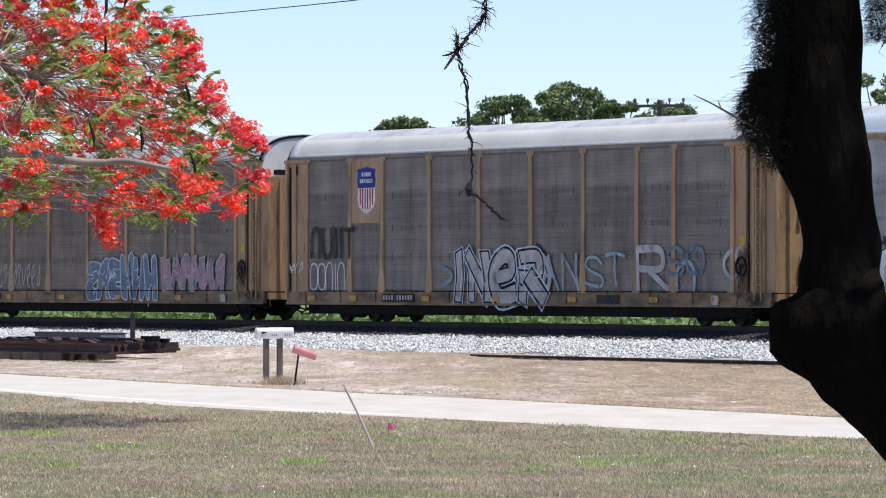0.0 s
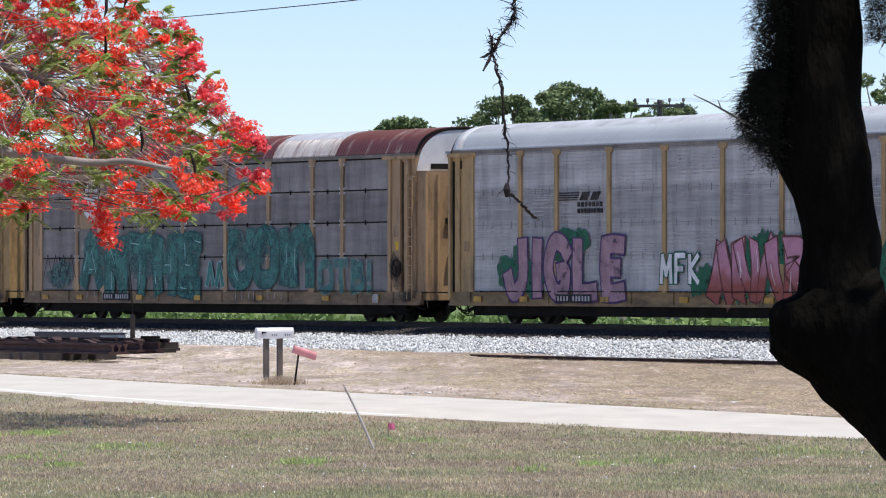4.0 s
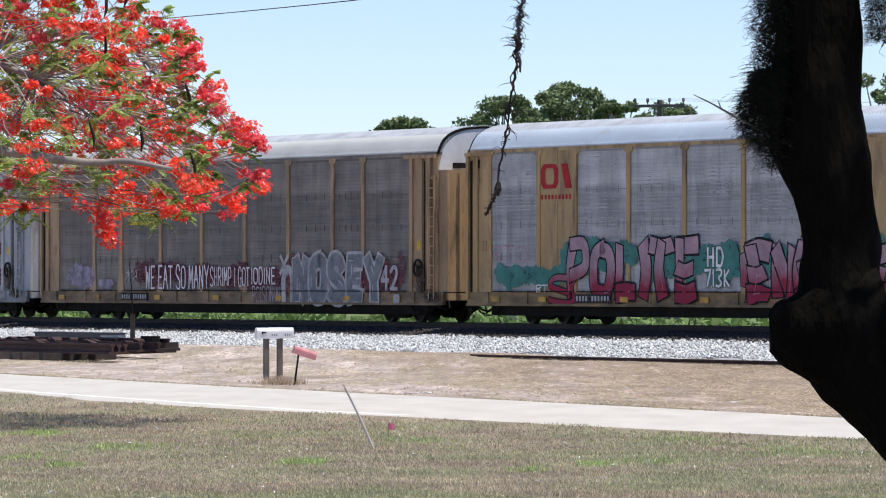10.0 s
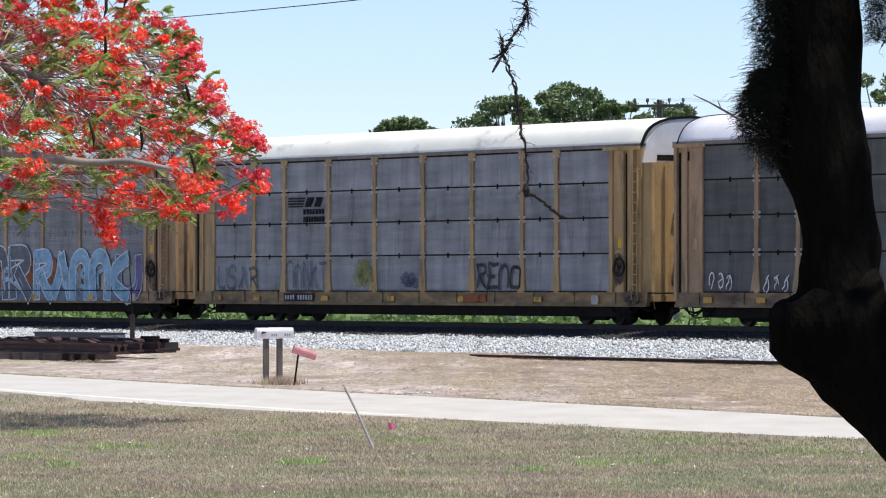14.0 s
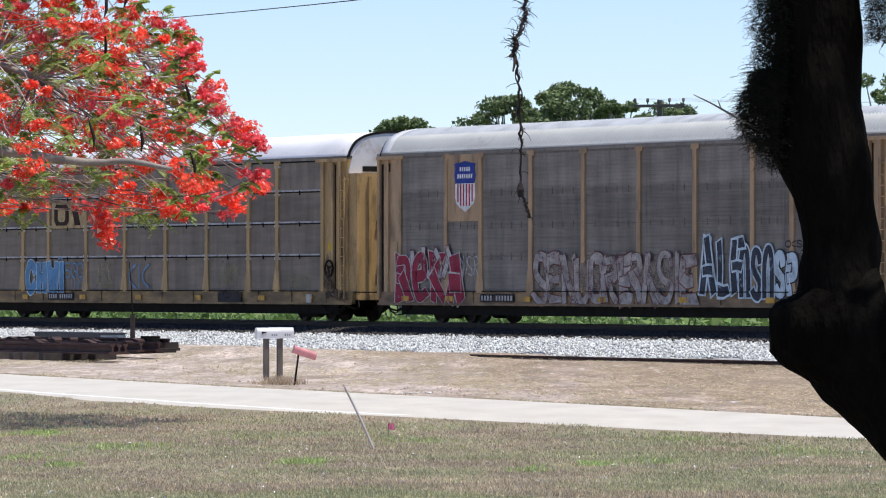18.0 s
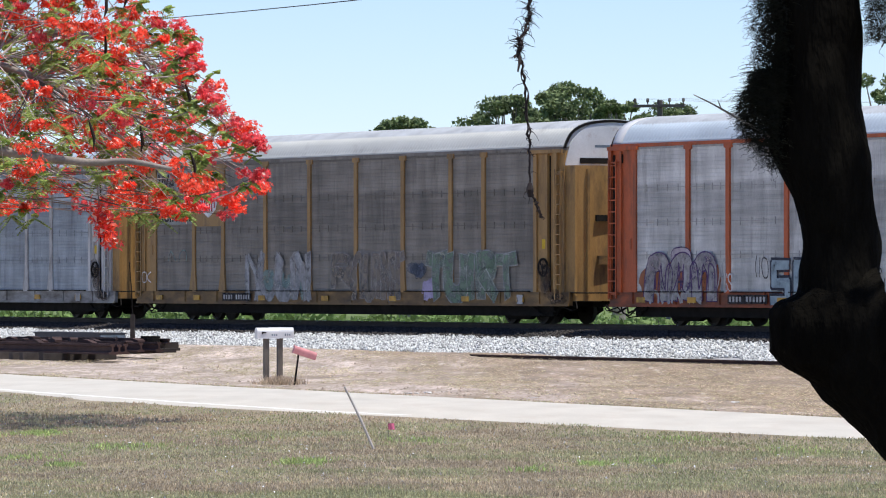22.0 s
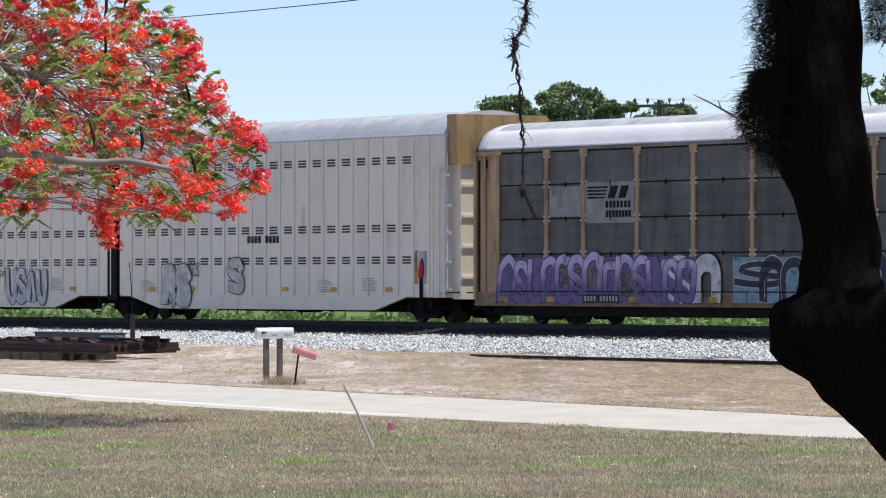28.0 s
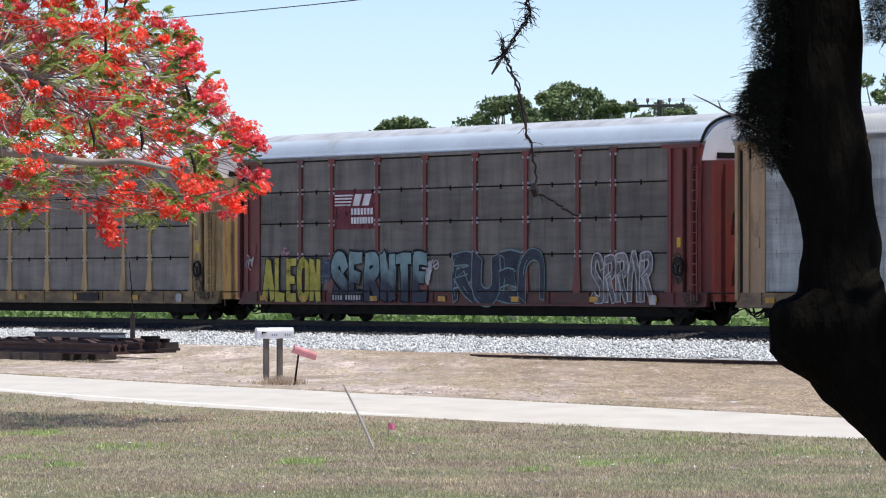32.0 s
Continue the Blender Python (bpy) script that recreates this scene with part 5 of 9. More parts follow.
def brush(car, text, x0, x1, z0, z1, fill, line, weight, edge=0.0, rim=None, seed=0, wild=0.2, flare=0.0, tuck=1.0, shade=None, shine=None):
    """Sprayed lettering in broad strokes; weight is a stroke's share of a letter's width, tuck packs the letters."""
    rng = random.Random(seed * 3 + 1)
    if car.name.startswith("autorack"):
        z0 = max(z0, SILL0 + 0.02)
    h = z1 - z0
    share = [0.5 if ch in SLIM else 1.0 for ch in text]
    unit = (x1 - x0) / sum(share)
    w = max(0.018, (0.36 if fill else 0.42) * weight * min(unit, h * 0.8))
    edge = min(0.7 * w, max(0.03, edge * h * 0.85)) if fill else 0.0
    back, front, over, glint, cast = Build(), Build(), Build(), Build(), Build()
    y, x = -0.0556, x0
    for ch, s in zip(text, share):
        cx, cell = x + s * unit / 2, s * unit * tuck
        x += s * unit
        if ch == " ":
            continue
        lean, grow, lift = rng.uniform(-0.18, 0.18) * wild, 1 + rng.uniform(-0.1, 0.08) * wild, rng.uniform(-0.04, 0.05) * wild
        runs = []
        for part in SIGNS[ch].split("|"):
            soft = part.endswith("~")
            pts = []
            for p in part.strip("~").split():
                px, pz = int(p[0], 16) / 10 - 0.5 + rng.uniform(-0.07, 0.07) * wild, int(p[1], 16) / 10 + rng.uniform(-0.04, 0.04) * wild
                pts.append((cx + (px + lean * (pz - 0.5)) * max(0.0, cell - 2 * w - edge) * grow, z0 + w + h * lift * 0.5 + pz * (h - 2 * w) * grow))
            if not soft and wild > 0.3:
                # a bowed stroke
                (ax, az), (cx2, cz2) = pts[0], pts[-1]
                bow = rng.uniform(-0.16, 0.16) * wild
                pts = [(ax, az), ((ax + cx2) / 2 - (cz2 - az) * bow, (az + cz2) / 2 + (cx2 - ax) * bow), (cx2, cz2)]
                soft = True
            ends = (1 + flare * rng.uniform(-0.7, 0.9), 1 + flare * rng.uniform(-0.7, 0.9), flare * rng.uniform(-1, 1), flare * rng.uniform(-1, 1))
            runs.append(([tuple(q) for q in bend(pts, 4)] if soft else pts, ends))
        # woven strokes show each other's outlines; plain ones melt into one letter
        woven = wild >= 0.5 and fill
        for group in ([[r] for r in runs] if woven else [runs]):
            for b, ww in ((over, w + 1.7 * edge), (back, w + edge), (front, w)):
                if (b is front and not fill) or (b is over and not rim):
                    continue
                for pts, ends in group:
                    y -= 0.0001
                    fat(b, pts, ww, y, ends)
                    if b is back and shade:
                        for k in range(1, 5):
                            fat(cast, [(px + 0.085 * k * h / 2, pz - 0.02 * k) for px, pz in pts], ww * 0.95, -0.0535 - 0.00008 * k - 0.000013 * len(cast.f), ends)
        if shine:
            for pts, ends in runs:
                if rng.random() < 0.8 and len(pts) > 4:
                    k = rng.randrange(0, len(pts) - 3)
                    off = rng.choice((-0.45, 0.45)) * w
                    y -= 0.0001
                    fat(glint, [(px + off, pz) for px, pz in pts[k:k + 4]], 0.02, y, (1, 0.5, 0.3, 0.3))
                elif len(pts) == 2:
                    (ax, az), (bx, bz) = pts
                    a, c, off = rng.uniform(0.05, 0.3), rng.uniform(0.5, 0.9), rng.choice((-0.5, 0.5)) * w
                    d = math.hypot(bx - ax, bz - az) or 1
                    nx, nz = -(bz - az) / d * off, (bx - ax) / d * off
                    y -= 0.0001
                    fat(glint, [(ax + (bx - ax) * a + nx, az + (bz - az) * a + nz), (ax + (bx - ax) * c + nx, az + (bz - az) * c + nz)], 0.02, y, (1, 0.5, 0.3, 0.3))
    ink = (lambda q: faded_mark(*q) if type(q) is tuple else MARK_M[q])
    for name, b, q in (("lettering_shade", cast, shade), ("lettering_rim", over, rim), ("lettering_outline", back, line), ("lettering", front, fill), ("lettering_shine", glint, shine)):
        if b.f:
            put(name, b.mesh(name), car, ink(q))["kind"] = "stuff"


# the painted emblems, as plain shapes in their colours
def flat(name, car, ink, outline, y=-0.03):
    b = Build()
    b.prism(outline, y, y + 0.012)
    return put(name, b.mesh(name), car, MARK_M[ink])


def slab(car, ink, x0, x1, z0, z1, y=-0.03, name="emblem_bar"):
    return flat(name, car, ink, [(x0, z0), (x1, z0), (x1, z1), (x0, z1)], y)


def shield(car, x0, x1, z0, z1, paint, colour=True):
    """A shield with a dark head, two pale bars on it and upright stripes, on a painted plate."""
    put("emblem_plate", Build().box(3.72, 5.6, -0.03, 0.02, 2.98, TOP).mesh("emblem_plate"), car, PAINT_M[paint])
    w, h = x1 - x0, z1 - z0

    def outline(e, split):
        pts = [(0.5, 0.0), (0.72, 0.08), (0.9, 0.16), (0.98, 0.3), (0.96, 0.5), (0.94, split), (0.06, split), (0.04, 0.5), (0.02, 0.3), (0.1, 0.16), (0.28, 0.08)]
        return [(x0 + w * (0.5 + (px - 0.5) * e), z0 + h * (0.5 + (pz - 0.5) * e)) for px, pz in pts]
    flat("emblem_field", car, "white", outline(1.0, 0.62), -0.037)
    flat("emblem_head", car, "logo_blue" if colour else "charcoal", [(x0 + w * px, z0 + h * pz) for px, pz in ((0.06, 0.56), (0.94, 0.56), (1.0, 0.72), (0.95, 0.86), (1.0, 0.95), (0.75, 0.97), (0.5, 1.0), (0.25, 0.97), (0.0, 0.95), (0.05, 0.86), (0.0, 0.72))], -0.042)
    if colour:
        for k in range(6):
            slab(car, "red", x0 + w * (0.14 + 0.135 * k), x0 + w * (0.195 + 0.135 * k), z0 + h * (0.12 if 0 < k < 5 else 0.2), z0 + h * 0.55, -0.042)
    for zz, n in ((0.80, 5), (0.66, 7)):
        for k in range(n):
            c = 0.5 + (k - (n - 1) / 2) * 0.105
            slab(car, "white", x0 + w * (c - 0.032), x0 + w * (c + 0.032), z0 + h * zz, z0 + h * (zz + 0.085), -0.047)


def striped_emblem(car, x0, x1, z0, z1, ink, ground=None):
    """Four level streaks running into two leaning blocks, over two rows of short bars."""
    w, h = x1 - x0, z1 - z0
    if ground:
        slab(car, ground, x0 - 0.15, x1 + 0.1, z0 - 0.1, z1 + 0.1, -0.02, "emblem_plate")
    for k in range(4):
        z = z0 + h * (0.62 + 0.1 * k)
        slab(car, ink, x0, x0 + w * (0.40 + 0.02 * k), z, z + h * 0.05, -0.034)
    for c in (0.46, 0.70):
        flat("emblem_bar", car, ink, [(x0 + w * c, z0 + h * 0.62), (x0 + w * (c + 0.16), z0 + h * 0.62), (x0 + w * (c + 0.24), z0 + h * 0.98), (x0 + w * (c + 0.07), z0 + h * 0.98)], -0.034)
    for z, n in ((0.34, 7), (0.06, 8)):
        for k in range(n):
            xx = x0 + w * (0.42 + 0.58 * k / n)
            slab(car, ink, xx, xx + w * 0.05, z0 + h * z, z0 + h * (z + 0.2), -0.034)


def block_emblem(car, x0, x1, z0, z1, ink, under=True, n=3, lean=0.0):
    w = (x1 - x0) / n
    lift = (z1 - z0) * 0.3 if under else 0
    for k in range(n):
        flat("emblem_bar", car, ink, [(x0 + w * (k + 0.08), z0 + lift), (x0 + w * (k + 0.86), z0 + lift), (x0 + w * (k + 0.86) + lean, z1), (x0 + w * (k + 0.08) + lean, z1)], -0.034)
    if under:
        slab(car, ink, x0, x1, z0, z0 + lift * 0.5, -0.034)


def loop_emblem(car, x0, x1, z0, z1, ink):
    """A thick rounded band closed on itself, with a leaning bar beside it."""
    b = Build()
    w, h = x1 - x0, z1 - z0
    outer = [(0.0, 0.2), (0.08, 0.0), (0.47, 0.0), (0.55, 0.2), (0.55, 0.8), (0.47, 1.0), (0.08, 1.0), (0.0, 0.8)]
    mid = (0.275, 0.5)
    inner = [(mid[0] + (px - mid[0]) * 0.52, mid[1] + (pz - mid[1]) * 0.66) for px, pz in outer]
    n = len(outer)
    b.v = [(x0 + w * px, -0.034, z0 + h * pz) for px, pz in outer + inner]
    b.f = [(k, (k + 1) % n, n + (k + 1) % n, n + k) for k in range(n)]
    put("emblem_band", b.mesh("emblem_band"), car, MARK_M[ink])
    flat("emblem_bar", car, ink, [(x0 + w * px, z0 + h * pz) for px, pz in ((0.78, 0.0), (0.98, 0.0), (0.84, 1.0), (0.64, 1.0))], -0.034)


def marks_0(car):
    piece(car, 14.36, 19.39, 0.65, 2.04, "steel", "pale_blue", seed=1)
    piece(car, 19.67, 24.18, 0.94, 2.14, "mauve", "grey_white", seed=2)
    scribble(car, 7.46, 10.80, 1.02, 1.94, "grey_white", seed=3)


def marks_1(car):
    brush(car, "&_||+", 1.19, 4.01, 1.90, 2.88, None, "charcoal", 0.26, seed=3, flare=0.5)
    brush(car, "oo&|&", 1.19, 3.42, 0.95, 1.80, None, "white", 0.10, seed=5)
    brush(car, ")", 9.07, 10.00, 1.03, 1.73, None, "dusty_teal", 0.30, seed=7)
    brush(car, "INeR", 9.86, 15.13, 0.59, 2.13, "grey_white", "black", 0.42, 0.055, rim="pale_blue", seed=6, flare=0.35, wild=0.6, shine="white", tuck=1.12)
    brush(car, ")", 14.48, 15.60, 0.56, 2.19, "grey_white", "black", 0.25, 0.05, seed=8)
    brush(car, "AN", 14.80, 17.06, 0.92, 2.04, None, "steel_pale", 0.15, seed=9, flare=0.4, wild=0.6)
    brush(car, "ST", 17.25, 19.45, 1.06, 1.98, None, "steel_pale", 0.15, seed=10, flare=0.4, wild=0.6)
    brush(car, "R", 19.81, 21.67, 0.93, 2.18, None, "grey_white", 0.21, seed=11, flare=0.3, wild=0.4)
    brush(car, "~o", 21.55, 23.50, 1.37, 2.17, None, "steel", 0.22, seed=13)
    brush(car, "&", 22.02, 23.13, 0.90, 1.78, None, "steel_pale", 0.22, seed=12)
    brush(car, "(~", 24.31, 25.63, 1.23, 2.13, None, "grey_white", 0.24, seed=14)
    scribble(car, -0.08, 0.73, 1.44, 1.84, "white", seed=15)


def marks_2(car):
    cloud(car, 0.24, 4.15, 0.55, 2.06, "white", seed=16)
    brush(car, "&o_&", 0.31, 4.17, 0.94, 2.02, "white", "black", 0.62, 0.03, seed=17, tuck=1.2)
    brush(car, "|||||||", 0.40, 4.09, 0.57, 0.92, None, "charcoal", 0.14, seed=171, wild=1.5)
    cloud(car, 3.30, 5.09, 1.90, 2.44, "charcoal", seed=172)
    cloud(car, 4.09, 5.75, 0.88, 2.00, "crimson", seed=19)
    brush(car, "~%=", 4.25, 5.71, 0.83, 1.89, "white", "dark_green", 0.2, 0.06, seed=190, wild=1)
    cloud(car, 5.61, 8.76, 0.83, 2.04, "rust", seed=191)
    brush(car, "OEK", 5.77, 8.72, 0.81, 2.00, "lime", "crimson", 0.52, 0.04, seed=20, wild=0.5, tuck=1.15)
    brush(car, "o%o", 5.88, 7.75, 2.12, 2.64, None, "crimson", 0.14, seed=18)
    block(car, 8.56, 9.26, 0.88, 2.05, "white", seed=21)
    brush(car, "((", 8.66, 9.46, 0.88, 1.98, None, "dark_green", 0.24, seed=22)
    brush(car, "o&o&o", 8.96, 12.10, 0.69, 1.94, "rose", "violet", 0.66, 0.04, seed=23, wild=0.6, tuck=1.25)
    brush(car, "o&o&oo", 15.59, 18.41, 0.80, 2.07, "rose", "violet", 0.66, 0.04, seed=231, wild=0.6, tuck=1.25)
    brush(car, "o&o", 20.19, 22.61, 0.67, 1.90, "rose", "violet", 0.66, 0.04, seed=232, wild=0.6, tuck=1.25)
    brush(car, "^", 9.75, 12.10, 0.69, 1.72, "teal", "black", 0.24, 0.04, seed=233, wild=0.9, flare=0.6)
    brush(car, "NUS", 11.71, 15.83, 0.53, 2.26, "teal", "black", 0.50, 0.05, seed=24, wild=0.62, flare=0.35, tuck=1.2, shine="pale_teal")
    brush(car, "~", 15.59, 18.14, 0.90, 1.71, "teal", "black", 0.2, 0.05, seed=25, wild=0.6, flare=0.6)
    brush(car, "AH", 17.87, 20.71, 0.55, 2.28, "teal", "black", 0.48, 0.05, seed=26, wild=0.62, flare=0.35, tuck=1.15, shine="pale_teal")
    brush(car, "~", 20.54, 22.70, 0.72, 1.60, "teal", "black", 0.2, 0.05, seed=261, wild=0.6, flare=0.6)
    brush(car, "ZEE", 22.75, 24.77, 1.14, 2.20, None, "black", 0.26, seed=27, flare=0.5, wild=0.7)


def marks_3(car):
    cloud(car, 1.27, 3.45, 0.98, 1.85, "faded_teal", seed=281)
    brush(car, "^^^^", 1.20, 3.55, 1.36, 2.14, None, "charcoal", 0.10, seed=28, tuck=1.2)
    cloud(car, 4.08, 12.69, 1.13, 2.85, "faded_teal", seed=29)
    brush(car, "A", 3.91, 5.70, 0.95, 2.86, "faded_sea", "deep_teal", 0.50, 0.03, seed=30, shine="pale_teal")
    brush(car, "NTHE", 5.78, 12.78, 0.72, 2.84, "faded_sea", "deep_teal", 0.50, 0.025, seed=31, wild=0.45, flare=0.2, tuck=1.12, shine="pale_teal")
    brush(car, "^^", 12.97, 14.24, 1.04, 1.86, "green_teal", "pale_teal", 0.40, 0.04, seed=32)
    cloud(car, 14.48, 20.10, 1.70, 2.94, "faded_teal", seed=33)
    brush(car, "_o|&", 14.58, 20.22, 0.99, 2.94, "faded_sea", "deep_teal", 0.48, 0.025, seed=34, wild=0.35, tuck=1.12, shine="pale_teal")
    brush(car, "OTB!", 20.40, 23.87, 0.84, 1.89, "faded_sea", "faded_teal2", 0.40, 0.025, seed=35, wild=0.4)
    brush(car, "|||||||", 4.18, 8.38, 0.67, 0.95, None, "grey_white", 0.1, seed=36, wild=1.5)
    brush(car, "||||||||", 14.76, 18.24, 0.66, 0.94, None, "grey_white", 0.12, seed=37, wild=1.5)


def marks_4(car):
    cloud(car, 2.35, 5.15, 0.68, 2.05, "dark_green", seed=38)
    cloud(car, 5.31, 7.58, 1.77, 2.76, "dark_green", seed=381)
    cloud(car, 12.56, 16.66, 0.60, 1.87, "dark_green", seed=382)
    cloud(car, 15.09, 19.74, 1.55, 2.55, "dark_green", seed=383)
    cloud(car, 20.38, 22.82, 0.67, 2.16, "dark_green", seed=39)
    brush(car, "JIGLE", 2.78, 9.53, 0.70, 2.51, "mauve", "plum", 0.46, 0.045, seed=40, tuck=1.06, shine="pink", wild=0.35)
    brush(car, "MFK", 11.15, 13.25, 1.13, 1.99, "white", "dark_green", 0.3, 0.06, seed=41)
    brush(car, "^<^%^^", 13.72, 20.81, 0.61, 2.33, ("pink", "rust"), "rust_dark", 0.5, 0.04, seed=43, wild=0.6, flare=0.5, tuck=1.2, shine="white")
    brush(car, "(", 19.74, 21.87, 0.98, 1.85, ("pink", "rust"), "rust_dark", 0.3, 0.05, seed=44, flare=0.5)


def marks_5(car):
    cloud(car, 1.31, 3.69, 0.77, 2.15, "sky_blue", seed=44)
    cloud(car, 6.22, 8.27, 0.88, 2.14, "sky_blue", seed=441)
    cloud(car, 7.66, 12.06, 1.53, 2.51, "sky_blue", seed=45)
    cloud(car, 10.88, 13.61, 0.64, 1.92, "sky_blue", seed=451)
    brush(car, "SHEn", 1.70, 7.00, 0.60, 1.99, "lime", "black", 0.70, 0.04, seed=46, wild=0.55, tuck=1.15, shine="pale_grey")
    brush(car, "&|%_&&+", 7.00, 11.96, 0.59, 2.21, "leaf_green", "dark_green", 0.56, 0.035, seed=47, wild=0.8, tuck=1.5, flare=0.5, shine="lime")
    brush(car, "KTK", 12.14, 13.26, 1.11, 1.77, None, "pale_teal", 0.18, seed=48)
    brush(car, "hOYA", 13.32, 20.11, 0.60, 2.13, "deep_green", "grey_white", 0.52, 0.05, seed=49, wild=0.6, flare=0.3, tuck=1.12)
    brush(car, "&&|&", 20.65, 21.53, 1.23, 1.86, None, "white", 0.1, seed=50, wild=1.5)
    brush(car, "o|<o<)%", 22.22, 24.33, 1.50, 1.86, None, "white", 0.1, seed=51, wild=1)
    brush(car, "<|o", 22.40, 23.53, 1.12, 1.50, None, "white", 0.1, seed=511, wild=1)


def marks_6(car):
    brush(car, "~=&^(", 11.82, 15.85, 0.53, 2.11, "faded_gold", "brown", 0.50, 0.055, seed=52, wild=0.45, tuck=1.18, shine="pale_grey")
    brush(car, "&||", 15.67, 16.50, 1.23, 1.73, None, "white", 0.14, seed=53, wild=1.4)
    brush(car, "&|&|", 17.42, 18.39, 1.25, 1.44, None, "white", 0.16, seed=54, wild=1)


def marks_7(car):
    cloud(car, 1.62, 3.81, 0.97, 1.94, "faded_violet", seed=55)
    cloud(car, 4.02, 5.18, 0.97, 1.34, "faded_violet", seed=551)
    cloud(car, 6.53, 12.13, 1.08, 1.91, "faded_red", seed=56)
    cloud(car, 11.15, 17.21, 0.89, 1.72, "faded_red", seed=561)
    cloud(car, 16.48, 24.66, 0.71, 2.07, "faded_red", seed=57)
    scribble(car, 6.01, 6.84, 1.18, 1.64, "grey_white", seed=571)
    brush(car, "WE EAT SO MANY", 7.45, 11.93, 0.98, 1.75, "white", "dark_red", 0.24, 0.05, seed=58, wild=0.25)
    brush(car, "SHRIMP I GOT", 11.97, 14.69, 1.07, 1.68, "white", "dark_red", 0.24, 0.05, seed=59, wild=0.25)
    brush(car, "IODINE", 14.73, 16.40, 1.13, 1.67, "white", "dark_red", 0.24, 0.05, seed=591, wild=0.25)
    brush(car, "POISONIN'", 14.80, 16.81, 0.56, 1.08, "grey_white", "dark_red", 0.22, 0.03, seed=592, wild=0.25)
    brush(car, "X", 16.63, 17.25, 1.42, 2.07, None, "grey_white", 0.3, seed=593)
    brush(car, "&", 16.76, 17.67, 0.54, 1.71, None, "grey_white", 0.36, seed=62, wild=0.5)
    brush(car, "NOSEY", 17.43, 23.19, 0.57, 2.05, "steel_mid", "grey_white", 0.46, 0.07, seed=60, wild=0.4, flare=0.2, tuck=1.08, shine="pale_grey")
    brush(car, "42", 23.02, 24.11, 0.93, 1.73, "grey_white", "dark_red", 0.34, 0.03, seed=61, wild=0.3)


def marks_8(car):
    cloud(car, 1.14, 5.85, 0.98, 1.75, "green_teal", seed=63)
    cloud(car, 4.81, 9.09, 1.38, 2.42, "green_teal", seed=631)
    cloud(car, 9.09, 14.51, 1.03, 2.26, "green_teal", seed=64)
    cloud(car, 14.51, 22.06, 1.32, 2.34, "green_teal", seed=641)
    cloud(car, 21.72, 24.69, 0.91, 2.10, "green_teal", seed=65)
    brush(car, "~", 4.22, 5.85, 0.54, 1.39, ("mauve", "crimson"), "black", 0.3, 0.05, seed=66, flare=0.3)
    brush(car, "POLITE", 5.27, 12.13, 0.71, 2.43, ("mauve", "crimson"), "black", 0.44, 0.04, seed=67, wild=0.75, flare=0.4, tuck=1.12, shine="pink")
    brush(car, "HD", 12.48, 13.38, 1.60, 2.15, "white", "dark_green", 0.28, 0.04, seed=68)
    brush(car, "713K", 12.38, 13.70, 1.06, 1.56, "white", "dark_green", 0.28, 0.04, seed=69)
    brush(car, "|", 13.99, 14.70, 1.04, 2.02, ("mauve", "crimson"), "black", 0.5, 0.05, seed=70, flare=0.5)
    brush(car, "ENEMIES", 14.47, 22.44, 0.66, 2.27, ("mauve", "crimson"), "black", 0.46, 0.04, seed=71, wild=0.9, flare=0.45, tuck=1.2, shine="pink")
    brush(car, "%+o", 1.01, 3.08, 1.77, 2.27, None, "pink", 0.1, seed=72, wild=1)
    brush(car, "%+", 3.55, 4.22, 0.89, 1.13, None, "white", 0.16, seed=721)


def marks_9(car):
    cloud(car, 0.29, 3.82, 0.87, 2.32, "burnt", seed=73)
    cloud(car, 5.69, 9.32, 0.68, 2.03, "burnt", seed=731)
    cloud(car, 12.43, 16.72, 0.84, 2.10, "burnt", seed=74)
    cloud(car, 16.17, 18.34, 0.94, 2.08, "burnt", seed=741)
    cloud(car, 9.52, 16.54, 0.41, 1.04, "steel", seed=742)
    cloud(car, 16.63, 24.54, 0.45, 1.00, "steel", seed=743)
    brush(car, "^%_=%", 0.08, 6.72, 0.39, 2.44, "ink", "pale_blue", 0.48, 0.03, seed=75, wild=0.7, flare=0.6, tuck=1.15, shine="steel")
    brush(car, "^", 5.90, 8.93, 0.41, 1.73, "ink", "sky_pale", 0.26, 0.04, seed=751, flare=0.7, wild=0.6)
    cloud(car, 0.01, 0.79, 2.05, 2.48, "white", seed=76)
    scribble(car, 6.61, 7.12, 1.68, 2.09, "white", seed=77)
    brush(car, "(~", 7.32, 8.53, 1.23, 1.98, "violet", "plum", 0.4, 0.05, seed=78)
    brush(car, "&&&%", 9.56, 16.26, 0.43, 2.40, "screen_blue", "pale_blue", 0.44, 0.035, seed=79, wild=0.5, tuck=1.12, shine="sky_pale")
    cloud(car, 14.36, 15.80, 1.88, 2.34, "ink", seed=791)
    brush(car, "~_|%", 9.82, 15.62, 0.89, 1.72, "sky_pale", "screen_blue", 0.34, 0.04, seed=792, wild=0.7, flare=0.4)
    brush(car, "%^&&(", 16.50, 23.79, 0.46, 2.23, "sky_mid", "pale_blue", 0.44, 0.035, seed=80, wild=0.5, tuck=1.12, shine="pale_blue")
    brush(car, "_o~&", 17.08, 22.86, 0.99, 1.69, "sky_mid", "steel", 0.34, 0.04, seed=801, wild=0.7)
    brush(car, "_", 22.69, 24.62, 0.48, 2.14, "violet", "sky_pale", 0.5, 0.03, seed=81, shine="pale_blue")


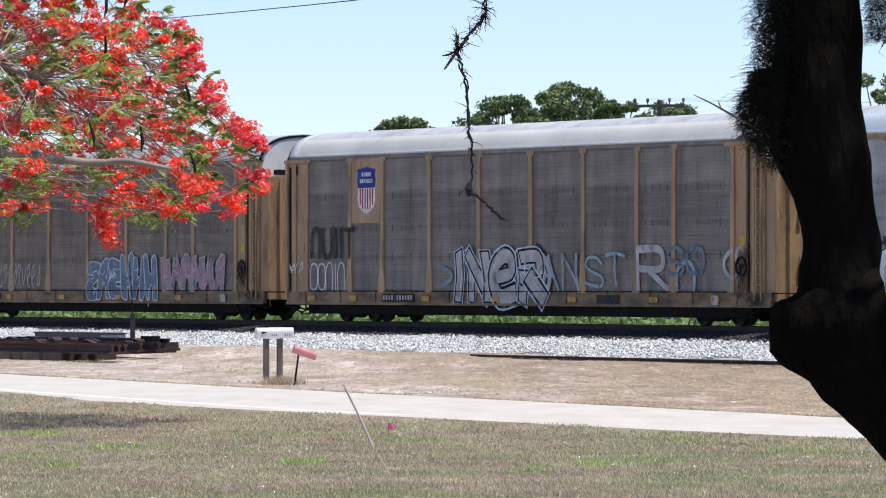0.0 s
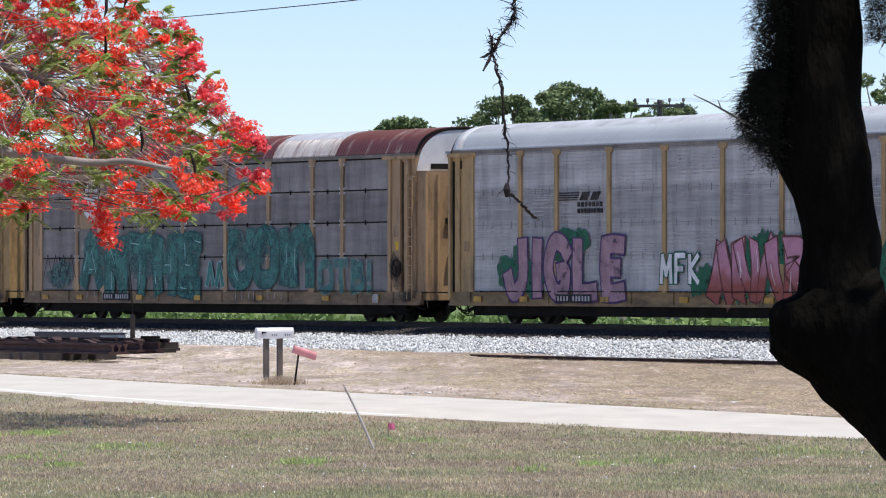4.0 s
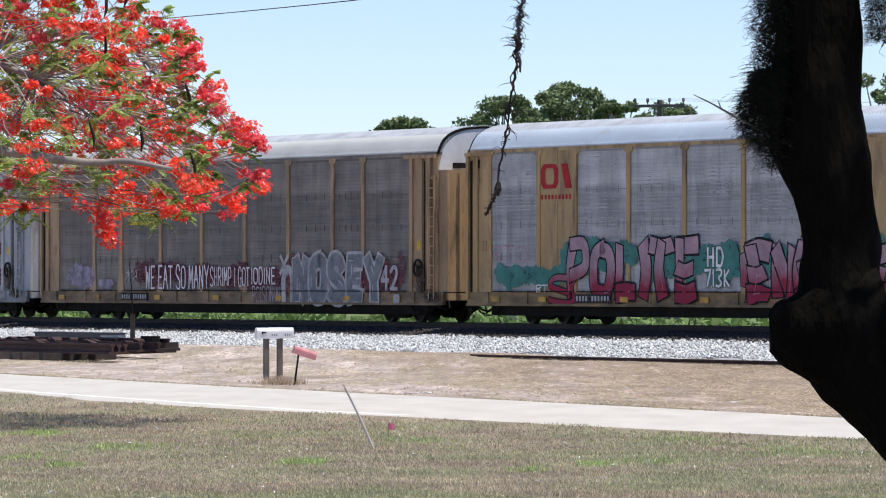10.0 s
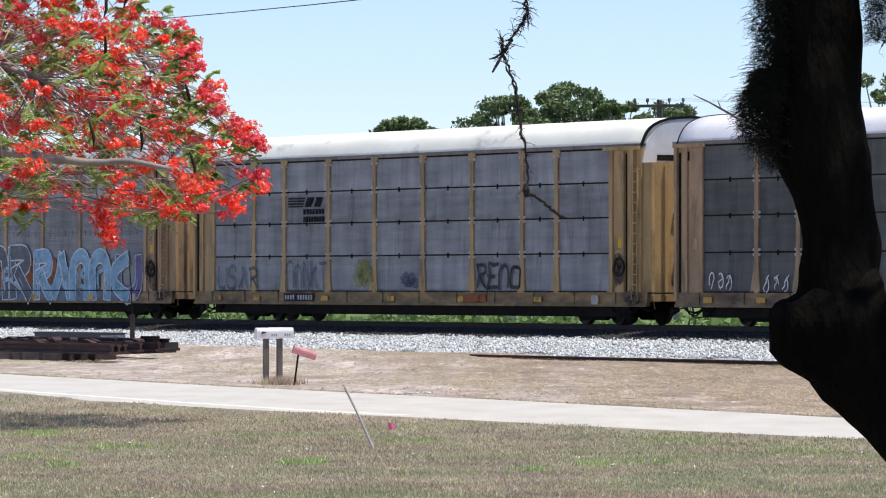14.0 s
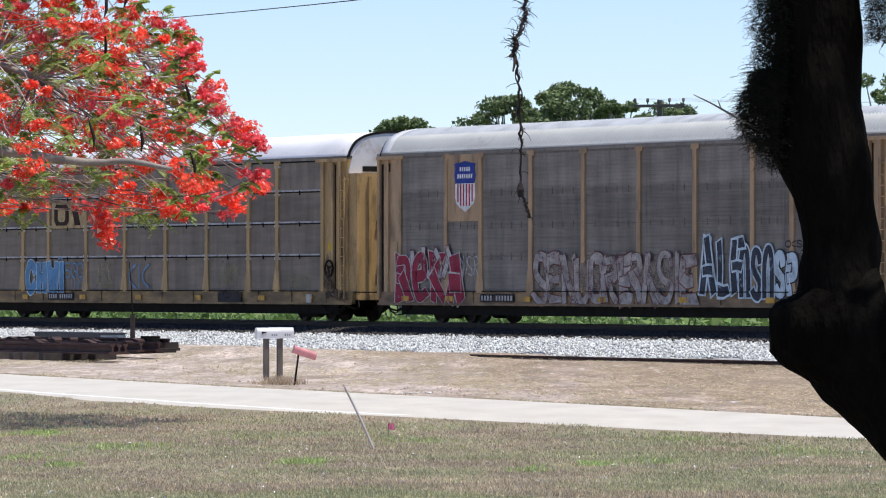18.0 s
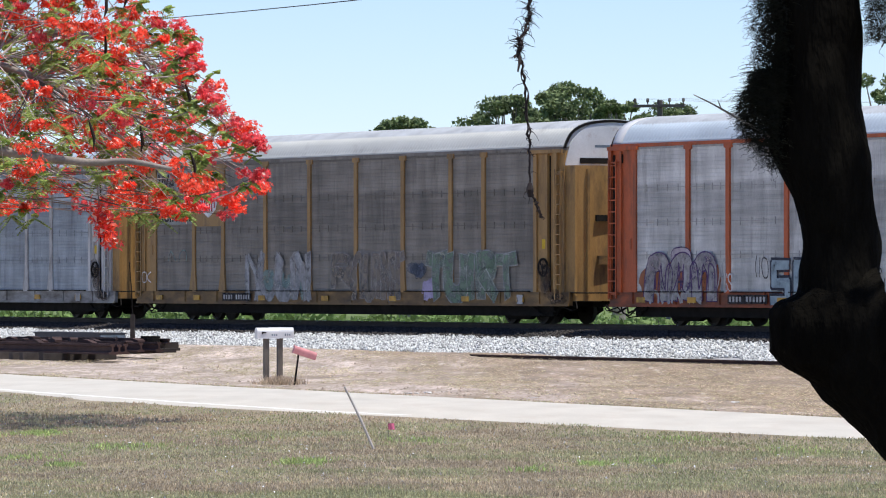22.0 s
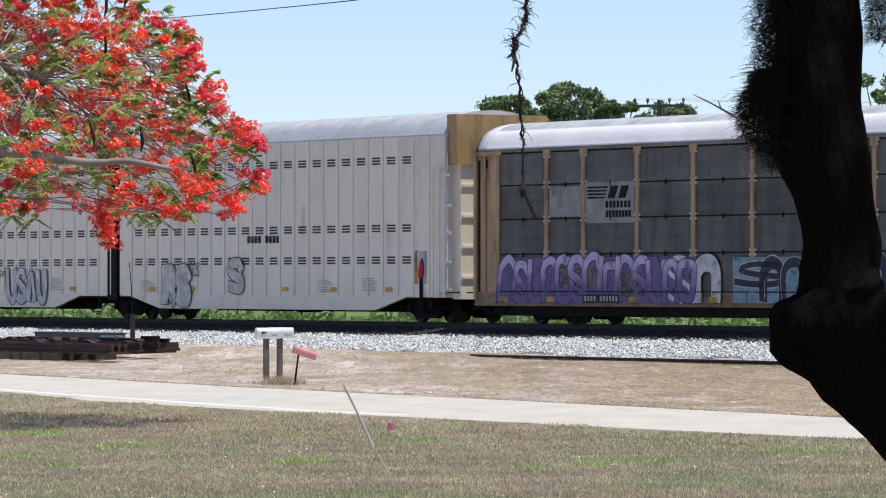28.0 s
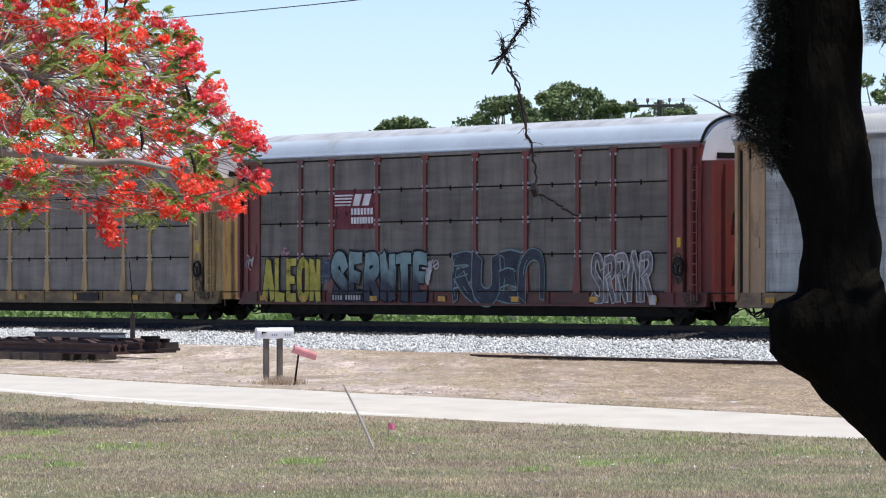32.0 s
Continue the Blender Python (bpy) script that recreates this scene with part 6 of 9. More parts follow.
def marks_10(car):
    brush(car, "_~^%", 1.22, 4.02, 0.98, 1.75, None, "faint_blue", 0.2, seed=82, wild=1.2)
    brush(car, "&&<^+", 5.80, 8.46, 0.98, 1.79, None, "faint_blue", 0.2, seed=83, wild=1.2)
    cloud(car, 10.07, 11.35, 0.98, 1.92, "faint_yellow", seed=85)
    brush(car, "%=&o", 17.39, 20.00, 0.99, 1.75, None, "charcoal", 0.2, seed=84, wild=1)
    cloud(car, 12.99, 14.04, 0.99, 1.47, "faint_blue", seed=86)


def marks_12(car):
    brush(car, "CHWI", 3.91, 6.92, 0.81, 1.93, "sky_blue", "pale_blue", 0.52, 0.03, seed=88, wild=0.3, tuck=1.1)
    brush(car, "o", 6.40, 6.81, 1.79, 2.04, None, "sky_blue", 0.3, seed=881)
    brush(car, "5GO", 6.96, 8.35, 1.35, 1.86, None, "sky_blue", 0.16, seed=89)
    brush(car, "|||&", 7.33, 8.45, 0.98, 1.31, None, "sky_blue", 0.16, seed=891, wild=1.5)
    brush(car, "ASK", 9.31, 10.51, 1.03, 1.88, None, "faint_yellow", 0.14, seed=90, wild=0.6)
    brush(car, "(|(", 11.65, 13.24, 0.99, 1.80, None, "sky_blue", 0.12, seed=91)
    brush(car, "&|&|<", 18.16, 19.30, 1.13, 1.82, None, "faint_yellow", 0.12, seed=92, wild=1.2)
    brush(car, "&|&|<", 22.86, 24.08, 1.00, 1.43, None, "faint_yellow", 0.12, seed=93, wild=1.2)


def marks_13(car):
    brush(car, "^^^^", 1.31, 4.18, 1.29, 2.21, "grey_white", "dark_red", 0.4, 0.03, seed=94, wild=1)
    brush(car, "ReKA", 0.68, 4.73, 0.56, 2.10, "crimson", "grey_white", 0.56, 0.03, seed=95, wild=0.5, flare=0.5, tuck=1.1)
    brush(car, "<|~%", 4.43, 5.60, 1.39, 1.99, None, "grey_white", 0.12, seed=96, wild=1.2)
    cloud(car, 8.98, 17.05, 0.89, 1.91, "faded_tan", seed=961)
    brush(car, "~=<_o%=", 8.72, 14.00, 0.58, 1.97, "faded_pale", "rust_dark", 0.46, 0.025, seed=97, wild=1, flare=0.6, tuck=1.25)
    brush(car, "%^~|=", 13.63, 17.32, 0.60, 2.04, "faded_pale", "rust_dark", 0.46, 0.025, seed=98, wild=1, flare=0.6, tuck=1.25)
    brush(car, "ALF", 17.45, 19.73, 0.83, 2.43, "ink", "pale_blue", 0.46, 0.05, seed=99, wild=0.7, flare=0.3, tuck=1.12)
    brush(car, "&~&", 19.38, 21.09, 0.74, 2.12, "ink", "pale_blue", 0.5, 0.05, seed=991, wild=0.4, tuck=1.12)
    brush(car, "SPACEY", 21.06, 24.55, 0.79, 2.01, "pale_blue", "ink", 0.62, 0.04, seed=100, wild=0.5, tuck=1.15, shine="white")
    brush(car, "o(~|+=", 21.61, 23.10, 2.11, 2.31, None, "charcoal", 0.12, seed=1001)


def marks_14(car):
    brush(car, "&o~o~", 1.58, 2.99, 1.23, 1.66, None, "white", 0.14, seed=101, wild=1.2)


def marks_15(car):
    brush(car, "^ &", 1.87, 3.25, 1.87, 2.24, None, "faded_teal2", 0.2, seed=1020, wild=1)
    cloud(car, 7.87, 11.41, 0.64, 1.53, "faded_teal2", seed=1021)
    brush(car, "<__<", 7.23, 11.45, 0.62, 2.10, "faded_white", "faded_grey", 0.4, 0.03, seed=102, wild=1, flare=0.6, tuck=1.2)
    brush(car, "R", 12.65, 14.25, 0.99, 2.08, "faded_tan", "faded_grey", 0.45, 0.04, seed=103)
    brush(car, "&_|<+", 14.16, 17.28, 0.66, 2.07, "faded_tan", "faded_grey", 0.5, 0.03, seed=1031, wild=0.8, tuck=1.2)
    cloud(car, 17.46, 18.62, 1.28, 1.84, "faint_blue", seed=1032)
    brush(car, "+_|%+", 18.65, 23.81, 0.65, 2.08, "faint_green", "faded_white", 0.5, 0.03, seed=104, wild=0.5, flare=0.4, tuck=1.18)
    cloud(car, 18.35, 19.32, 0.67, 1.42, "pale_violet", seed=1041)
    brush(car, "o(", 0.04, 0.73, 1.18, 1.55, None, "white", 0.12, seed=105)


def marks_16(car):
    cloud(car, 1.21, 5.42, 0.67, 1.85, "burnt", seed=106)
    brush(car, "&&&", 1.60, 5.17, 0.62, 1.95, "faded_pale", "plum", 0.62, 0.035, seed=107, wild=0.5, tuck=1.15)
    for k, (a, b) in enumerate(((1.66, 2.35), (2.85, 3.85), (4.25, 4.95))):
        brush(car, "o", a, b, 1.5 + 0.12 * (k == 1), 1.93 + 0.2 * (k == 1), "pale_rose", "plum", 0.5, 0.04, seed=1071 + 3 * k)
    brush(car, "&^&^_&^&", 1.70, 5.10, 0.95, 1.72, None, "plum", 0.14, seed=1072, wild=1.2)
    brush(car, "&<^&%", 1.75, 4.4, 0.60, 0.98, None, "grey_white", 0.4, seed=1075, wild=1)
    brush(car, "|^|&", 5.05, 5.6, 0.95, 1.75, None, "grey_white", 0.22, seed=1076, wild=1)
    brush(car, "o", 2.92, 3.66, 1.18, 1.64, None, "ink", 0.2, seed=1073)
    brush(car, "~~", 5.46, 5.93, 0.95, 1.43, None, "white", 0.2, seed=1074)
    brush(car, "||o", 7.01, 7.66, 1.31, 1.88, None, "charcoal", 0.12, seed=109, wild=1)
    brush(car, "$@@6", 7.72, 11.93, 0.58, 1.78, "steel_pale", "ink", 0.36, 0.07, seed=108, wild=0.05, flare=0.12, tuck=1.06)
    brush(car, "||~|o", 11.97, 12.92, 1.38, 1.57, None, "charcoal", 0.1, seed=110, wild=1)
    brush(car, "||^|= |==|o", 12.01, 14.01, 1.08, 1.31, None, "charcoal", 0.1, seed=1101, wild=1)
    brush(car, "|&^~=&G", 14.46, 15.90, 1.94, 2.19, None, "charcoal", 0.16, seed=111, wild=1)
    brush(car, "&<&=&_", 14.46, 15.86, 1.65, 1.90, None, "charcoal", 0.2, seed=1111, wild=1)
    brush(car, "<&=G&=", 14.46, 15.81, 1.17, 1.61, None, "charcoal", 0.2, seed=1112, wild=1)
    brush(car, "C", 15.81, 17.75, 0.51, 2.33, "white", "black", 0.62, 0.045, seed=1120, shade="black", shine="pale_grey")
    brush(car, "EVEN", 17.35, 24.63, 0.51, 2.30, "white", "black", 0.52, 0.05, seed=112, wild=0.25, flare=0.2, tuck=1.14, shade="black", shine="pale_grey")
    brush(car, "o|", 23.13, 23.77, 1.91, 2.16, None, "charcoal", 0.14, seed=1121)


def marks_17(car):
    cloud(car, 2.10, 2.69, 1.18, 1.64, "grey_white", seed=1130)
    cloud(car, 2.73, 5.16, 0.71, 1.92, "dark_red", seed=113)
    brush(car, "&", 2.79, 5.77, 0.63, 1.96, "dark_red", "grey_white", 0.7, 0.02, seed=114)
    cloud(car, 4.55, 5.77, 0.88, 1.48, "grey_white", seed=1141)
    cloud(car, 6.18, 14.25, 0.60, 1.52, "steel_pale", seed=115)
    cloud(car, 5.57, 7.18, 1.03, 1.93, "pink", seed=1151)
    cloud(car, 12.77, 14.62, 1.04, 1.61, "pink", seed=1152)
    brush(car, "~=~<+<^%~", 6.07, 14.44, 0.76, 2.03, "dusty_pale", "ink", 0.36, 0.022, seed=116, wild=1.2, flare=0.9, tuck=1.35, shine="white")
    brush(car, "^|", 16.93, 18.03, 0.59, 1.51, "white", "charcoal", 0.4, 0.05, seed=118, wild=0.5)
    brush(car, "&~+", 17.85, 19.77, 0.93, 1.53, "teal", "white", 0.5, 0.03, seed=117, wild=0.4, tuck=1.1)
    brush(car, "TAST", 20.32, 24.37, 0.93, 1.68, "white", "charcoal", 0.36, 0.025, seed=119, wild=0.06)
    brush(car, "CREW", 19.43, 20.73, 0.56, 0.86, None, "grey_white", 0.2, seed=120, wild=0.5)


def marks_18(car):
    brush(car, "o^", 1.25, 1.86, 1.08, 1.42, None, "pink", 0.12, seed=1201)
    brush(car, "stobe", 2.91, 3.84, 0.92, 1.21, None, "black", 0.13, seed=121, wild=0.1)
    brush(car, "DEFTS", 6.54, 10.53, 0.41, 1.94, "purple", "plum", 0.86, 0.02, seed=122, wild=0.3, flare=0.3, tuck=1.14)
    brush(car, "|_~|&", 11.86, 12.91, 1.39, 1.59, None, "charcoal", 0.1, seed=124, wild=1)
    brush(car, "_~^_", 12.91, 16.10, 0.49, 1.68, "pale_grey", "charcoal", 0.46, 0.03, seed=123, wild=0.7, flare=0.4, tuck=1.1)


def marks_118(car):
    brush(car, "RS", 3.12, 5.20, 0.42, 1.77, "white_paint", "charcoal", 0.62, 0.025, seed=125, tuck=1.15)
    brush(car, "&o~", 5.11, 5.80, 1.39, 1.80, None, "charcoal", 0.1, seed=126, wild=1.2)
    brush(car, "~", 7.65, 8.90, 0.85, 2.00, "white_paint", "charcoal", 0.5, 0.025, seed=127, wild=0.6)


def marks_19(car):
    block(car, 1.12, 11.53, 0.60, 1.90, "violet", seed=127)
    brush(car, "&~_&o~&_", 1.16, 7.41, 0.57, 1.91, ("pale_violet", "violet"), "plum", 0.42, 0.03, seed=128, wild=1, tuck=1.4)
    brush(car, "o&~_&o", 6.82, 11.47, 0.59, 1.89, ("pale_violet", "violet"), "plum", 0.42, 0.03, seed=1281, wild=1, tuck=1.4)
    cloud(car, 2.03, 3.45, 1.08, 1.63, "plum", seed=1282)
    cloud(car, 8.94, 10.26, 1.18, 1.76, "plum", seed=1283)
    cloud(car, 7.41, 8.56, 1.13, 1.62, "ink", seed=1284)
    brush(car, "ooooo", 4.26, 6.63, 1.08, 1.63, "faint_yellow", "plum", 0.3, 0.03, seed=129, wild=1.4)
    brush(car, "ooo", 7.50, 8.56, 0.79, 1.52, "faint_yellow", "plum", 0.3, 0.03, seed=1291, wild=1.4)
    brush(car, "~", 10.08, 11.42, 0.65, 1.90, "pale_grey", "violet", 0.2, 0.02, seed=1292)
    brush(car, "&", 11.29, 12.88, 0.45, 1.92, "pale_grey", "charcoal", 0.62, 0.025, seed=130)
    block(car, 13.36, 22.63, 0.64, 1.87, "sky_grey", seed=131)
    brush(car, "~", 13.54, 16.24, 1.09, 1.75, "ink", "grey_white", 0.3, 0.03, seed=1311, wild=0.8, flare=0.8)
    brush(car, "&&^&&&^&", 14.83, 22.63, 0.62, 1.85, "ink", "grey_white", 0.44, 0.02, seed=132, wild=0.8, flare=0.6, tuck=1.35, shine="grey_white")


def marks_20(car):
    brush(car, "^~&", 1.70, 3.49, 1.13, 2.04, None, "charcoal", 0.12, seed=133, wild=0.5)


def marks_21(car):
    scribble(car, 2.55, 2.99, 2.01, 2.18, "pink", seed=1330)
    brush(car, "ALEON", 1.25, 5.02, 0.59, 1.95, "mustard", "charcoal", 0.5, 0.035, seed=134, wild=0.3, flare=0.3, tuck=1.1)
    cloud(car, 4.73, 5.90, 0.99, 1.92, "faint_blue", seed=1341)
    brush(car, "~=%<+=", 5.74, 11.61, 0.59, 2.08, ("dusty_teal", "ink"), "black", 0.5, 0.05, seed=135, wild=0.35, flare=0.3, tuck=1.12)
    cloud(car, 11.25, 11.79, 1.13, 1.85, "grey_white", seed=1351)
    scribble(car, 11.70, 12.15, 1.61, 1.89, "grey_white", seed=1352)
    brush(car, "%_=&", 13.00, 18.24, 0.62, 2.04, "ink", "dusty_teal", 0.42, 0.03, seed=136, wild=0.8, flare=0.7, tuck=1.2, shine="dusty_teal")
    brush(car, "~%%^%", 20.80, 23.99, 0.64, 1.98, "screen", "grey_white", 0.4, 0.04, seed=137, wild=0.5, tuck=1.1)
    scribble(car, 0.15, 0.72, 1.64, 2.04, "grey_white", seed=1371)


def marks_11(car):
    scribble(car, 1.31, 2.56, 0.96, 1.44, "white", seed=86)
    scribble(car, 3.93, 5.29, 0.96, 1.44, "white", seed=87)


# ---------------------------------------------------------------- plants
def quick_mesh(name, verts, faces, mats, which=None):
    """A mesh from arrays of vertices and equal-sided faces."""
    me = bpy.data.meshes.new(name)
    k = faces.shape[1]
    me.vertices.add(len(verts))
    me.vertices.foreach_set("co", np.ascontiguousarray(verts, dtype=np.float32).ravel())
    me.loops.add(faces.size)
    me.loops.foreach_set("vertex_index", faces.astype(np.int32).ravel())
    me.polygons.add(len(faces))
    me.polygons.foreach_set("loop_start", np.arange(0, faces.size, k, dtype=np.int32))
    me.polygons.foreach_set("loop_total", np.full(len(faces), k, dtype=np.int32))
    for m in mats:
        me.materials.append(m)
    if which is not None:
        me.polygons.foreach_set("material_index", which.astype(np.int32))
    me.update(calc_edges=True)
    return me


def blades(x, y, z, rng, low, high, wide, per=3, spread=0.05):
    """Tufts of narrow upright blades, as arrays."""
    n = len(x)
    x, y, z = (np.repeat(a, per) for a in (x, y, z))
    m = n * per
    a = rng.uniform(0, 6.283, m)
    h = rng.uniform(low, high, m)
    x = x + rng.uniform(-spread, spread, m)
    y = y + rng.uniform(-spread, spread, m)
    lean = rng.normal(0, 0.45, (m, 2)) * h[:, None]
    w = wide * rng.uniform(0.6, 1.4, m)
    p0 = np.stack([x - np.cos(a) * w, y - np.sin(a) * w, z - 0.01], -1)
    p1 = np.stack([x + np.cos(a) * w, y + np.sin(a) * w, z - 0.01], -1)
    p2 = np.stack([x + lean[:, 0], y + lean[:, 1], z + h], -1)
    return np.stack([p0, p1, p2], 1).reshape(-1, 3), np.arange(m * 3).reshape(-1, 3)


def height_of(x, y):
    return np.array([ground_z(a, b) for a, b in zip(x, y)])


def build_grass():
    rng = np.random.default_rng(11)
    y = 1 / rng.uniform(1 / 118.0, 1 / 46.0, 170000)
    x = rng.uniform(-0.097, 0.097, len(y)) * y
    near = np.array([along(ROAD_NEAR, b) for b in y])
    edge = near - 0.12 - rng.uniform(0, 1, len(y)) ** 3 * 0.3
    keep = (x < edge + 0.35 * (np.sin(y * 1.3) * np.sin(y * 0.37))) & (x < near + 0.25)
    x, y = x[keep], y[keep]
    rise = 0.06 * np.clip(1 - (np.array([along(ROAD_NEAR, b) for b in y]) - x) / 1.6, 0, 1)
    v, f = blades(x, y, np.maximum(rise, sward_z(x, y)) + 0.004, rng, 0.012, 0.034, 0.008, 2)
    tone = np.array([noise.noise((a * 0.55, b * 0.3, 21)) + 0.5 * noise.noise((a * 2.1, b * 1.2, 4)) for a, b in zip(x, y)]) * 1.5 + rng.normal(0, 0.22, len(x))
    tone = tone + 0.12 - 0.26 * np.clip((x / y + 0.03) / 0.08, 0, 1)
    which = np.repeat(np.where(tone > 0.22, 1, np.where(tone < -0.24, 2, 0)), 2)
    tagged(put("lawn_grass", quick_mesh("lawn_grass", v, f, (M_BLADE, M_RUSSET, M_OLIVE), which)), "short dry brown-green lawn grass", "grass", kind="stuff")
    m = 2400
    b = np.sqrt(rng.uniform(50.0 ** 2, 104.0 ** 2, m))
    a = rng.uniform(-0.085, 0.085, m) * b
    keep = a < np.array([along(ROAD_NEAR, q) for q in b]) - 0.3
    a, b = a[keep], b[keep]
    m = len(a)
    d = rng.normal(0, 1, (m, 3, 3)) * rng.uniform(0.005, 0.013, m)[:, None, None]
    v = np.stack([a, b, sward_z(a, b) + 0.035], -1)[:, None] + d
    tagged(put("clover_heads", quick_mesh("clover_heads", v.reshape(-1, 3), np.arange(m * 3).reshape(-1, 3), (M_BOX,))), "tiny white clover heads in the lawn", "flowers", kind="stuff")
    # the lawn's taller fresh patches
    px, py = [], []
    for cx, cy, r, n in ((-5.86, 78.4, 0.36, 260), (-6.6, 77.5, 0.5, 60), (-1.7, 65.0, 0.4, 170), (-4.55, 64.6, 0.25, 70), (1.0, 62.5, 0.35, 60), (1.85, 65.0, 0.3, 90), (2.6, 66.0, 0.5, 70),
                         (-4.2, 72.0, 0.9, 90), (-5.2, 67.5, 0.6, 60), (3.5, 76.0, 0.8, 130), (-0.4, 74.5, 0.7, 70), (4.6, 70.5, 0.7, 130), (-2.6, 76.0, 0.7, 60)):
        px.append(cx + rng.normal(0, r * 0.42, n))
        py.append(cy + rng.normal(0, r * 1.3, n))
    px, py = np.concatenate(px), np.concatenate(py)
    v, f = blades(px, py, sward_z(px, py), rng, 0.03, 0.075, 0.012)
    tagged(put("fresh_grass", quick_mesh("fresh_grass", v, f, (M_FRESH,))), "bright green fresh grass patches in the lawn", "grass", kind="stuff")
    # straw lying flat on the verge, weeds along the road's edge, dead grass where the sand ends
    y = rng.uniform(80, 160, 60000)
    x = rng.uniform(-0.097, 0.097, len(y)) * y
    far = np.array([along(ROAD_FAR, b) for b in y])
    n = -(x * SI + (y - FAR) * CO)
    patch = np.array([noise.noise((a * 0.5, b * 0.07, 7)) + 0.5 * noise.noise((a * 1.7, b * 0.16, 3)) for a, b in zip(x, y)])
    on = (x > far + 0.12) & (n > 4.5)
    brown = on & (x + 0.07 * y + 5 * patch > 11.0 + rng.normal(0, 1.2, len(y)))
    straw = on & ~brown & (patch > 0.10 + rng.uniform(-0.2, 0.2, len(y)))

    def lying(name, pick, per, mats, shares, label):
        """Short dry stalks lying nearly flat."""
        m = int(pick.sum()) * per
        sx, sy = np.repeat(x[pick], per) + rng.normal(0, 0.1, m), np.repeat(y[pick], per) + rng.normal(0, 0.5, m)
        sz = height_of(sx, sy) + 0.01 + rng.uniform(0, 0.012, m)
        ang, ln, wd = rng.uniform(0, 6.28, m), rng.uniform(0.03, 0.09, m), rng.uniform(0.006, 0.014, m)
        ca, sa = np.cos(ang), np.sin(ang)
        v = np.stack([np.stack([sx - ca * ln - sa * wd, sy - sa * ln + ca * wd, sz], -1), np.stack([sx - ca * ln + sa * wd, sy - sa * ln - ca * wd, sz], -1), np.stack([sx + ca * ln, sy + sa * ln, sz + rng.uniform(0.0, 0.025, m)], -1)], 1).reshape(-1, 3)
        tagged(put(name, quick_mesh(name, v, np.arange(3 * m).reshape(-1, 3), mats, rng.choice(len(mats), m, p=shares))), label, "grass", kind="stuff")
    lying("verge_straw", straw, 4, (M_HAY, M_BLADE, M_RUSSET, M_OLIVE), (0.3, 0.25, 0.15, 0.3), "dry straw lying on the sandy verge")
    lying("dead_grass", brown, 4, (M_HAY, M_RUSSET, M_BLADE, M_OLIVE), (0.35, 0.38, 0.2, 0.07), "brown dead grass on the verge")
    y = rng.uniform(74, 150, 5200)
    far = np.array([along(ROAD_FAR, b) for b in y])
    lush = np.array([noise.noise((0, b * 0.25, 9)) for b in y])
    x = far + rng.uniform(0.0, 0.35, len(y)) + np.abs(rng.normal(0, 0.18, len(y)))
    keep = lush > rng.uniform(-0.45, 0.25, len(y))
    x, y = x[keep], y[keep]
    v, f = blades(x, y, height_of(x, y) + 0.02, rng, 0.02, 0.07, 0.009, 3)
    tone = np.repeat(rng.uniform(0, 1, len(x)), 3)
    tagged(put("edge_weeds", quick_mesh("edge_weeds", v, f, (M_HAY, M_OLIVE), (tone < 0.4))), "dry weeds along the road's far edge", "weeds", kind="stuff")
    a, b = rng.normal(-3.55, 0.22, 260), rng.normal(117.4, 0.5, 260)
    v, f = blades(a, b, np.zeros(260), rng, 0.08, 0.22, 0.008, 4)
    tagged(put("straw_clump", quick_mesh("straw_clump", v, f, (M_HAY,))), "dry straw clump at the foot of the mailbox posts", "grass", kind="stuff")
    # rank green growth beyond the track
    m = 26000
    u, n = rng.uniform(-45, 80, m), rng.uniform(-22, -5.6, m)
    tall = np.array([0.35 + 0.9 * max(0, noise.noise((a * 0.22, b * 0.3, 2)) + 0.35) for a, b in zip(u, n)])
    x, y = -u * CO - n * SI, FAR + u * SI - n * CO
    z = np.zeros(m) + 0.3 + rng.uniform(0, 1, m) * tall
    s = rng.uniform(0.05, 0.16, m)
    d = rng.normal(0, 1, (m, 3, 3))
    v = np.stack([x, y, z], -1)[:, None] + d * s[:, None, None]
    tagged(put("rank_bushes", quick_mesh("rank_bushes", v.reshape(-1, 3), np.arange(m * 3).reshape(-1, 3), (M_BUSH,))), "rank green weeds and low bushes beyond the track", "bushes", kind="stuff")
    # grit and clods on the verge
    x, y = np.concatenate([rng.uniform(-8, 9, 350), rng.normal(1.7, 1.2, 500)]), np.concatenate([rng.uniform(88, 150, 350), rng.normal(108.0, 3.5, 500)])
    keep = (x > np.array([along(ROAD_FAR, b) for b in y]) + 0.4) & (-(x * SI + (y - FAR) * CO) > 5)
    x, y = x[keep], y[keep]
    m = len(x)
    s = rng.uniform(0.015, 0.06, m)
    tet = np.array([(1, 0, -0.3), (-0.5, 0.87, -0.3), (-0.5, -0.87, -0.3), (0, 0, 0.7)])
    v = np.stack([x, y, height_of(x, y)], -1)[:, None] + tet[None] * s[:, None, None] * rng.uniform(0.6, 1.4, (m, 4, 3))
    f = (np.array([(0, 1, 3), (1, 2, 3), (2, 0, 3)])[None] + (np.arange(m) * 4)[:, None, None]).reshape(-1, 3)
    tagged(put("loose_clods", quick_mesh("loose_clods", v.reshape(-1, 3), f, (M_CLOD,))), "loose clods and grit on the verge", "soil", kind="stuff")


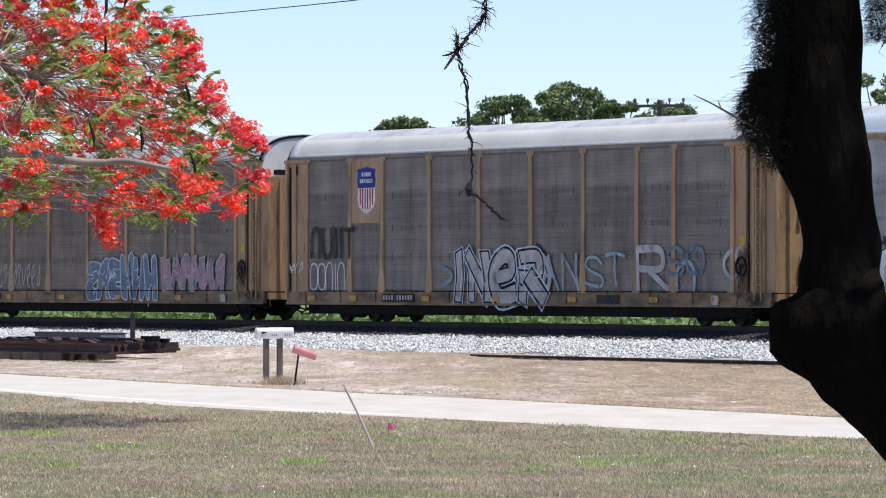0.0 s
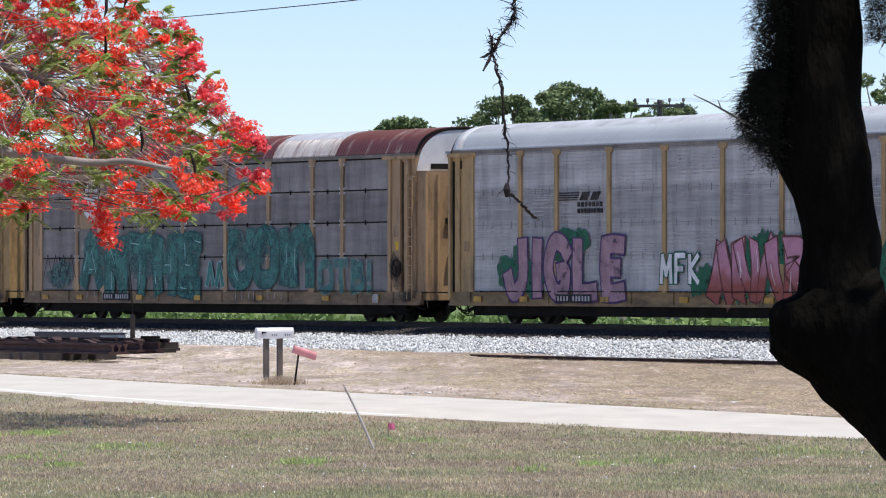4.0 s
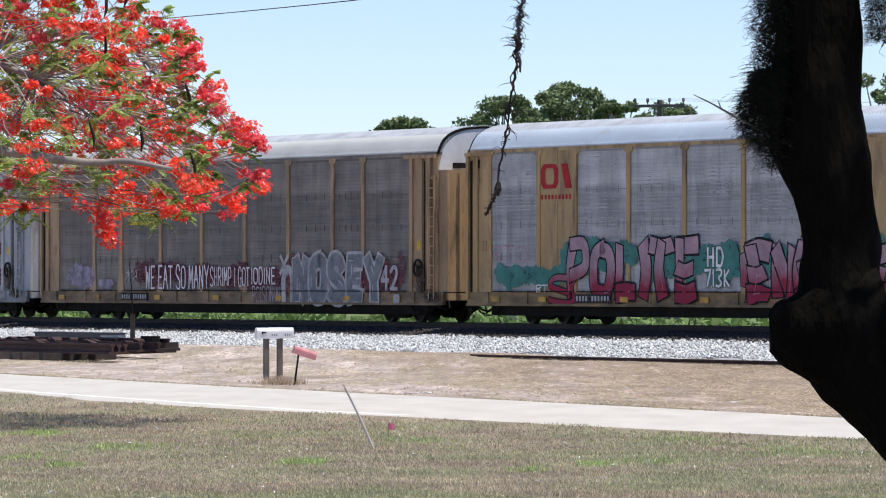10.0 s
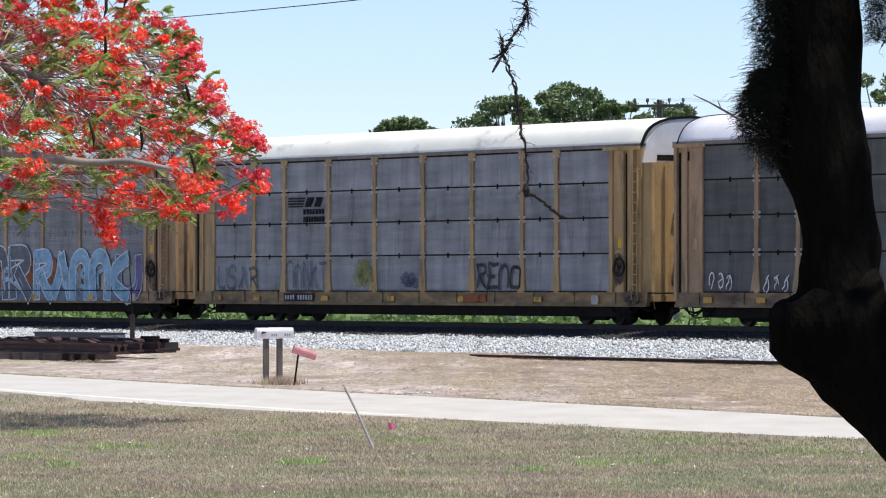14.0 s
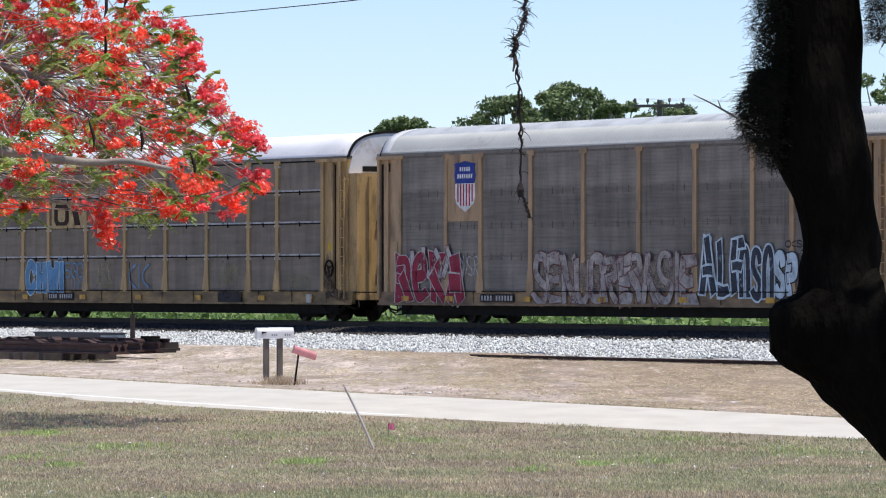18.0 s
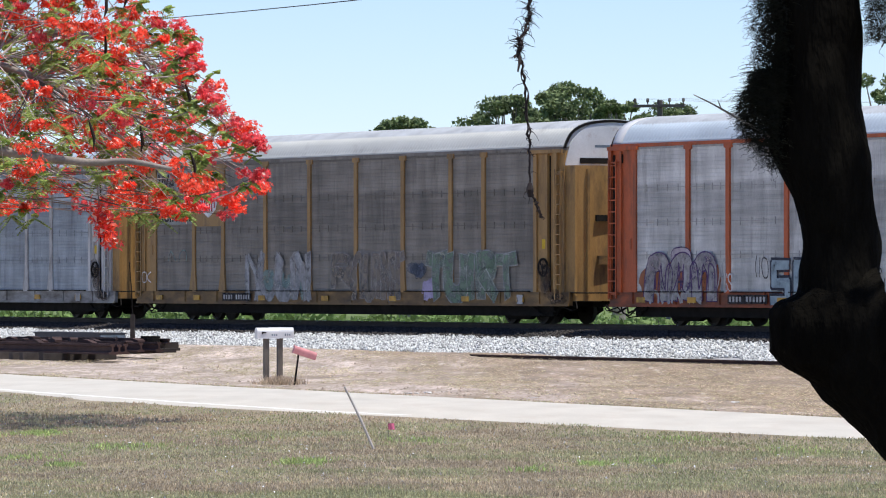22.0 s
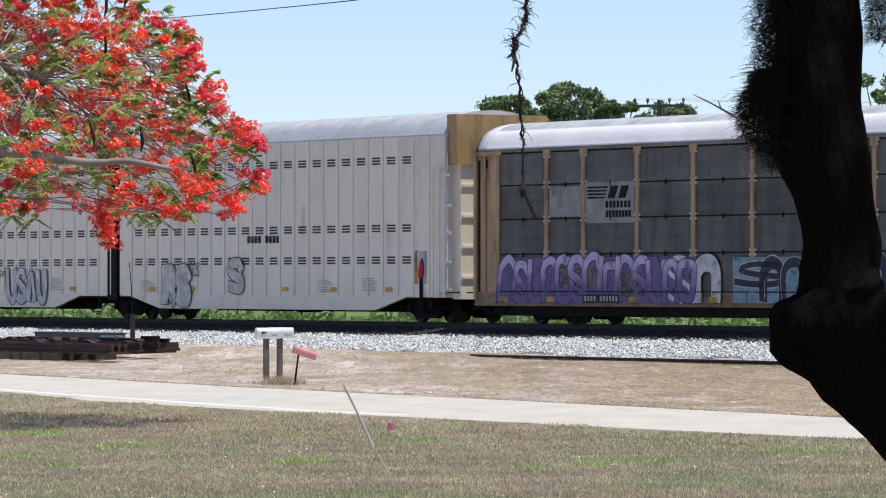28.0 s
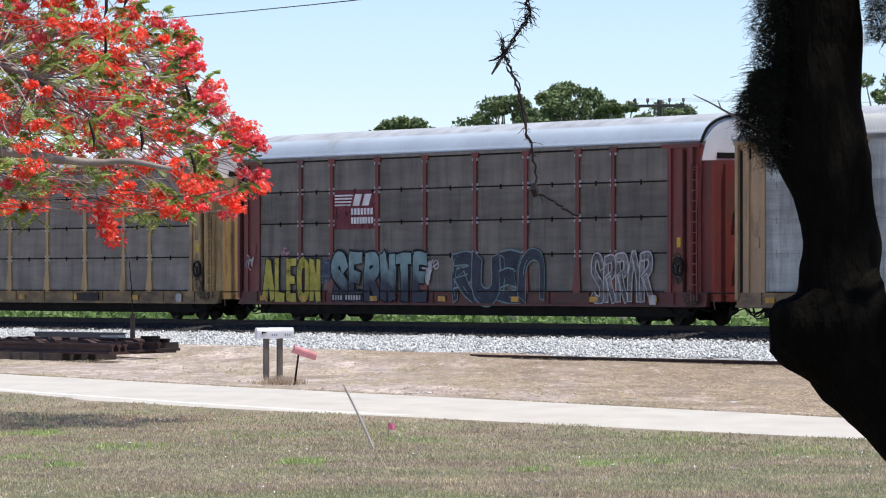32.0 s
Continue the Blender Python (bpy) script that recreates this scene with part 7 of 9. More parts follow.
def leaf_cloud(centres, radii, per, size, rng, flat=0.7):
    """Small leaf quads scattered in the shells of many clumps."""
    c = np.repeat(np.array(centres), per, 0)
    r = np.repeat(np.array(radii), per)
    d = rng.normal(0, 1, (len(c), 3))
    d /= np.linalg.norm(d, axis=1)[:, None]
    d[:, 2] *= flat
    p = c + d * (r * rng.uniform(0.45, 1.05, len(c)))[:, None]
    a = rng.normal(0, 1, (len(c), 3))
    b = rng.normal(0, 1, (len(c), 3))
    a /= np.linalg.norm(a, axis=1)[:, None]
    b /= np.linalg.norm(b, axis=1)[:, None]
    s = (size * rng.uniform(0.6, 1.4, len(c)))[:, None]
    v = np.stack([p - a * s, p + b * s * 0.6, p + a * s, p - b * s * 0.6], 1).reshape(-1, 3)
    return v, np.arange(len(c) * 4).reshape(-1, 4)


def far_tree(x, y, top, spread, seed, label, clumps=26, low=0.5):
    """A broad-crowned tree: tapered trunk, limbs to each clump, ragged crown."""
    rng, rnd = np.random.default_rng(seed), random.Random(seed)
    tree = thing("tree", pose(x, y, 0.25), label, "tree", "trees beyond the track")
    fork = top * 0.42
    b = Build().tube([(0, 0, -0.2), (0.1, 0, fork * 0.5), (0, 0.1, fork)], [0.34, 0.26, 0.22], 10)
    put("trunk", b.mesh("trunk", M_BARK), tree)
    centres, radii = [], []
    limbs = Build()
    for k in range(clumps):
        a, r = rnd.uniform(0, 6.28), spread * math.sqrt(rnd.uniform(0.02, 1.0))
        cr = rnd.uniform(0.45, 1.0) * spread * 0.27
        h = top - cr * 0.7 - (r / spread) ** 2 * top * (0.17 + 0.1 * low) - rnd.uniform(0, 0.16) * top * low
        c = (r * math.cos(a), r * math.sin(a), h)
        centres += [c, (c[0] * 0.9, c[1] * 0.9, h - 1.0 - rnd.random()), (c[0] * 0.8, c[1] * 0.8, h - 2.2 - rnd.random())]
        radii += [cr, cr, cr]
        limbs.tube([(0, 0.1, fork - 0.1), (c[0] * 0.45, c[1] * 0.45, fork + (h - fork) * 0.55), c], [0.11, 0.07, 0.02], 5)
    put("limb_work", limbs.mesh("limb_work", M_BARK), tree)["kind"] = "stuff"
    v, f = leaf_cloud(centres, radii, 230, 0.10, rng)
    put("crown", quick_mesh("crown", v, f, (M_LEAF,)), tree)
    return tree


def build_poinciana():
    """A wide umbrella of scarlet flower clusters and feathery leaves on bare forking limbs."""
    rng, rnd = np.random.default_rng(5), random.Random(5)
    cx, cy, spread = -12.1, 85.0, 8.9
    tree = thing("flame_tree", pose(cx, cy, 0), "spreading flame tree covered in scarlet blossom", "tree")
    top = lambda r: 10.9 - 6.3 * (r / spread) ** 2.7
    limbs, twigs = Build(), Build()
    put("trunk", Build().tube([(0, 0, -0.2), (0.1, 0, 0.8), (-0.05, 0.1, 1.7), (0.1, 0, 2.4)], [0.42, 0.32, 0.29, 0.27], 12).mesh("trunk", M_BARK), tree)
    tips = []
    for k in range(15):
        a = 2 * math.pi * k / 15 + rnd.uniform(-0.2, 0.2)
        reach = spread * rnd.uniform(0.6, 0.86)
        h = rnd.uniform(0.35, 0.8)
        pts = []
        for s in range(8):
            t = s / 7
            r = reach * t
            z = 2.3 + (top(r) * (0.45 + 0.45 * h) + 0.2 - 2.3) * (t ** (0.7 + 0.5 * h)) + rnd.uniform(-0.12, 0.12)
            pts.append((r * math.cos(a + 0.25 * math.sin(3 * t + k)), r * math.sin(a + 0.25 * math.sin(3 * t + k)), z))
        limbs.tube(pts, [0.15 * (1 - 0.8 * s / 7) + 0.01 for s in range(8)], 7)
        tips += [Vector(p) for p in pts[2:]]
    used = [0] * len(tips)
    low_limb = [(-9.4 - cx, -4.8, 4.35), (-7.6 - cx, -5.0, 4.3), (-6.5 - cx, -5.0, 4.16), (-5.3 - cx, -5.0, 4.0), (-4.7 - cx, -5.1, 4.02), (-4.05 - cx, -5.0, 3.9)]
    limbs.tube([tuple(q) for q in bend([(1.5, -2.5, 3.6)] + low_limb, 3)], [0.11 - 0.0042 * k for k in range(19)], 8)
    flowers, greens = [], []
    for k in range(1640):
        a = rnd.uniform(-1.35, 1.35) if k % 8 else rnd.uniform(1.35, 4.93)
        q = math.sqrt(rnd.uniform(0.08, 1.0))
        r = spread * q * (1 + 0.03 * math.sin(7 * a + 1) + 0.03 * math.sin(13 * a))
        high = top(min(r, spread))
        z = high - rnd.random() ** 1.2 * (high - 3.35) + rnd.uniform(-0.15, 0.15)
        c = Vector((r * math.cos(a), r * math.sin(a), z))
        if -6.6 < cx + c.x < -4.4 and c.z < 3.75 and c.y < 1.5:
            continue
        if (c.y > 1.5 or c.y < -4.5) and rnd.random() < 0.5:
            continue
        spot = min(range(len(tips)), key=lambda i: (tips[i] - c).length + 0.11 * used[i])
        used[spot] += 1
        near = tips[spot]
        kinks = [near.lerp(c, t) + Vector((rnd.uniform(-0.16, 0.16), rnd.uniform(-0.16, 0.16), rnd.uniform(-0.2, 0.1))) for t in (0.3, 0.55, 0.8)]
        if rnd.random() < 0.35:
            kinks = [c.lerp(q, 0.5) for q in kinks]
            near = kinks[0]
        twigs.tube([near] + kinks + [c], [0.014, 0.011, 0.009, 0.007, 0.005], 4, False)
        side = kinks[1] + Vector((rnd.uniform(-0.35, 0.35), rnd.uniform(-0.35, 0.35), rnd.uniform(-0.25, 0.25)))
        twigs.tube([kinks[1], side], [0.008, 0.004], 4, False)
        (flowers if rnd.random() < 0.80 + 0.75 * noise.noise(c * 0.75) else greens).append((c, rnd.uniform(0.11, 0.27)))
        if rnd.random() < 0.46:
            greens.append((c + Vector((rnd.uniform(-0.3, 0.3), rnd.uniform(-0.3, 0.3), rnd.uniform(-0.25, 0.25))), rnd.uniform(0.2, 0.34) if c.x < 7.6 else 0.16))
    greens = [(c, s) for c, s in greens if c.x < 8.55]
    # loose rosy sprays at the ends of the longest shoots
    shoots = [(-3.92, 5.67), (-3.75, 5.76), (-3.69, 5.46), (-3.63, 5.05), (-3.50, 4.98), (-3.40, 4.80), (-3.12, 4.60), (-2.95, 4.38), (-2.80, 4.34), (-2.72, 4.24), (-2.72, 3.86), (-2.86, 3.80)]
    for x, z in shoots:
        tip = Vector((x - cx, -4.0, z))
        root = tip + Vector((-rnd.uniform(0.6, 0.9), 0.2, -rnd.uniform(0.15, 0.4)))
        twigs.tube([root, root.lerp(tip, 0.5) + Vector((0, 0, -0.05)), tip], [0.012, 0.009, 0.005], 4, False)
        flowers.append((tip, rnd.uniform(0.10, 0.16)))
        greens.append((tip + Vector((-0.15, 0, -0.12)), 0.13))
    # the blossom: five petals to a flower, one of them pale, many flowers to a cluster
    per = 40
    c = np.repeat(np.array([tuple(p) for p, _ in flowers]), per, 0)
    rad = np.repeat(np.array([s for _, s in flowers]), per)
    d = rng.normal(0, 1, (len(c), 3))
    d /= np.linalg.norm(d, axis=1)[:, None]
    d[:, 2] = d[:, 2] * 0.6 + 0.1
    p = c + d * (rad * rng.uniform(0.3, 1.0, len(c)))[:, None]
    ax = d + rng.normal(0, 0.5, d.shape) + np.array((0, 0, 0.5))
    ax /= np.linalg.norm(ax, axis=1)[:, None]
    t1 = np.cross(ax, np.array((0.3, 0.5, 0.1)))
    t1 /= np.linalg.norm(t1, axis=1)[:, None]
    t2 = np.cross(ax, t1)
    size = rng.uniform(0.030, 0.054, len(c))[:, None]
    quads = []
    for k in range(5):
        an = 2 * math.pi * k / 5
        o = t1 * math.cos(an) + t2 * math.sin(an)
        s = -t1 * math.sin(an) + t2 * math.cos(an)
        quads.append(np.stack([p, p + (o * 0.7 + s * 0.42 + ax * 0.15) * size, p + (o * 1.15 + ax * 0.35) * size, p + (o * 0.7 - s * 0.42 + ax * 0.15) * size], 1))
    v = np.stack(quads, 1).reshape(-1, 3)
    f = np.arange(len(v)).reshape(-1, 4)
    which = np.zeros(len(f), dtype=np.int32)
    rosy = rng.uniform(0, 1, len(flowers)) < 0.25
    rosy[-len(shoots):] = True
    rosy = np.repeat(np.repeat(rosy, per), 5)
    which[rosy] = 2
    pale = np.zeros(len(f), dtype=bool)
    pale[::5] = rng.uniform(0, 1, len(pale[::5])) < 0.45
    which[pale] = 1
    tagged(put("blossom", quick_mesh("blossom", v, f, (M_PETAL, M_PALEPETAL, M_ROSE), which), tree), kind="stuff")
    # feathery leaves: a bent midrib with leaflet pairs
    lv = []
    for base, s in greens:
        for _ in range(7):
            a = rnd.uniform(0, 6.28)
            out = Vector((math.cos(a), math.sin(a), rnd.uniform(-0.9, 0.6)))
            side = Vector((-math.sin(a), math.cos(a), rnd.uniform(-0.3, 0.3)))
            for k in range(1, 10):
                q = base + out * (s * 0.95 * k / 9) + Vector((0, 0, -0.2 * s * (k / 9) ** 2))
                w = 0.06 * math.sin(math.pi * (k + 1) / 11)
                for sg in (-1, 1):
                    e = q + side * (sg * w) + Vector((0, 0, -0.02))
                    lv += [q, q + out * 0.022, e + out * 0.015, e - out * 0.012]
    lv = np.array([tuple(q) for q in lv])
    tagged(put("leaves", quick_mesh("leaves", lv, np.arange(len(lv)).reshape(-1, 4), (M_FERN,)), tree), kind="stuff")
    put("limb_work", limbs.mesh("limb_work", M_BARK, smooth=True), tree)["kind"] = "stuff"
    put("twig_work", twigs.mesh("twig_work", M_STEM), tree)["kind"] = "stuff"
    # long dark seed pods
    for k in range(16):
        a = rnd.uniform(-0.8, 0.6)
        r = spread * rnd.uniform(0.7, 0.99)
        z = max(3.4, top(r) - rnd.uniform(0.2, 1.3))
        b = Build().tube([(0, 0, 0), (0.02, 0, -0.12), (0.03, 0.01, -0.26), (0.0, 0, -0.40)], [0.012, 0.028, 0.028, 0.008], 6)
        put("seed_pod", b.mesh("seed_pod", M_POD), tree, at=pose(r * math.cos(a), r * math.sin(a), z, rnd.uniform(-12, 12), rnd.uniform(-12, 12), 0))
    # one low spray that swings on its stalk
    spray = Build()
    spray.tube([(0, 0, 0.45), (0.03, 0, 0.1), (0.1, 0, -0.25), (0.2, 0, -0.5)], [0.012, 0.01, 0.008, 0.005], 5)
    stalk = put("hanging_spray", spray.mesh("hanging_spray", M_BARK), tree, at=pose(-5.42 - cx, -1.0, 3.34))
    n = 520
    k = rng.uniform(0, 1, n)
    p = np.stack([0.02 + 0.2 * k + rng.normal(0, 0.085, n), rng.normal(0, 0.1, n), 0.02 - 0.55 * k + rng.normal(0, 0.06, n)], -1)
    d = rng.normal(0, 1, (n, 3, 3))
    v = p[:, None] + d * 0.036
    put("spray_blossom", quick_mesh("spray_blossom", v.reshape(-1, 3), np.arange(n * 3).reshape(-1, 3), (M_PETAL, M_ROSE, M_PALEPETAL), rng.choice(3, n, p=(0.6, 0.3, 0.1))), stalk)
    return stalk


def build_oak():
    """The old oak close by, in the shade of its own crown, hung with moss."""
    oak = thing("oak_tree", pose(3.2, 22.0, 0), "dark shaded oak trunk hung with grey Spanish moss", "tree")
    spine = [(0.1, 0.0, -0.2, 0.42), (-0.03, 0, 0.35, 0.36), (-0.38, 0, 0.95, 0.32), (-0.87, 0, 1.44, 0.32), (-1.24, 0, 1.75, 0.31), (-1.52, 0, 2.0, 0.25), (-1.560, 0, 2.2, 0.178), (-1.562, 0, 2.35, 0.158),
             (-1.605, 0, 2.55, 0.172), (-1.65, 0, 2.76, 0.195), (-1.66, 0, 2.95, 0.19), (-1.663, 0, 3.15, 0.173), (-1.663, 0, 3.4, 0.17), (-1.65, 0.1, 4.0, 0.17), (-1.5, 0.2, 5.0, 0.13)]
    fine = bend(spine, 6)
    b = Build()
    b.tube([p[:3] for p in fine], [p[3] for p in fine], 28)
    b.v = [tuple(Vector(v) + Vector((noise.noise((v[0] * 5, v[1] * 5, v[2] * 3)), noise.noise((v[0] * 5 + 9, v[1] * 5, v[2] * 3)), 0)) * 0.035
                 + Vector((noise.noise((v[0] * 22, v[1] * 22, v[2] * 7)), 0, 0)) * 0.012) for v in b.v]
    put("trunk", b.mesh("trunk", M_SHADED_OAK, smooth=True), oak)
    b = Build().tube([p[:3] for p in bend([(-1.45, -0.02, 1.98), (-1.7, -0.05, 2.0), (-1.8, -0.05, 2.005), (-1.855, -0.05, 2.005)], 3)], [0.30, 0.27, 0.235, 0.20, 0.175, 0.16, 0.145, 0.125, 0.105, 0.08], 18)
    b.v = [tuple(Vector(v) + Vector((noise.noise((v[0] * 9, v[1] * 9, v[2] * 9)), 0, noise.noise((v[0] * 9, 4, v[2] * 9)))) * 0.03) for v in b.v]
    put("limb_stub", b.mesh("limb_stub", M_SHADED_OAK, smooth=True), oak)
    limbs = Build()
    ends = []
    rnd, rng = random.Random(8), np.random.default_rng(8)
    for pts, r0 in (([(-1.65, 0.1, 4.0), (-2.3, -0.6, 4.25), (-3.0, -4.0, 4.5), (-4.8, -5.5, 5.0)], 0.12), ([(-1.55, 0.2, 4.7), (0.2, 1.5, 5.6), (2.0, 2.5, 6.4)], 0.11),
                    ([(-1.5, 0.2, 5.0), (-2.6, 2.5, 6.0), (-4.0, 4.2, 7.0)], 0.10), ([(-1.5, 0.2, 5.0), (-0.4, -2.4, 6.2), (0.8, -4.2, 7.0)], 0.10), ([(-1.5, 0.2, 5.0), (-1.6, 0.0, 6.5), (-1.2, 0.4, 8.2)], 0.12)):
        fine = bend(pts, 4)
        limbs.tube([tuple(p) for p in fine], [r0 * (1 - 0.75 * k / (len(fine) - 1)) for k in range(len(fine))], 8)
        ends += [tuple(p) for p in fine[3:]]
    put("limb_work", limbs.mesh("limb_work", M_SHADED_OAK), oak)["kind"] = "stuff"
    # crown out of view above, built to shade the trunk
    centres, radii = [], []
    for k in range(90):
        e = ends[rnd.randrange(len(ends))]
        centres.append((e[0] + rnd.uniform(-1.6, 1.6), e[1] + rnd.uniform(-1.6, 1.6), max(4.9, e[2] + rnd.uniform(-0.2, 1.8))))
        radii.append(rnd.uniform(0.5, 0.95))
    v, f = leaf_cloud(centres, radii, 130, 0.09, rng)
    put("crown", quick_mesh("crown", v, f, (M_LEAF,)), oak)
    # moss: long tangled threads
    moss = Build()
    for k in range(13000):
        kind = rnd.random()
        if kind < 0.5:
            x, z = rnd.triangular(-1.945, -1.79, -1.80), rnd.uniform(2.95, 3.75)
        elif kind < 0.9:
            z = 2.66 + 0.42 * math.sqrt(rnd.random())
            wide = 0.05 + 0.10 * smoothstep(2.66, 2.86, z) * (1 - 0.6 * smoothstep(2.92, 3.08, z))
            x = -1.85 + (0.06 if z < 2.8 else 0.04) * rnd.random() - wide * rnd.random() ** 1.3
        else:
            x, z = rnd.uniform(-1.46, -1.37), rnd.uniform(3.2, 3.6)
        n, step, drift = rnd.randint(4, 9), rnd.uniform(0.004, 0.014), rnd.gauss(0, 0.003)
        y = rnd.uniform(-0.16, 0.12)
        pts = []
        for s in range(n):
            pts.append((x, y, z))
            x += drift + rnd.gauss(0, 0.009)
            y += rnd.gauss(0, 0.012)
            z -= step * rnd.uniform(-0.1, 1.1)
        moss.tube(pts, [0.0007 * (1 - 0.5 * s / n) + 0.0003 for s in range(n)], 3, False)
    tagged(put("hanging_moss", moss.mesh("hanging_moss", M_SHADED_MOSS), oak), kind="stuff")
    b = Build().tube([(-1.86, -0.05, 2.80), (-2.02, -0.06, 2.89), (-2.10, -0.06, 2.935), (-2.175, -0.06, 2.972)], [0.006, 0.005, 0.0035, 0.002], 6)
    b.tube([(-2.06, -0.06, 2.91), (-2.075, -0.05, 2.95)], [0.003, 0.0015], 4)
    put("dead_branch", b.mesh("dead_branch", M_BARK), oak)
    b = Build().tube([(-1.32, 0, 3.5), (-1.335, 0, 3.36), (-1.35, 0, 3.26), (-1.40, 0, 3.17)], [0.012, 0.01, 0.008, 0.004], 6)
    put("dead_branch", b.mesh("dead_branch", M_TWIG), oak)


def build_vine():
    """A dead twig on a thread of moss; its own space has the hanging point at the origin."""
    rnd = random.Random(4)
    vine = thing("hanging_twig", pose(0.25, 18, 3.1), "thin dark dead twig hanging by a mossy thread", "twig")
    top = [(0.005, 0, 0.95), (-0.004, 0.01, 0.45), (0.003, 0, 0.12), (-0.005, 0, 0.04), (0, 0, 0), (-0.024, 0, -0.038), (-0.065, 0.01, -0.09), (-0.094, 0.01, -0.135)]
    low = [(-0.100, 0.01, -0.085), (-0.094, 0.01, -0.135), (-0.072, 0.005, -0.19), (-0.045, 0, -0.285), (-0.028, 0, -0.39), (-0.006, 0, -0.475), (0.0, 0, -0.58), (-0.005, 0, -0.60)]
    hook = [(-0.012, 0, -0.585), (0.0, 0, -0.60), (0.04, 0, -0.62), (0.085, 0, -0.65), (0.144, 0, -0.682)]
    for name, pts, r in (("thread", top, 0.0046), ("stem", low, 0.0042), ("hook", hook, 0.0056)):
        fine = bend(pts, 6)
        b = Build().tube([tuple(p + np.array((rnd.gauss(0, 0.003), rnd.gauss(0, 0.003), 0))) for p in fine], [r * rnd.uniform(0.6, 1.35) * (1 - 0.25 * k / len(fine)) for k in range(len(fine))], 6)
        half = len(fine) // 2
        if name != "hook":
            # a second strand winds about the first
            turn = [tuple(p + np.array((0.011 * math.sin(k * 0.9 + 1) + rnd.gauss(0, 0.003), 0.011 * math.cos(k * 0.9), 0))) for k, p in enumerate(fine)]
            b.tube(turn if name == "thread" else turn[:half + 6], [0.0033 * rnd.uniform(0.6, 1.4) for _ in (turn if name == "thread" else turn[:half + 6])], 5)
        for k in range(150 if name == "thread" else 75 if name == "stem" else 6):
            at = rnd.randrange(half - 4, len(fine)) if name == "thread" else int(len(fine) * rnd.random() ** 1.6)
            p = Vector(fine[at])
            d = Vector((rnd.gauss(0, 1), rnd.gauss(0, 1), rnd.gauss(-0.5, 0.9))).normalized() * (rnd.random() ** 2.2 * 0.055 + 0.008)
            bow = Vector((rnd.gauss(0, 0.006), rnd.gauss(0, 0.006), rnd.gauss(0.003, 0.006)))
            b.tube([tuple(p), tuple(p + d * 0.5 + bow), tuple(p + d * 0.8 + bow), tuple(p + d + bow * 0.3)], [0.0017, 0.0013, 0.0010, 0.0005], 3, False)
        if name == "stem":
            b.tube([(-0.094, 0.01, -0.135), (-0.12, 0, -0.165), (-0.145, 0, -0.20)], [0.004, 0.006, 0.003], 5)
            b.tube([(-0.09, 0.01, -0.13), (-0.125, 0.015, -0.15), (-0.15, 0.01, -0.155)], [0.004, 0.004, 0.002], 5)
            b.tube([(-0.004, 0, -0.615), (-0.010, 0, -0.59), (-0.008, 0, -0.57)], [0.009, 0.013, 0.007], 6)
        put(name, b.mesh(name, M_TWIG), vine)
    return vine


def sway(x, tilt, twist):
    return pose(x, 18, EYE + 0.905, 0, tilt, 0) @ pose(0, 0, 0, 0, 0, twist)


# ---------------------------------------------------------------- roadside things
def mailbox_body(length, width, wall):
    """A box with a barrel top, along x, its door at the lower x."""
    b = Build()
    prof = [(-width / 2, 0), (width / 2, 0), (width / 2, wall)] + [(width / 2 * math.cos(math.pi * k / 8), wall + width / 2 * math.sin(math.pi * k / 8)) for k in range(1, 8)] + [(-width / 2, wall)]
    n = len(prof)
    b.v = [(x, y, z) for x in (0.02, length) for y, z in prof]
    b.f = [(k, (k + 1) % n, n + (k + 1) % n, n + k) for k in range(n)] + [tuple(range(n - 1, -1, -1)), tuple(range(n, 2 * n))]
    return b, prof


def mailbox(m, length, mat, post_mat, post_r, label, leaning=0.0, marks=True, wide=0.20, wall=0.14):
    box = thing("mailbox", m, label, "mailbox", "mailboxes by the road")
    h = 0.985
    foot = Vector((length * 0.45, 0, 0))
    if post_r > 0.03:
        put("post", Build().box(-post_r, post_r, -post_r, post_r, -0.2, h).mesh("post", post_mat), box, at=pose(*foot))
    else:
        put("post", Build().tube([(-leaning * 0.12, 0, -0.2), (0, 0, h * 0.7)], post_r, 8).mesh("post", post_mat), box, at=pose(foot.x * 0.6, 0, 0))
    tip = pose(0, 0, h if post_r > 0.03 else h * 0.7, 0, leaning * 18, 0)
    b, prof = mailbox_body(length, wide, wall)
    body = put("box", b.mesh("box", mat), box, at=tip)
    d = Build()
    n = len(prof)
    d.v = [(x, y * 1.05, z * 1.03 - 0.004) for x in (0.0, 0.03) for y, z in prof]
    d.f = [(k, (k + 1) % n, n + (k + 1) % n, n + k) for k in range(n)] + [tuple(range(n - 1, -1, -1)), tuple(range(n, 2 * n))]
    d.box(-0.02, 0.0, -0.02, 0.02, 0.15, 0.18)
    put("door", d.mesh("door", mat), body)
    if marks:
        f = Build().box(0.10, 0.13, -0.115, -0.105, 0.10, 0.14).box(0.10, 0.20, -0.115, -0.105, 0.12, 0.15)
        put("signal_flag", f.mesh("signal_flag", MARK_M["charcoal"]), body)
        for k in range(3):
            put("number_bar", Build().box(0.33 + 0.05 * k, 0.355 + 0.05 * k, -0.104, -0.1, 0.06, 0.10).mesh("number_bar", MARK_M["steel"]), body)
    return box


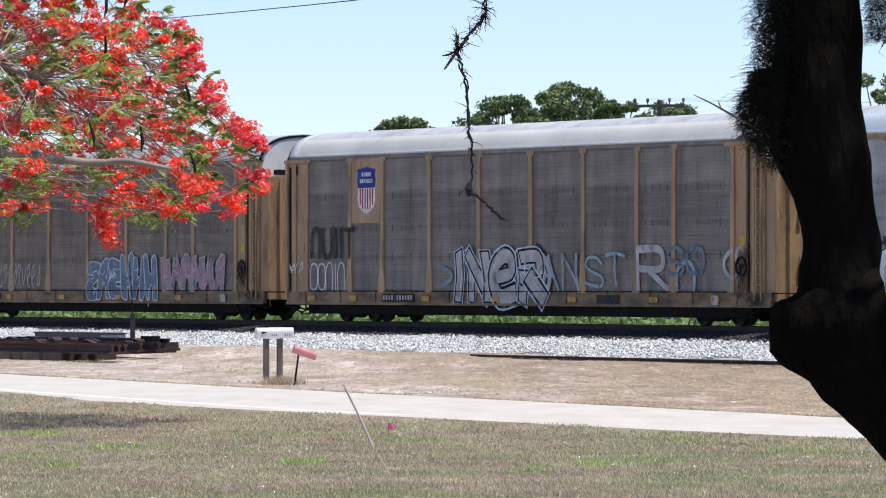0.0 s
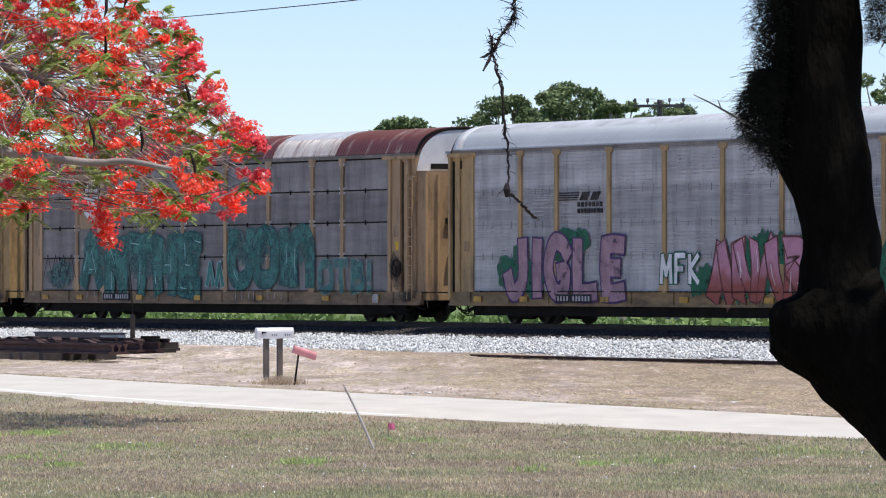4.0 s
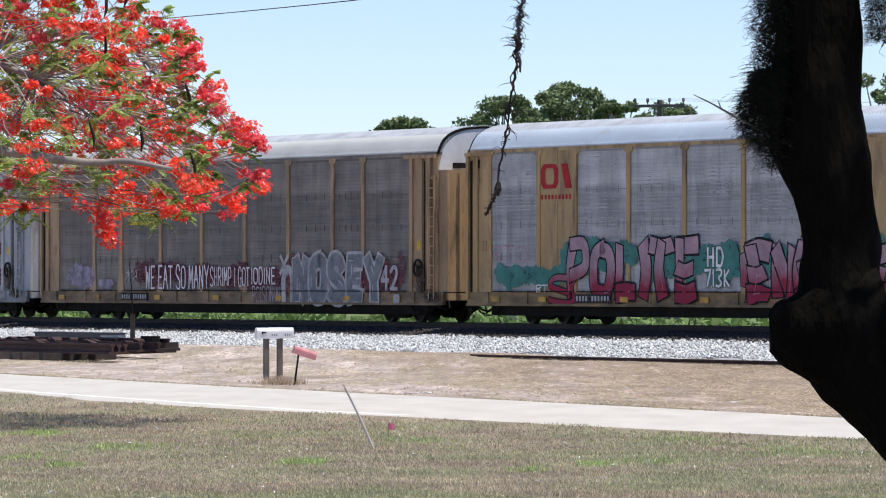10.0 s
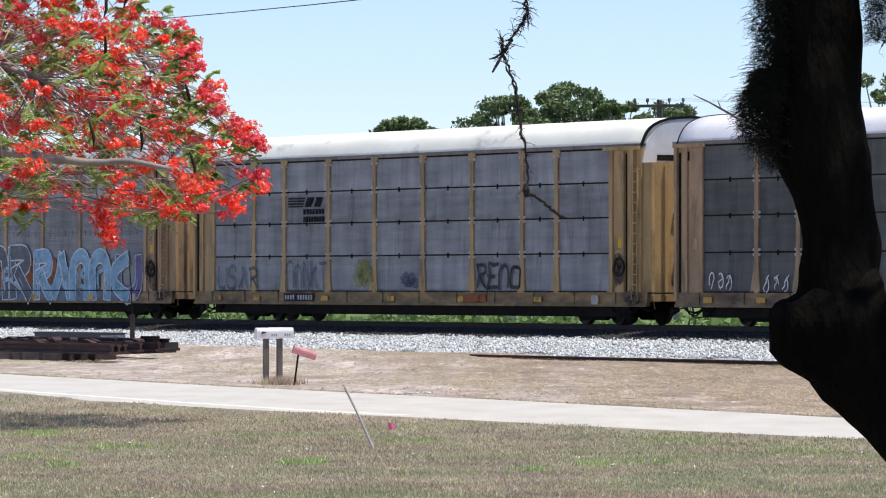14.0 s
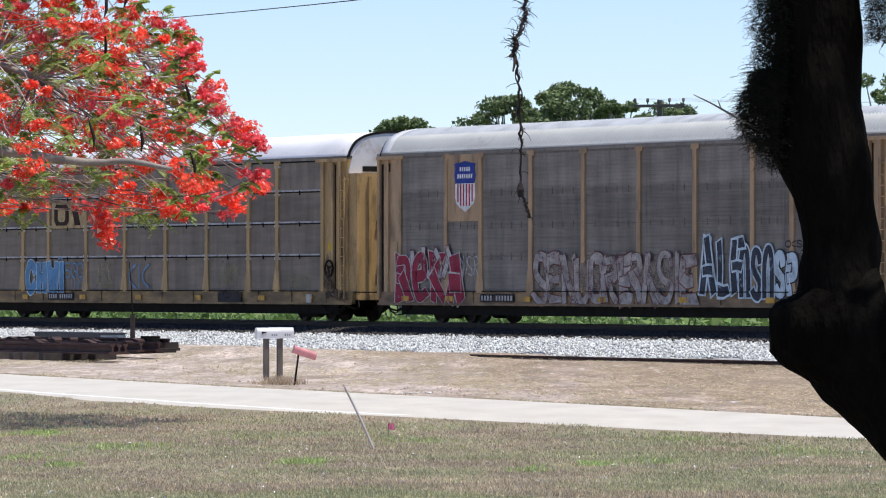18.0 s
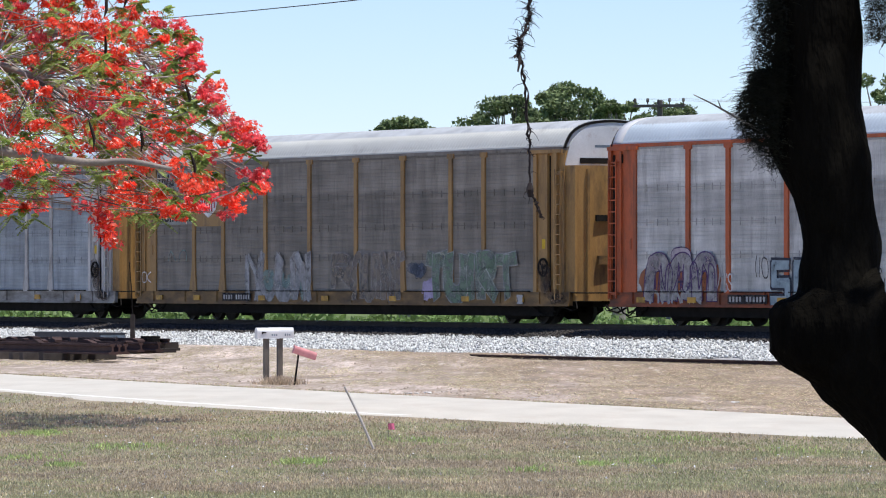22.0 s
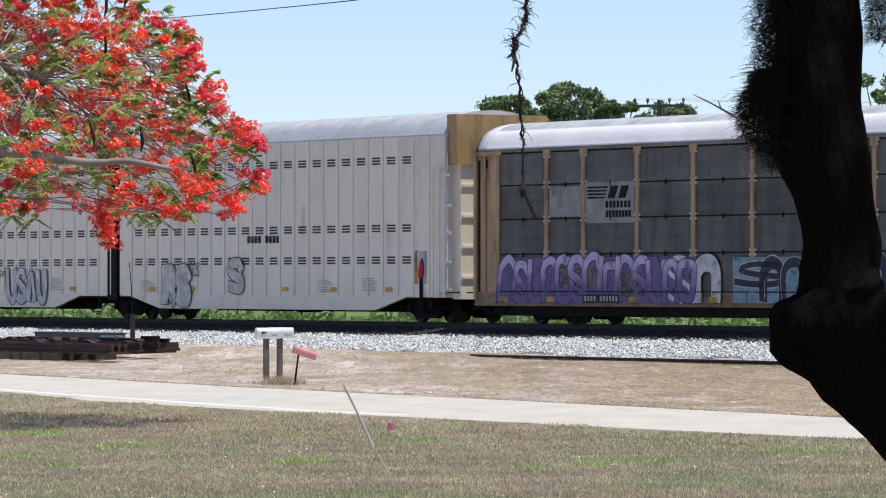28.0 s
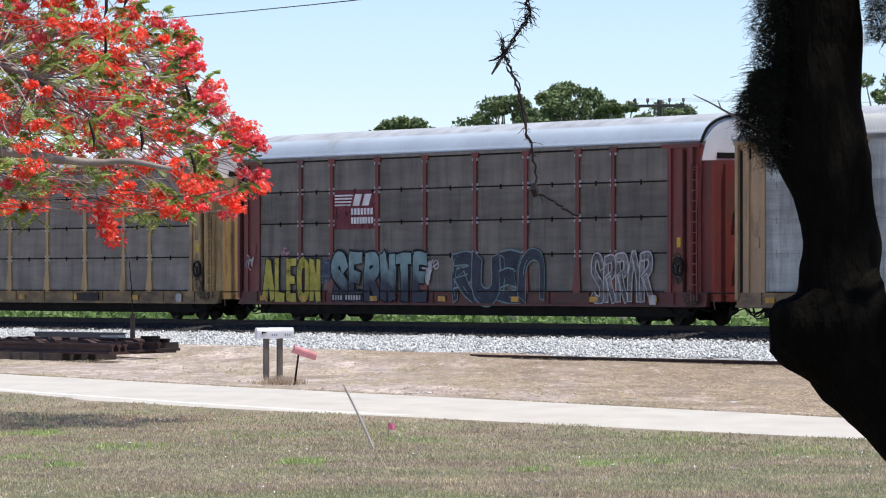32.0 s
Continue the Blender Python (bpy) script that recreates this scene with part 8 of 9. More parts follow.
def build_roadside():
    mailbox(pose(-4.1, 117.6, 0, 0, 0, 20), 0.52, M_BOX, M_POST, 0.055, "white barrel-topped mailbox on a weathered wooden post")
    mailbox(pose(-3.83, 118.2, 0, 0, 0, 20), 0.54, M_BOX, M_POST, 0.055, "white barrel-topped mailbox beside its twin on a wooden post")
    mailbox(pose(-3.27, 116.5, 0, 0, 0, 15), 0.52, M_RED, M_DARK, 0.022, "faded red mailbox tipping forward on a thin dark post", 1.0, False, 0.16, 0.09)
    # leaning pole
    b = Build().tube([(0, 0, -0.05), (-0.2, 0, 0.41), (-0.405, 0, 0.825)], [0.018, 0.017, 0.016], 8)
    tagged(put("leaning_pole", b.mesh("leaning_pole", M_PVC), at=pose(-0.90, 71.2, 0)), "pale slanting pole stuck in the lawn", "pole")
    flag = thing("survey_flag", pose(-0.78, 76.6, 0), "small fluorescent pink survey flag on a wire", "flag")
    put("wire", Build().tube([(0, 0, -0.03), (0, 0, 0.22)], 0.003, 5).mesh("wire", M_WIRE), flag)
    b = Build()
    n = 6
    for k in range(n + 1):
        b.v += [(0.016 * k, 0.008 * math.sin(k * 1.3), 0.11), (0.016 * k - 0.01, 0.008 * math.sin(k * 1.3 + 0.5), 0.20)]
    b.f = [(2 * k, 2 * k + 2, 2 * k + 3, 2 * k + 1) for k in range(n)]
    cloth = put("flag", b.mesh("flag", M_PINK), flag)
    # litter
    for x, y in ((1.75, 102.5), (3.55, 102.0), (-0.3, 107.5), (-0.65, 107.0), (5.4, 99.0)):
        b = Build().box(-0.06, 0.06, -0.16, 0.16, 0, 0.02)
        b.v = [tuple(Vector(v) * random.uniform(0.7, 1.2)) for v in b.v]
        tagged(put("litter", b.mesh("litter", M_BOX), at=pose(x, y, ground_z(x, y) + 0.0, 0, 0, random.uniform(0, 90))), "crumpled white paper litter on the sandy verge", "litter", "litter on the verge")
    return cloth


def build_rail_stack():
    """Rusted rails and track parts left beside the line."""
    def bar(u0, u1, n, z, wide=0.14, high=0.17, mat=None, name="spare_rail", label="rusted spare rail lying beside the track", group="spare rails"):
        prof = [(-wide / 2, 0), (wide / 2, 0), (wide / 2, high * 0.15), (wide * 0.12, high * 0.3), (wide * 0.12, high * 0.72), (wide * 0.3, high * 0.8), (wide * 0.3, high), (-wide * 0.3, high), (-wide * 0.3, high * 0.8), (-wide * 0.12, high * 0.72), (-wide * 0.12, high * 0.3), (-wide / 2, high * 0.15)]
        m = len(prof)
        length = abs(u1 - u0)
        b = Build()
        b.v = [(x, y, zz) for x in (0, length) for y, zz in prof]
        b.f = [(k, (k + 1) % m, m + (k + 1) % m, m + k) for k in range(m)] + [tuple(range(m - 1, -1, -1)), tuple(range(m, 2 * m))]
        p = at_line(max(u0, u1), n, 0)
        tagged(put(name, b.mesh(name, mat or M_STACK), at=pose(p.x, p.y, z, 0, 0, -60 + random.uniform(-0.4, 0.4))), label, "rail", group)
    # a heap of cut rails, beams and old ties, the front row resting on ties
    rnd = random.Random(12)
    for u0, u1, n, z, wide, high in ((16, -4.2, 13.0, 0.24, 0.24, 0.29), (16, -3.9, 12.6, 0.24, 0.24, 0.27), (15, -3.4, 12.2, 0.24, 0.24, 0.28), (17, -2.2, 11.0, 0.28, 0.22, 0.26),
                                     (18, -2.4, 10.6, 0.29, 0.22, 0.26), (17, -2.0, 10.3, 0.24, 0.22, 0.2)):
        bar(u0, u1, n, z, wide, high)
    for k in range(8):
        p = at_line(-1.2 + 1.1 * k + rnd.uniform(-0.3, 0.3), 12.5, 0)
        tagged(put("old_tie", Build().box(-0.13, 0.13, -1.15, 1.15, 0, 0.2).mesh("old_tie", M_TIE), at=pose(p.x, p.y, 0.05, 0, 0, -60 + rnd.uniform(-4, 4))), "dark old timber tie under the stacked rails", "railway tie", "old ties")
    for k in range(13):
        p = at_line(2.0 + 0.5 * k + rnd.uniform(-0.2, 0.2), 8.6 + rnd.uniform(-0.5, 0.5), 0)
        tagged(put("old_tie", Build().box(-0.13, 0.13, -0.95, 0.95, 0, 0.18).mesh("old_tie", M_TIE), at=pose(p.x, p.y, 0.14 + 0.17 * (k % 2), 0, 0, -60 + rnd.uniform(-30, 30))), "dark old timber tie in a heap beside the track", "railway tie", "old ties")
    for k in range(10):
        bar(11.0 - k * 0.4, 2.0 + 0.45 * (k % 4), 9.6 - 0.2 * k, 0.18 + 0.13 * (k % 3), 0.18, 0.16)
    for k in range(16):
        u, n = rnd.uniform(-2.5, 9.0), rnd.choice((10.5, 11.0, 12.5, 12.9))
        p = at_line(u, n, 0)
        a, c, h = rnd.uniform(0.12, 0.4), rnd.uniform(0.06, 0.14), rnd.uniform(0.05, 0.13)
        plate = Build().prism([(-a, 0), (a, 0), (a, h * 0.5), (a * 0.3, h), (-a * 0.3, h), (-a, h * 0.5)], -c, c)
        tagged(put("track_plate", plate.mesh("track_plate", M_STACK), at=pose(p.x, p.y, 0.53, 0, rnd.uniform(-8, 8), rnd.uniform(-80, -40))), "rusted loose track plate lying on the stacked rails", "track plate", "loose track plates")
    p = at_line(2.6, 8.3, 0)
    coil = Build()
    for k in range(5):
        coil.tube([(0.26 * math.cos(a * 0.5), 0.26 * math.sin(a * 0.5), 0.06 * k) for a in range(14)], 0.035, 6)
    tagged(put("wire_coil", coil.mesh("wire_coil", M_DARK), at=pose(p.x, p.y, 0.40)), "dark coil of heavy wire on the tie heap", "coil")
    for k, (u0, u1, n) in enumerate(((-11.2, -52.0, 5.6), (-12.0, -52.0, 5.85))):
        bar(u0, u1, n, ground_z(*at_line(-20, n)[:2]) - 0.005, 0.13, 0.095)
    # grey steel box and marker post
    p = at_line(17.4, 4.9, 0)
    box = thing("steel_tool_box", pose(p.x, p.y, 0.22, 0, 0, -60), "low grey steel box beside the stacked rails", "box")
    put("body", Build().box(0, 4.6, 0, 0.9, 0, 0.40).mesh("body", M_CRATE), box)
    put("lid", Build().box(-0.04, 4.64, -0.03, 0.93, 0.40, 0.45).mesh("lid", M_CRATE), box)
    put("end_plate", Build().box(4.6, 4.66, 0.02, 0.88, 0.02, 0.38).mesh("end_plate", MARK_M["steel"]), box)
    put("handle", Build().tube([(4.68, 0.3, 0.2), (4.73, 0.35, 0.2), (4.73, 0.55, 0.2), (4.68, 0.6, 0.2)], 0.015, 5).mesh("handle", M_DARK), box)
    for k in range(3):
        put("label_plate", Build().box(2.4 + 0.55 * k, 2.75 + 0.55 * k, -0.012, 0.0, 0.08, 0.13).mesh("label_plate", M_BOX), box)
    for u in (17.0, 13.4):
        q = at_line(u, 4.4, 0)
        tagged(put("timber_block", Build().box(-0.15, 0.15, -0.6, 0.6, 0, 0.24).mesh("timber_block", M_TIE), at=pose(q.x, q.y, 0.06, 0, 0, -60)), "dark timber block under the steel box", "timber", "blocks")
    p = at_line(11.1, 4.6, 0)
    post = thing("marker_post", pose(p.x, p.y, 0.3), "dark timber marker post with a whip beside the track", "post")
    put("post", Build().box(-0.07, 0.07, -0.07, 0.07, -0.1, 0.95).mesh("post", M_TIE), post)
    put("whip", Build().tube([(0, 0, 0.9), (-0.03, 0, 1.7), (-0.10, 0, 2.55)], [0.022, 0.018, 0.012], 6).mesh("whip", M_DARK), post)


def build_far():
    far_tree(2.9, 236, 10.55, 2.5, 21, "dense dark green broad-crowned tree", 34, 0.35)
    far_tree(5.9, 240, 11.15, 2.9, 22, "dense rounded dark green tree", 46, 0.35)
    far_tree(7.7, 236, 10.5, 1.5, 25, "small dark green tree beside a larger one", 18, 0.35)
    far_tree(-1.9, 262, 10.35, 2.2, 23, "low green tree far beyond the track", 40, 0.15)
    far_tree(11.2, 262, 11.2, 3.0, 24, "light green tree far beyond the track", 30, 0.3)
    far_tree(20.0, 240, 12.0, 2.4, 26, "green tree beyond the track", 24)
    # pole line along the track
    base = Vector((9.1, 225.0, 0))
    step = Vector((-CO, SI, 0)) * 48
    for k in (-1, 0):
        p = base + step * k
        pole = thing("utility_pole", pose(p.x, p.y, 0.2, 0, 0, -18), "weathered wooden utility pole with a crossarm", "utility pole", "pole line")
        put("mast", Build().tube([(0, 0, -0.3), (0, 0, 5.0), (0, 0, 9.7)], [0.17, 0.14, 0.12], 10).mesh("mast", M_POLEWOOD), pole)
        put("crossarm", Build().box(-1.12, 1.12, -0.17, -0.06, 9.38, 9.50).mesh("crossarm", M_POLEWOOD), pole)
        for x in (-1.05, -0.5, 0.45, 1.05):
            put("insulator", Build().tube([(x, -0.11, 9.50), (x, -0.11, 9.58), (x, -0.11, 9.64), (x, -0.11, 9.76)], [0.02, 0.03, 0.065, 0.055], 8).mesh("insulator", M_POLEWOOD), pole)
    turn = pose(0, 0, 0, 0, 0, -18).to_3x3()
    for x in (-1.05, -0.5, 0.45, 1.05):
        b = Build()
        for k in (-1,):
            a, c = base + step * k + turn @ Vector((x, -0.11, 0)), base + step * (k + 1) + turn @ Vector((x, -0.11, 0))
            b.tube([tuple(a.lerp(c, t / 10) + Vector((0, 0, 9.95 - 0.7 * 4 * (t / 10) * (1 - t / 10)))) for t in range(11)], 0.003, 4)
        tagged(put("power_line", b.mesh("power_line", M_FAINT)), "thin overhead wire of the pole line", "wire", "overhead wires")
    a, c = Vector((-21.0, 190.0, EYE + 8.9)), Vector((1.0, 95.0, EYE + 5.3))
    e = Vector((14.0, 80.0, EYE + 5.9))
    b = Build().tube([tuple(a.lerp(c, t / 12) - Vector((0, 0, 0.25 * 4 * (t / 12) * (1 - t / 12)))) for t in range(13)] + [tuple(e)], 0.011, 5)
    tagged(put("overhead_cable", b.mesh("overhead_cable", M_WIRE)), "black overhead cable along the road", "wire")
    for q in (a, e):
        pole = thing("utility_pole", pose(q.x, q.y, 0.0), "weathered wooden utility pole carrying a cable", "utility pole", "poles by the road")
        put("mast", Build().tube([(0, 0, -0.3), (0, 0, q.z * 0.5), (0, 0, q.z + 0.15)], [0.17, 0.14, 0.12], 10).mesh("mast", M_POLEWOOD), pole)
TAN = "tan covered car carrier with dark screens"
TRAIN = []                      # each car with the place of its left edge on the line at the start


def build_train():
    def add(car, place, marks=None):
        TRAIN.append((car, place))
        if marks:
            marks(car)
        return car

    add(autorack("tan", "umber", "stone", label=TAN + ", pale blue graffiti"), 219.56, marks_0)
    c = add(autorack("tan", "dark", "beige", label=TAN + ", shield emblem, grey-white graffiti"), 190.99, marks_1)
    shield(c, 4.13, 5.25, 3.24, 4.67, "tan")
    slab(c, "charcoal", 17.93, 19.08, 0.6, 0.84, -0.072)
    block_emblem(c, 18.05, 18.95, 0.64, 0.80, "grey_white", False, 3)
    c = add(autorack("yellow", "light", "silver", flare=False, plated=(1, 7), label="yellow covered car carrier with pale screens and teal graffiti", end_wall="paint"), 162.48, marks_2)
    b = ring_mesh("emblem_ring", 0.62, 0.13, -0.044, -0.03, 32)
    put("emblem_ring", b, c, MARK_M["brown"], pose(4.66, 0, 3.95) @ Matrix.Diagonal((1, 1, 1.15, 1)))
    flat("emblem_head", c, "brown", [(4.35, 3.95), (4.55, 3.9), (4.8, 3.95), (5.0, 4.0), (4.95, 4.3), (4.75, 4.5), (4.5, 4.45), (4.35, 4.25)], -0.04)
    flat("emblem_leaf", c, "brown", [(4.62, 3.4), (4.7, 3.4), (4.9, 3.62), (4.78, 3.7), (4.66, 3.85), (4.54, 3.7), (4.42, 3.62)], -0.04)
    block_emblem(c, 4.45, 4.95, 2.78, 3.0, "brown", False, 2)
    c = add(autorack("tan", "mid", "rust", "rows", label="tan covered car carrier with a rust-red peeling roof and teal graffiti"), 133.88, marks_3)
    shield(c, 4.13, 5.41, 3.21, 4.67, "tan", False)
    for x0, x1 in ((LEFT + 0.1, 1.5), (17.4, 21.4)):
        put("bare_roof_patch", roof_mesh(x0, x1, EAVE + 0.004, CREST + 0.012, True), c, M_PEELED, pose(0, -0.006, 0))
    c = add(autorack("yellow", "light", "stone", label="yellow covered car carrier with pale ribbed screens and mauve graffiti"), 105.11, marks_4)
    striped_emblem(c, 5.8, 8.2, 3.1, 3.75, "charcoal")
    bright_ribs(c, 41)
    c = add(autorack("tan", "black", "white", "rows", False, label="tan covered car carrier with near-black screens and lime green graffiti"), 76.69, marks_5)
    striped_emblem(c, 6.0, 8.25, 2.95, 3.95, "black")
    c = add(autorack("grey", "light", "silver", end_wall=None, label="grey covered car carrier with dark red stripes"), 48.11, marks_6)
    for i, (x0, x1) in enumerate(zip(EDGES, EDGES[1:])):
        for z in (2.16, 2.30, 2.44, 1.10, 1.25, 1.40, 1.55):
            slab(c, "maroon", x0 + 0.12, x1 - 0.12, z, z + 0.112, -0.022, "painted_stripe")
    bright_ribs(c, 61, low=2.6)
    slab(c, "maroon", 5.75, 8.3, 4.05, 4.9, -0.05, "emblem_plate")
    for k in range(7):
        slab(c, "white", 6.6 + 0.2 * k, 6.73 + 0.2 * k, 4.3, 4.5 + 0.06 * (k % 2), -0.056)
    flat("emblem_wing", c, "white", [(5.95, 4.35), (6.3, 4.45), (6.45, 4.7), (7.3, 4.78), (7.0, 4.85), (6.2, 4.82), (6.0, 4.7)], -0.056)
    for k in range(5):
        slab(c, "white", 6.85 + 0.2 * k, 6.98 + 0.2 * k, 4.13, 4.2, -0.056)
    c = add(autorack("tan", "dark", "beige", label=TAN + ", grey-white graffiti"), 19.89, marks_7)
    block_emblem(c, 6.31, 8.08, 3.07, 3.78, "logo_yellow")
    c = add(autorack("yellow", "light", "silver", flare=False, plated=(1, 7), label="yellow covered car carrier with pale screens, pink and teal graffiti", end_wall="paint"), -8.61, marks_8)
    loop_emblem(c, 3.8, 5.5, 3.85, 4.55, "red")
    bright_ribs(c, 81, (0, 2, 3, 4, 5, 6, 8), 2.0)
    for k in range(9):
        slab(c, "red", 3.8 + 0.19 * k, 3.9 + 0.19 * k, 3.55, 3.68)
    c = add(autorack("tan", "slate", "stone", label="tan covered car carrier with blue-grey screens and light blue graffiti"), -37.12, marks_9)
    striped_emblem(c, 5.95, 8.27, 3.0, 3.82, "charcoal")
    c = add(autorack("yellow", "slate", "cream", "rows", False, label="yellow covered car carrier with blue-grey screens and cream roof"), -65.80, marks_10)
    striped_emblem(c, 5.9, 8.26, 3.0, 3.82, "black")
    slab(c, "burnt", 16.7, 18.0, 0.63, 0.84, -0.07)
    c = add(autorack("tan", "black", "white", "rows", False, label="tan covered car carrier with dark screens and a white roof"), -94.32, marks_11)
    striped_emblem(c, 5.94, 8.31, 2.95, 3.88, "black", "charcoal")
    scribble(c, 21.9 - 3.6, 21.9 - 2.4, 1.0, 1.75, "white", seed=901)
    c = add(autorack("yellow", "umber", "white", "rows", False, label="yellow covered car carrier with brown-grey screens and a white roof"), -122.94, marks_12)
    row_strips(c)
    slab(c, "charcoal", 18.0, 19.6, 0.58, 0.9, -0.072)
    block_emblem(c, 18.35, 19.15, 0.64, 0.84, "grey_white", False, 3)
    slab(c, "tan", 5.9, 8.36, 3.0, 3.9, -0.02, "emblem_plate")
    loop_emblem(c, 6.1, 8.1, 3.1, 3.8, "brown")
    c = add(autorack("tan", "dark", "beige", label=TAN + ", shield emblem, navy graffiti"), -151.63, marks_13)
    shield(c, 4.17, 5.39, 3.25, 4.73, "tan")
    c = add(autorack("white", "blue", "silver", ends="ochre", end_wall="paint", label="white covered car carrier with light blue-grey screens"), -180.19, marks_14)
    loop_emblem(c, 6.3, 7.8, 3.15, 3.72, "red")
    for k in range(9):
        slab(c, "charcoal", 6.2 + 0.21 * k, 6.31 + 0.21 * k, 2.85, 2.98)
    c = add(autorack("ochre", "warm", "beige", label="ochre covered car carrier with brown-grey screens and a slogan"), -208.86, marks_15)
    shield(c, 4.05, 5.27, 3.25, 4.76, "ochre")
    slab(c, "plate_grey", 1.05, 3.5, 4.05, 4.8, -0.02, "slogan_ground")
    slab(c, "plate_grey", 1.05, 3.5, 3.05, 3.8, -0.02, "slogan_ground")
    for word, z in (("We will", 4.15), ("deliver.", 3.15)):
        v, f = glyph(word, 0.014)
        wide, high = max(q[0] for q in v), max(q[1] for q in v)
        b = Build()
        b.v, b.f = [(1.14 + q[0] / wide * 2.3, -0.026, z + q[1] / high * 0.52) for q in v], list(f)
        put("slogan", b.mesh("slogan"), c, MARK_M["charcoal"])
    c = add(autorack("orange", "pale", "silver", flare=False, label="orange covered car carrier with pale grey screens and big white graffiti"), -238.07, marks_16)
    block_emblem(c, 17.3, 19.5, 3.38, 3.68, "red", False, 4, 0.15)
    slab(c, "charcoal", 17.25, 19.6, 3.28, 3.33)
    c = add(autorack("tan", "dark", "beige", label=TAN + ", shield emblem, blue-grey graffiti"), -266.64, marks_17)
    shield(c, 4.14, 5.36, 3.22, 4.70, "tan")
    add(automax("tall white smooth-sided car carrier unit with purple graffiti", True), -294.61, marks_18)
    add(automax("tall white smooth-sided car carrier unit with yellow end hood", False), -316.06, marks_118)
    c = add(autorack("tan", "black", "white", "rows", label="tan covered car carrier with dark screens, purple and blue graffiti"), -339.54, marks_19)
    striped_emblem(c, 5.85, 8.2, 2.95, 3.9, "black", "plate_grey")
    slab(c, "plate_grey", 3.78, 5.5, 3.05, 3.9, -0.02, "emblem_plate")
    c = add(autorack("yellow", "dark", "white", "rows", False, label="yellow covered car carrier with dark weathered screens"), -368.30, marks_20)
    striped_emblem(c, 5.89, 8.25, 2.95, 3.85, "charcoal")
    slab(c, "charcoal", 16.6, 18.2, 0.6, 0.86, -0.072)
    block_emblem(c, 16.75, 18.05, 0.63, 0.83, "grey_white", False, 3)
    c = add(autorack("red", "dusk", "silver", "rows", label="dark red covered car carrier with grey screens and teal graffiti"), -396.77, marks_21)
    striped_emblem(c, 5.85, 8.28, 2.91, 3.88, "white", "dark_red")
    add(autorack("tan", "sage", "beige", label="tan covered car carrier with pale grey screens"), -425.3)


MOVING = {}


def build_things():
    build_grass()
    MOVING["spray"] = build_poinciana()
    build_oak()
    MOVING["twig"] = build_vine()
    MOVING["flag"] = build_roadside()
    build_rail_stack()
    build_far()


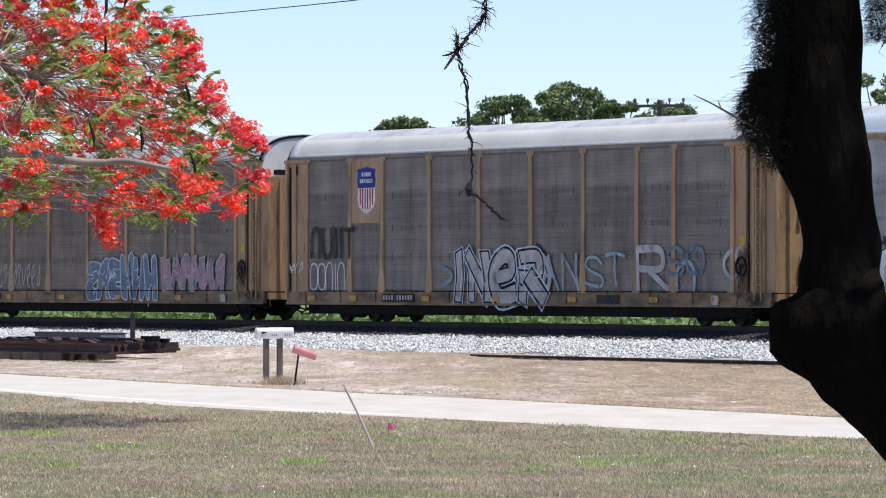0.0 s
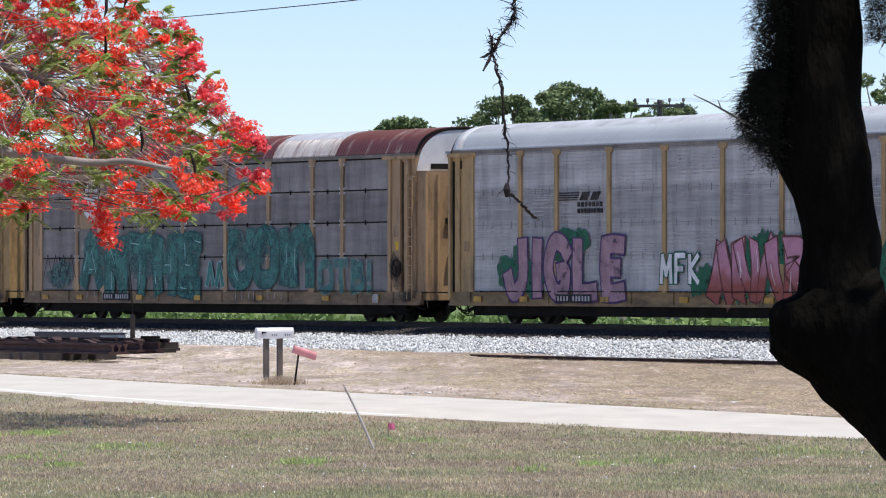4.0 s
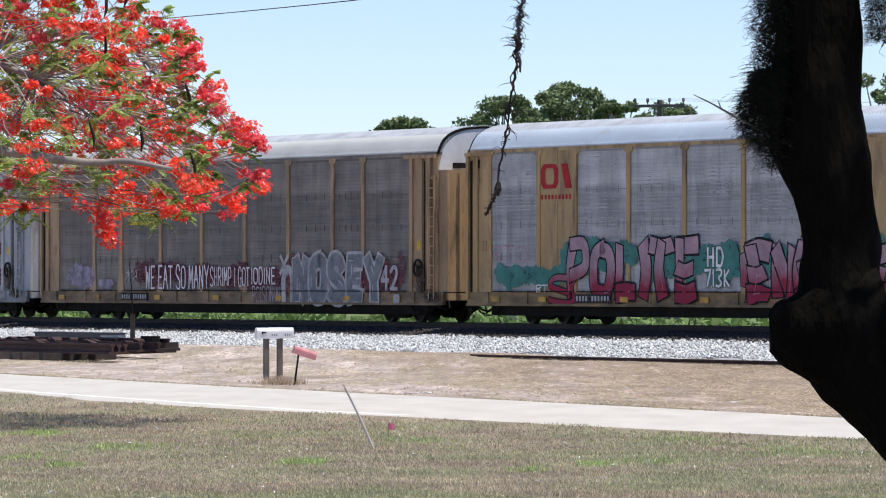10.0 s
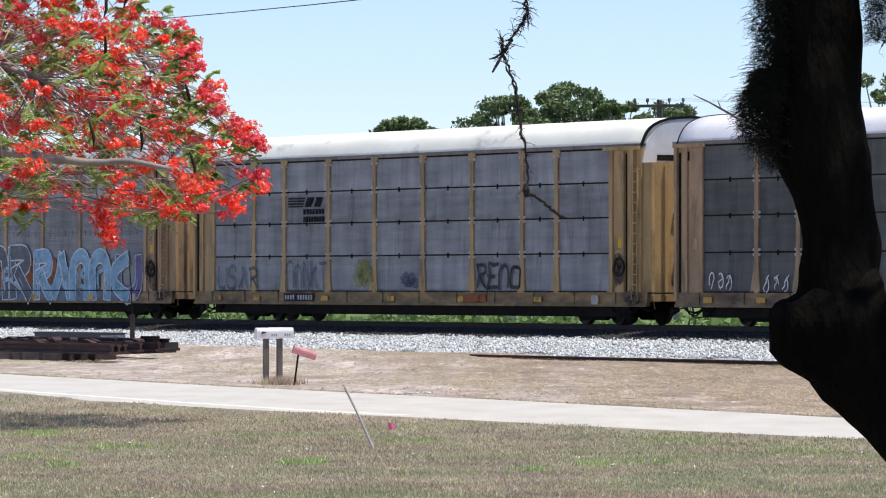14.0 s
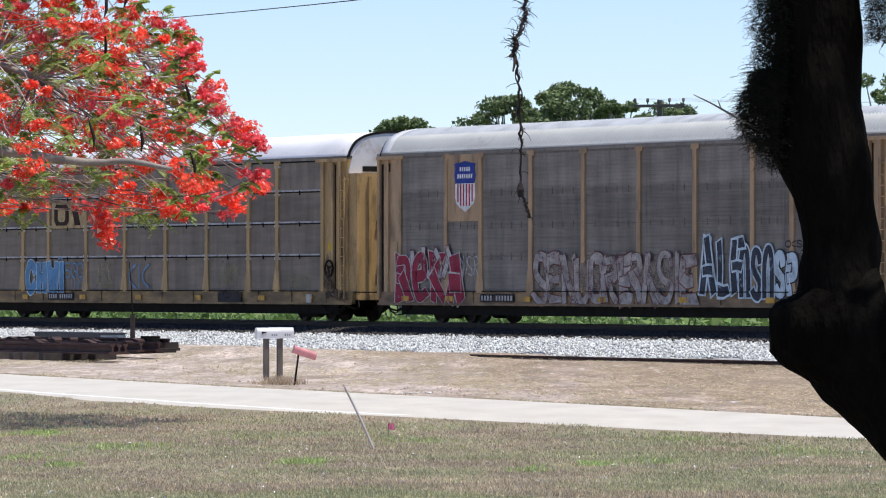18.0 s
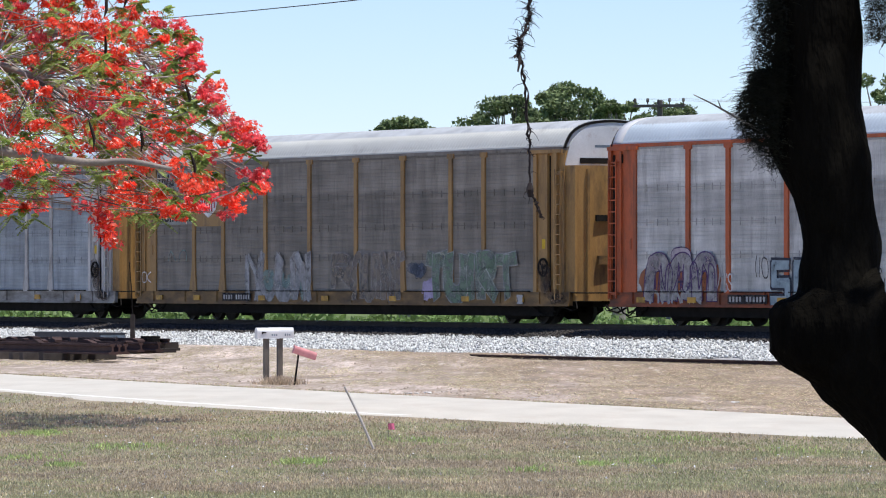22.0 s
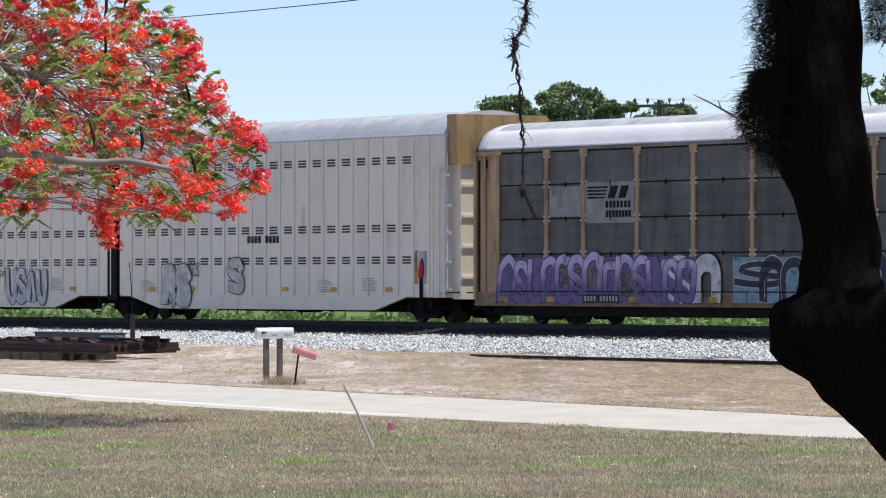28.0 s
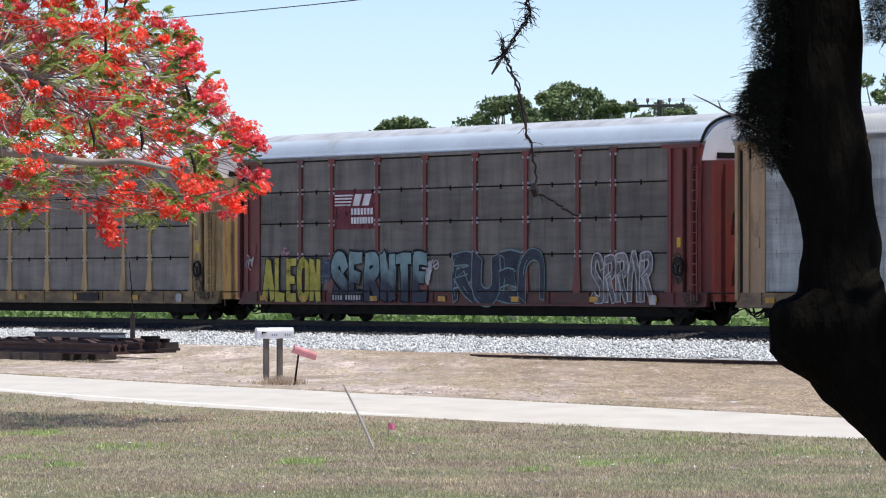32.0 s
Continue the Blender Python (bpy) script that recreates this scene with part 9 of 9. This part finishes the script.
def motions():
    """The train runs by to the left, slowing slightly."""
    times = [2.0 * k for k in range(17)]
    for car, place in TRAIN:
        rows = []
        for t in times:
            p = at_line(place - 181.75 + 19.029 * t - 0.017608 * t * t, 0, RAIL)
            rows.append((t, pose(p.x, p.y, p.z, 0, 0, -60)))
        walk(car, rows)
    # the twig swings and twists in the wind
    walk(MOVING["twig"], [
        (0.0, sway(0.142, 4.6, 33)),
        (0.5, sway(0.180, 7.5, 30)),
        (1.0, sway(0.252, 1.5, 44)),
        (1.5, sway(0.241, 5.7, 75)),
        (2.0, sway(0.252, 5.8, 76)),
        (2.5, sway(0.229, 2.2, 25)),
        (3.0, sway(0.209, 2.9, 27)),
        (3.5, sway(0.207, 2.7, 59)),
        (4.2, sway(0.248, 1.8, 44)),
        (4.9, sway(0.229, 3.7, 63)),
        (5.5, sway(0.241, 3.3, 50)),
        (6.0, sway(0.256, 5.1, 38)),
        (6.5, sway(0.273, 0.4, 40)),
        (7.0, sway(0.235, 7.5, 56)),
        (7.5, sway(0.283, 0.9, 46)),
        (8.0, sway(0.269, -0.5, 44)),
        (8.5, sway(0.224, 4.7, 41)),
        (9.0, sway(0.275, 2.6, 50)),
        (9.5, sway(0.283, 4.7, 88)),
        (10.0, sway(0.258, 7.3, 100)),
        (10.5, sway(0.300, 3.7, 95)),
        (11.0, sway(0.269, 2.0, 46)),
        (11.5, sway(0.279, 0.9, 9)),
        (12.0, sway(0.294, -0.0, 66)),
        (12.5, sway(0.258, 8.7, 118)),
        (13.0, sway(0.288, 1.8, 88)),
        (13.5, sway(0.290, -0.9, 13)),
        (14.0, sway(0.283, -0.4, 35)),
        (14.5, sway(0.290, 1.1, 85)),
        (15.2, sway(0.283, 1.6, 85)),
        (15.9, sway(0.286, 1.3, 85)),
        (16.5, sway(0.275, 2.6, 96)),
        (17.0, sway(0.279, 3.7, 100)),
        (18.0, sway(0.275, 1.3, 75)),
        (19.0, sway(0.294, 3.8, 107)),
        (20.0, sway(0.294, 0.7, 87)),
        (21.0, sway(0.284, 3.1, 98)),
        (22.0, sway(0.290, -0.4, 73)),
        (23.0, sway(0.296, 0.5, 86)),
        (24.0, sway(0.294, -1.3, 69)),
        (25.0, sway(0.288, 2.2, 87)),
        (25.5, sway(0.290, 2.7, 85)),
        (26.2, sway(0.281, 2.6, 73)),
        (26.9, sway(0.284, 1.8, 89)),
        (27.5, sway(0.275, 2.0, 77)),
        (28.0, sway(0.279, 0.9, 71)),
        (28.5, sway(0.290, 0.7, 55)),
        (29.0, sway(0.279, 1.6, 56)),
        (29.5, sway(0.294, -0.2, 72)),
        (30.0, sway(0.275, 2.6, 64)),
        (30.5, sway(0.279, 0.9, 69)),
        (31.0, sway(0.275, 0.2, 48)),
        (31.5, sway(0.275, 0.2, 9)),
        (32.0, sway(0.290, -2.4, 21)),
    ])
    # the low spray nods, the survey flag flutters
    spray, rest = MOVING["spray"], MOVING["spray"].matrix_basis.copy()
    walk(spray, [(0.8 * k, rest @ pose(0, 0, 0, 2.0 * math.sin(2.1 * k), 4.0 * math.sin(1.7 * k) + 2.0 * math.sin(0.9 * k), 6 * math.sin(k))) for k in range(41)])
    walk(MOVING["flag"], [(0.8 * k, pose(0, 0, 0, 0, 0, 28 * math.sin(1.9 * k) - 8)) for k in range(41)])


build_ground()
build_road()
build_track()
build_train()
build_things()
motions()
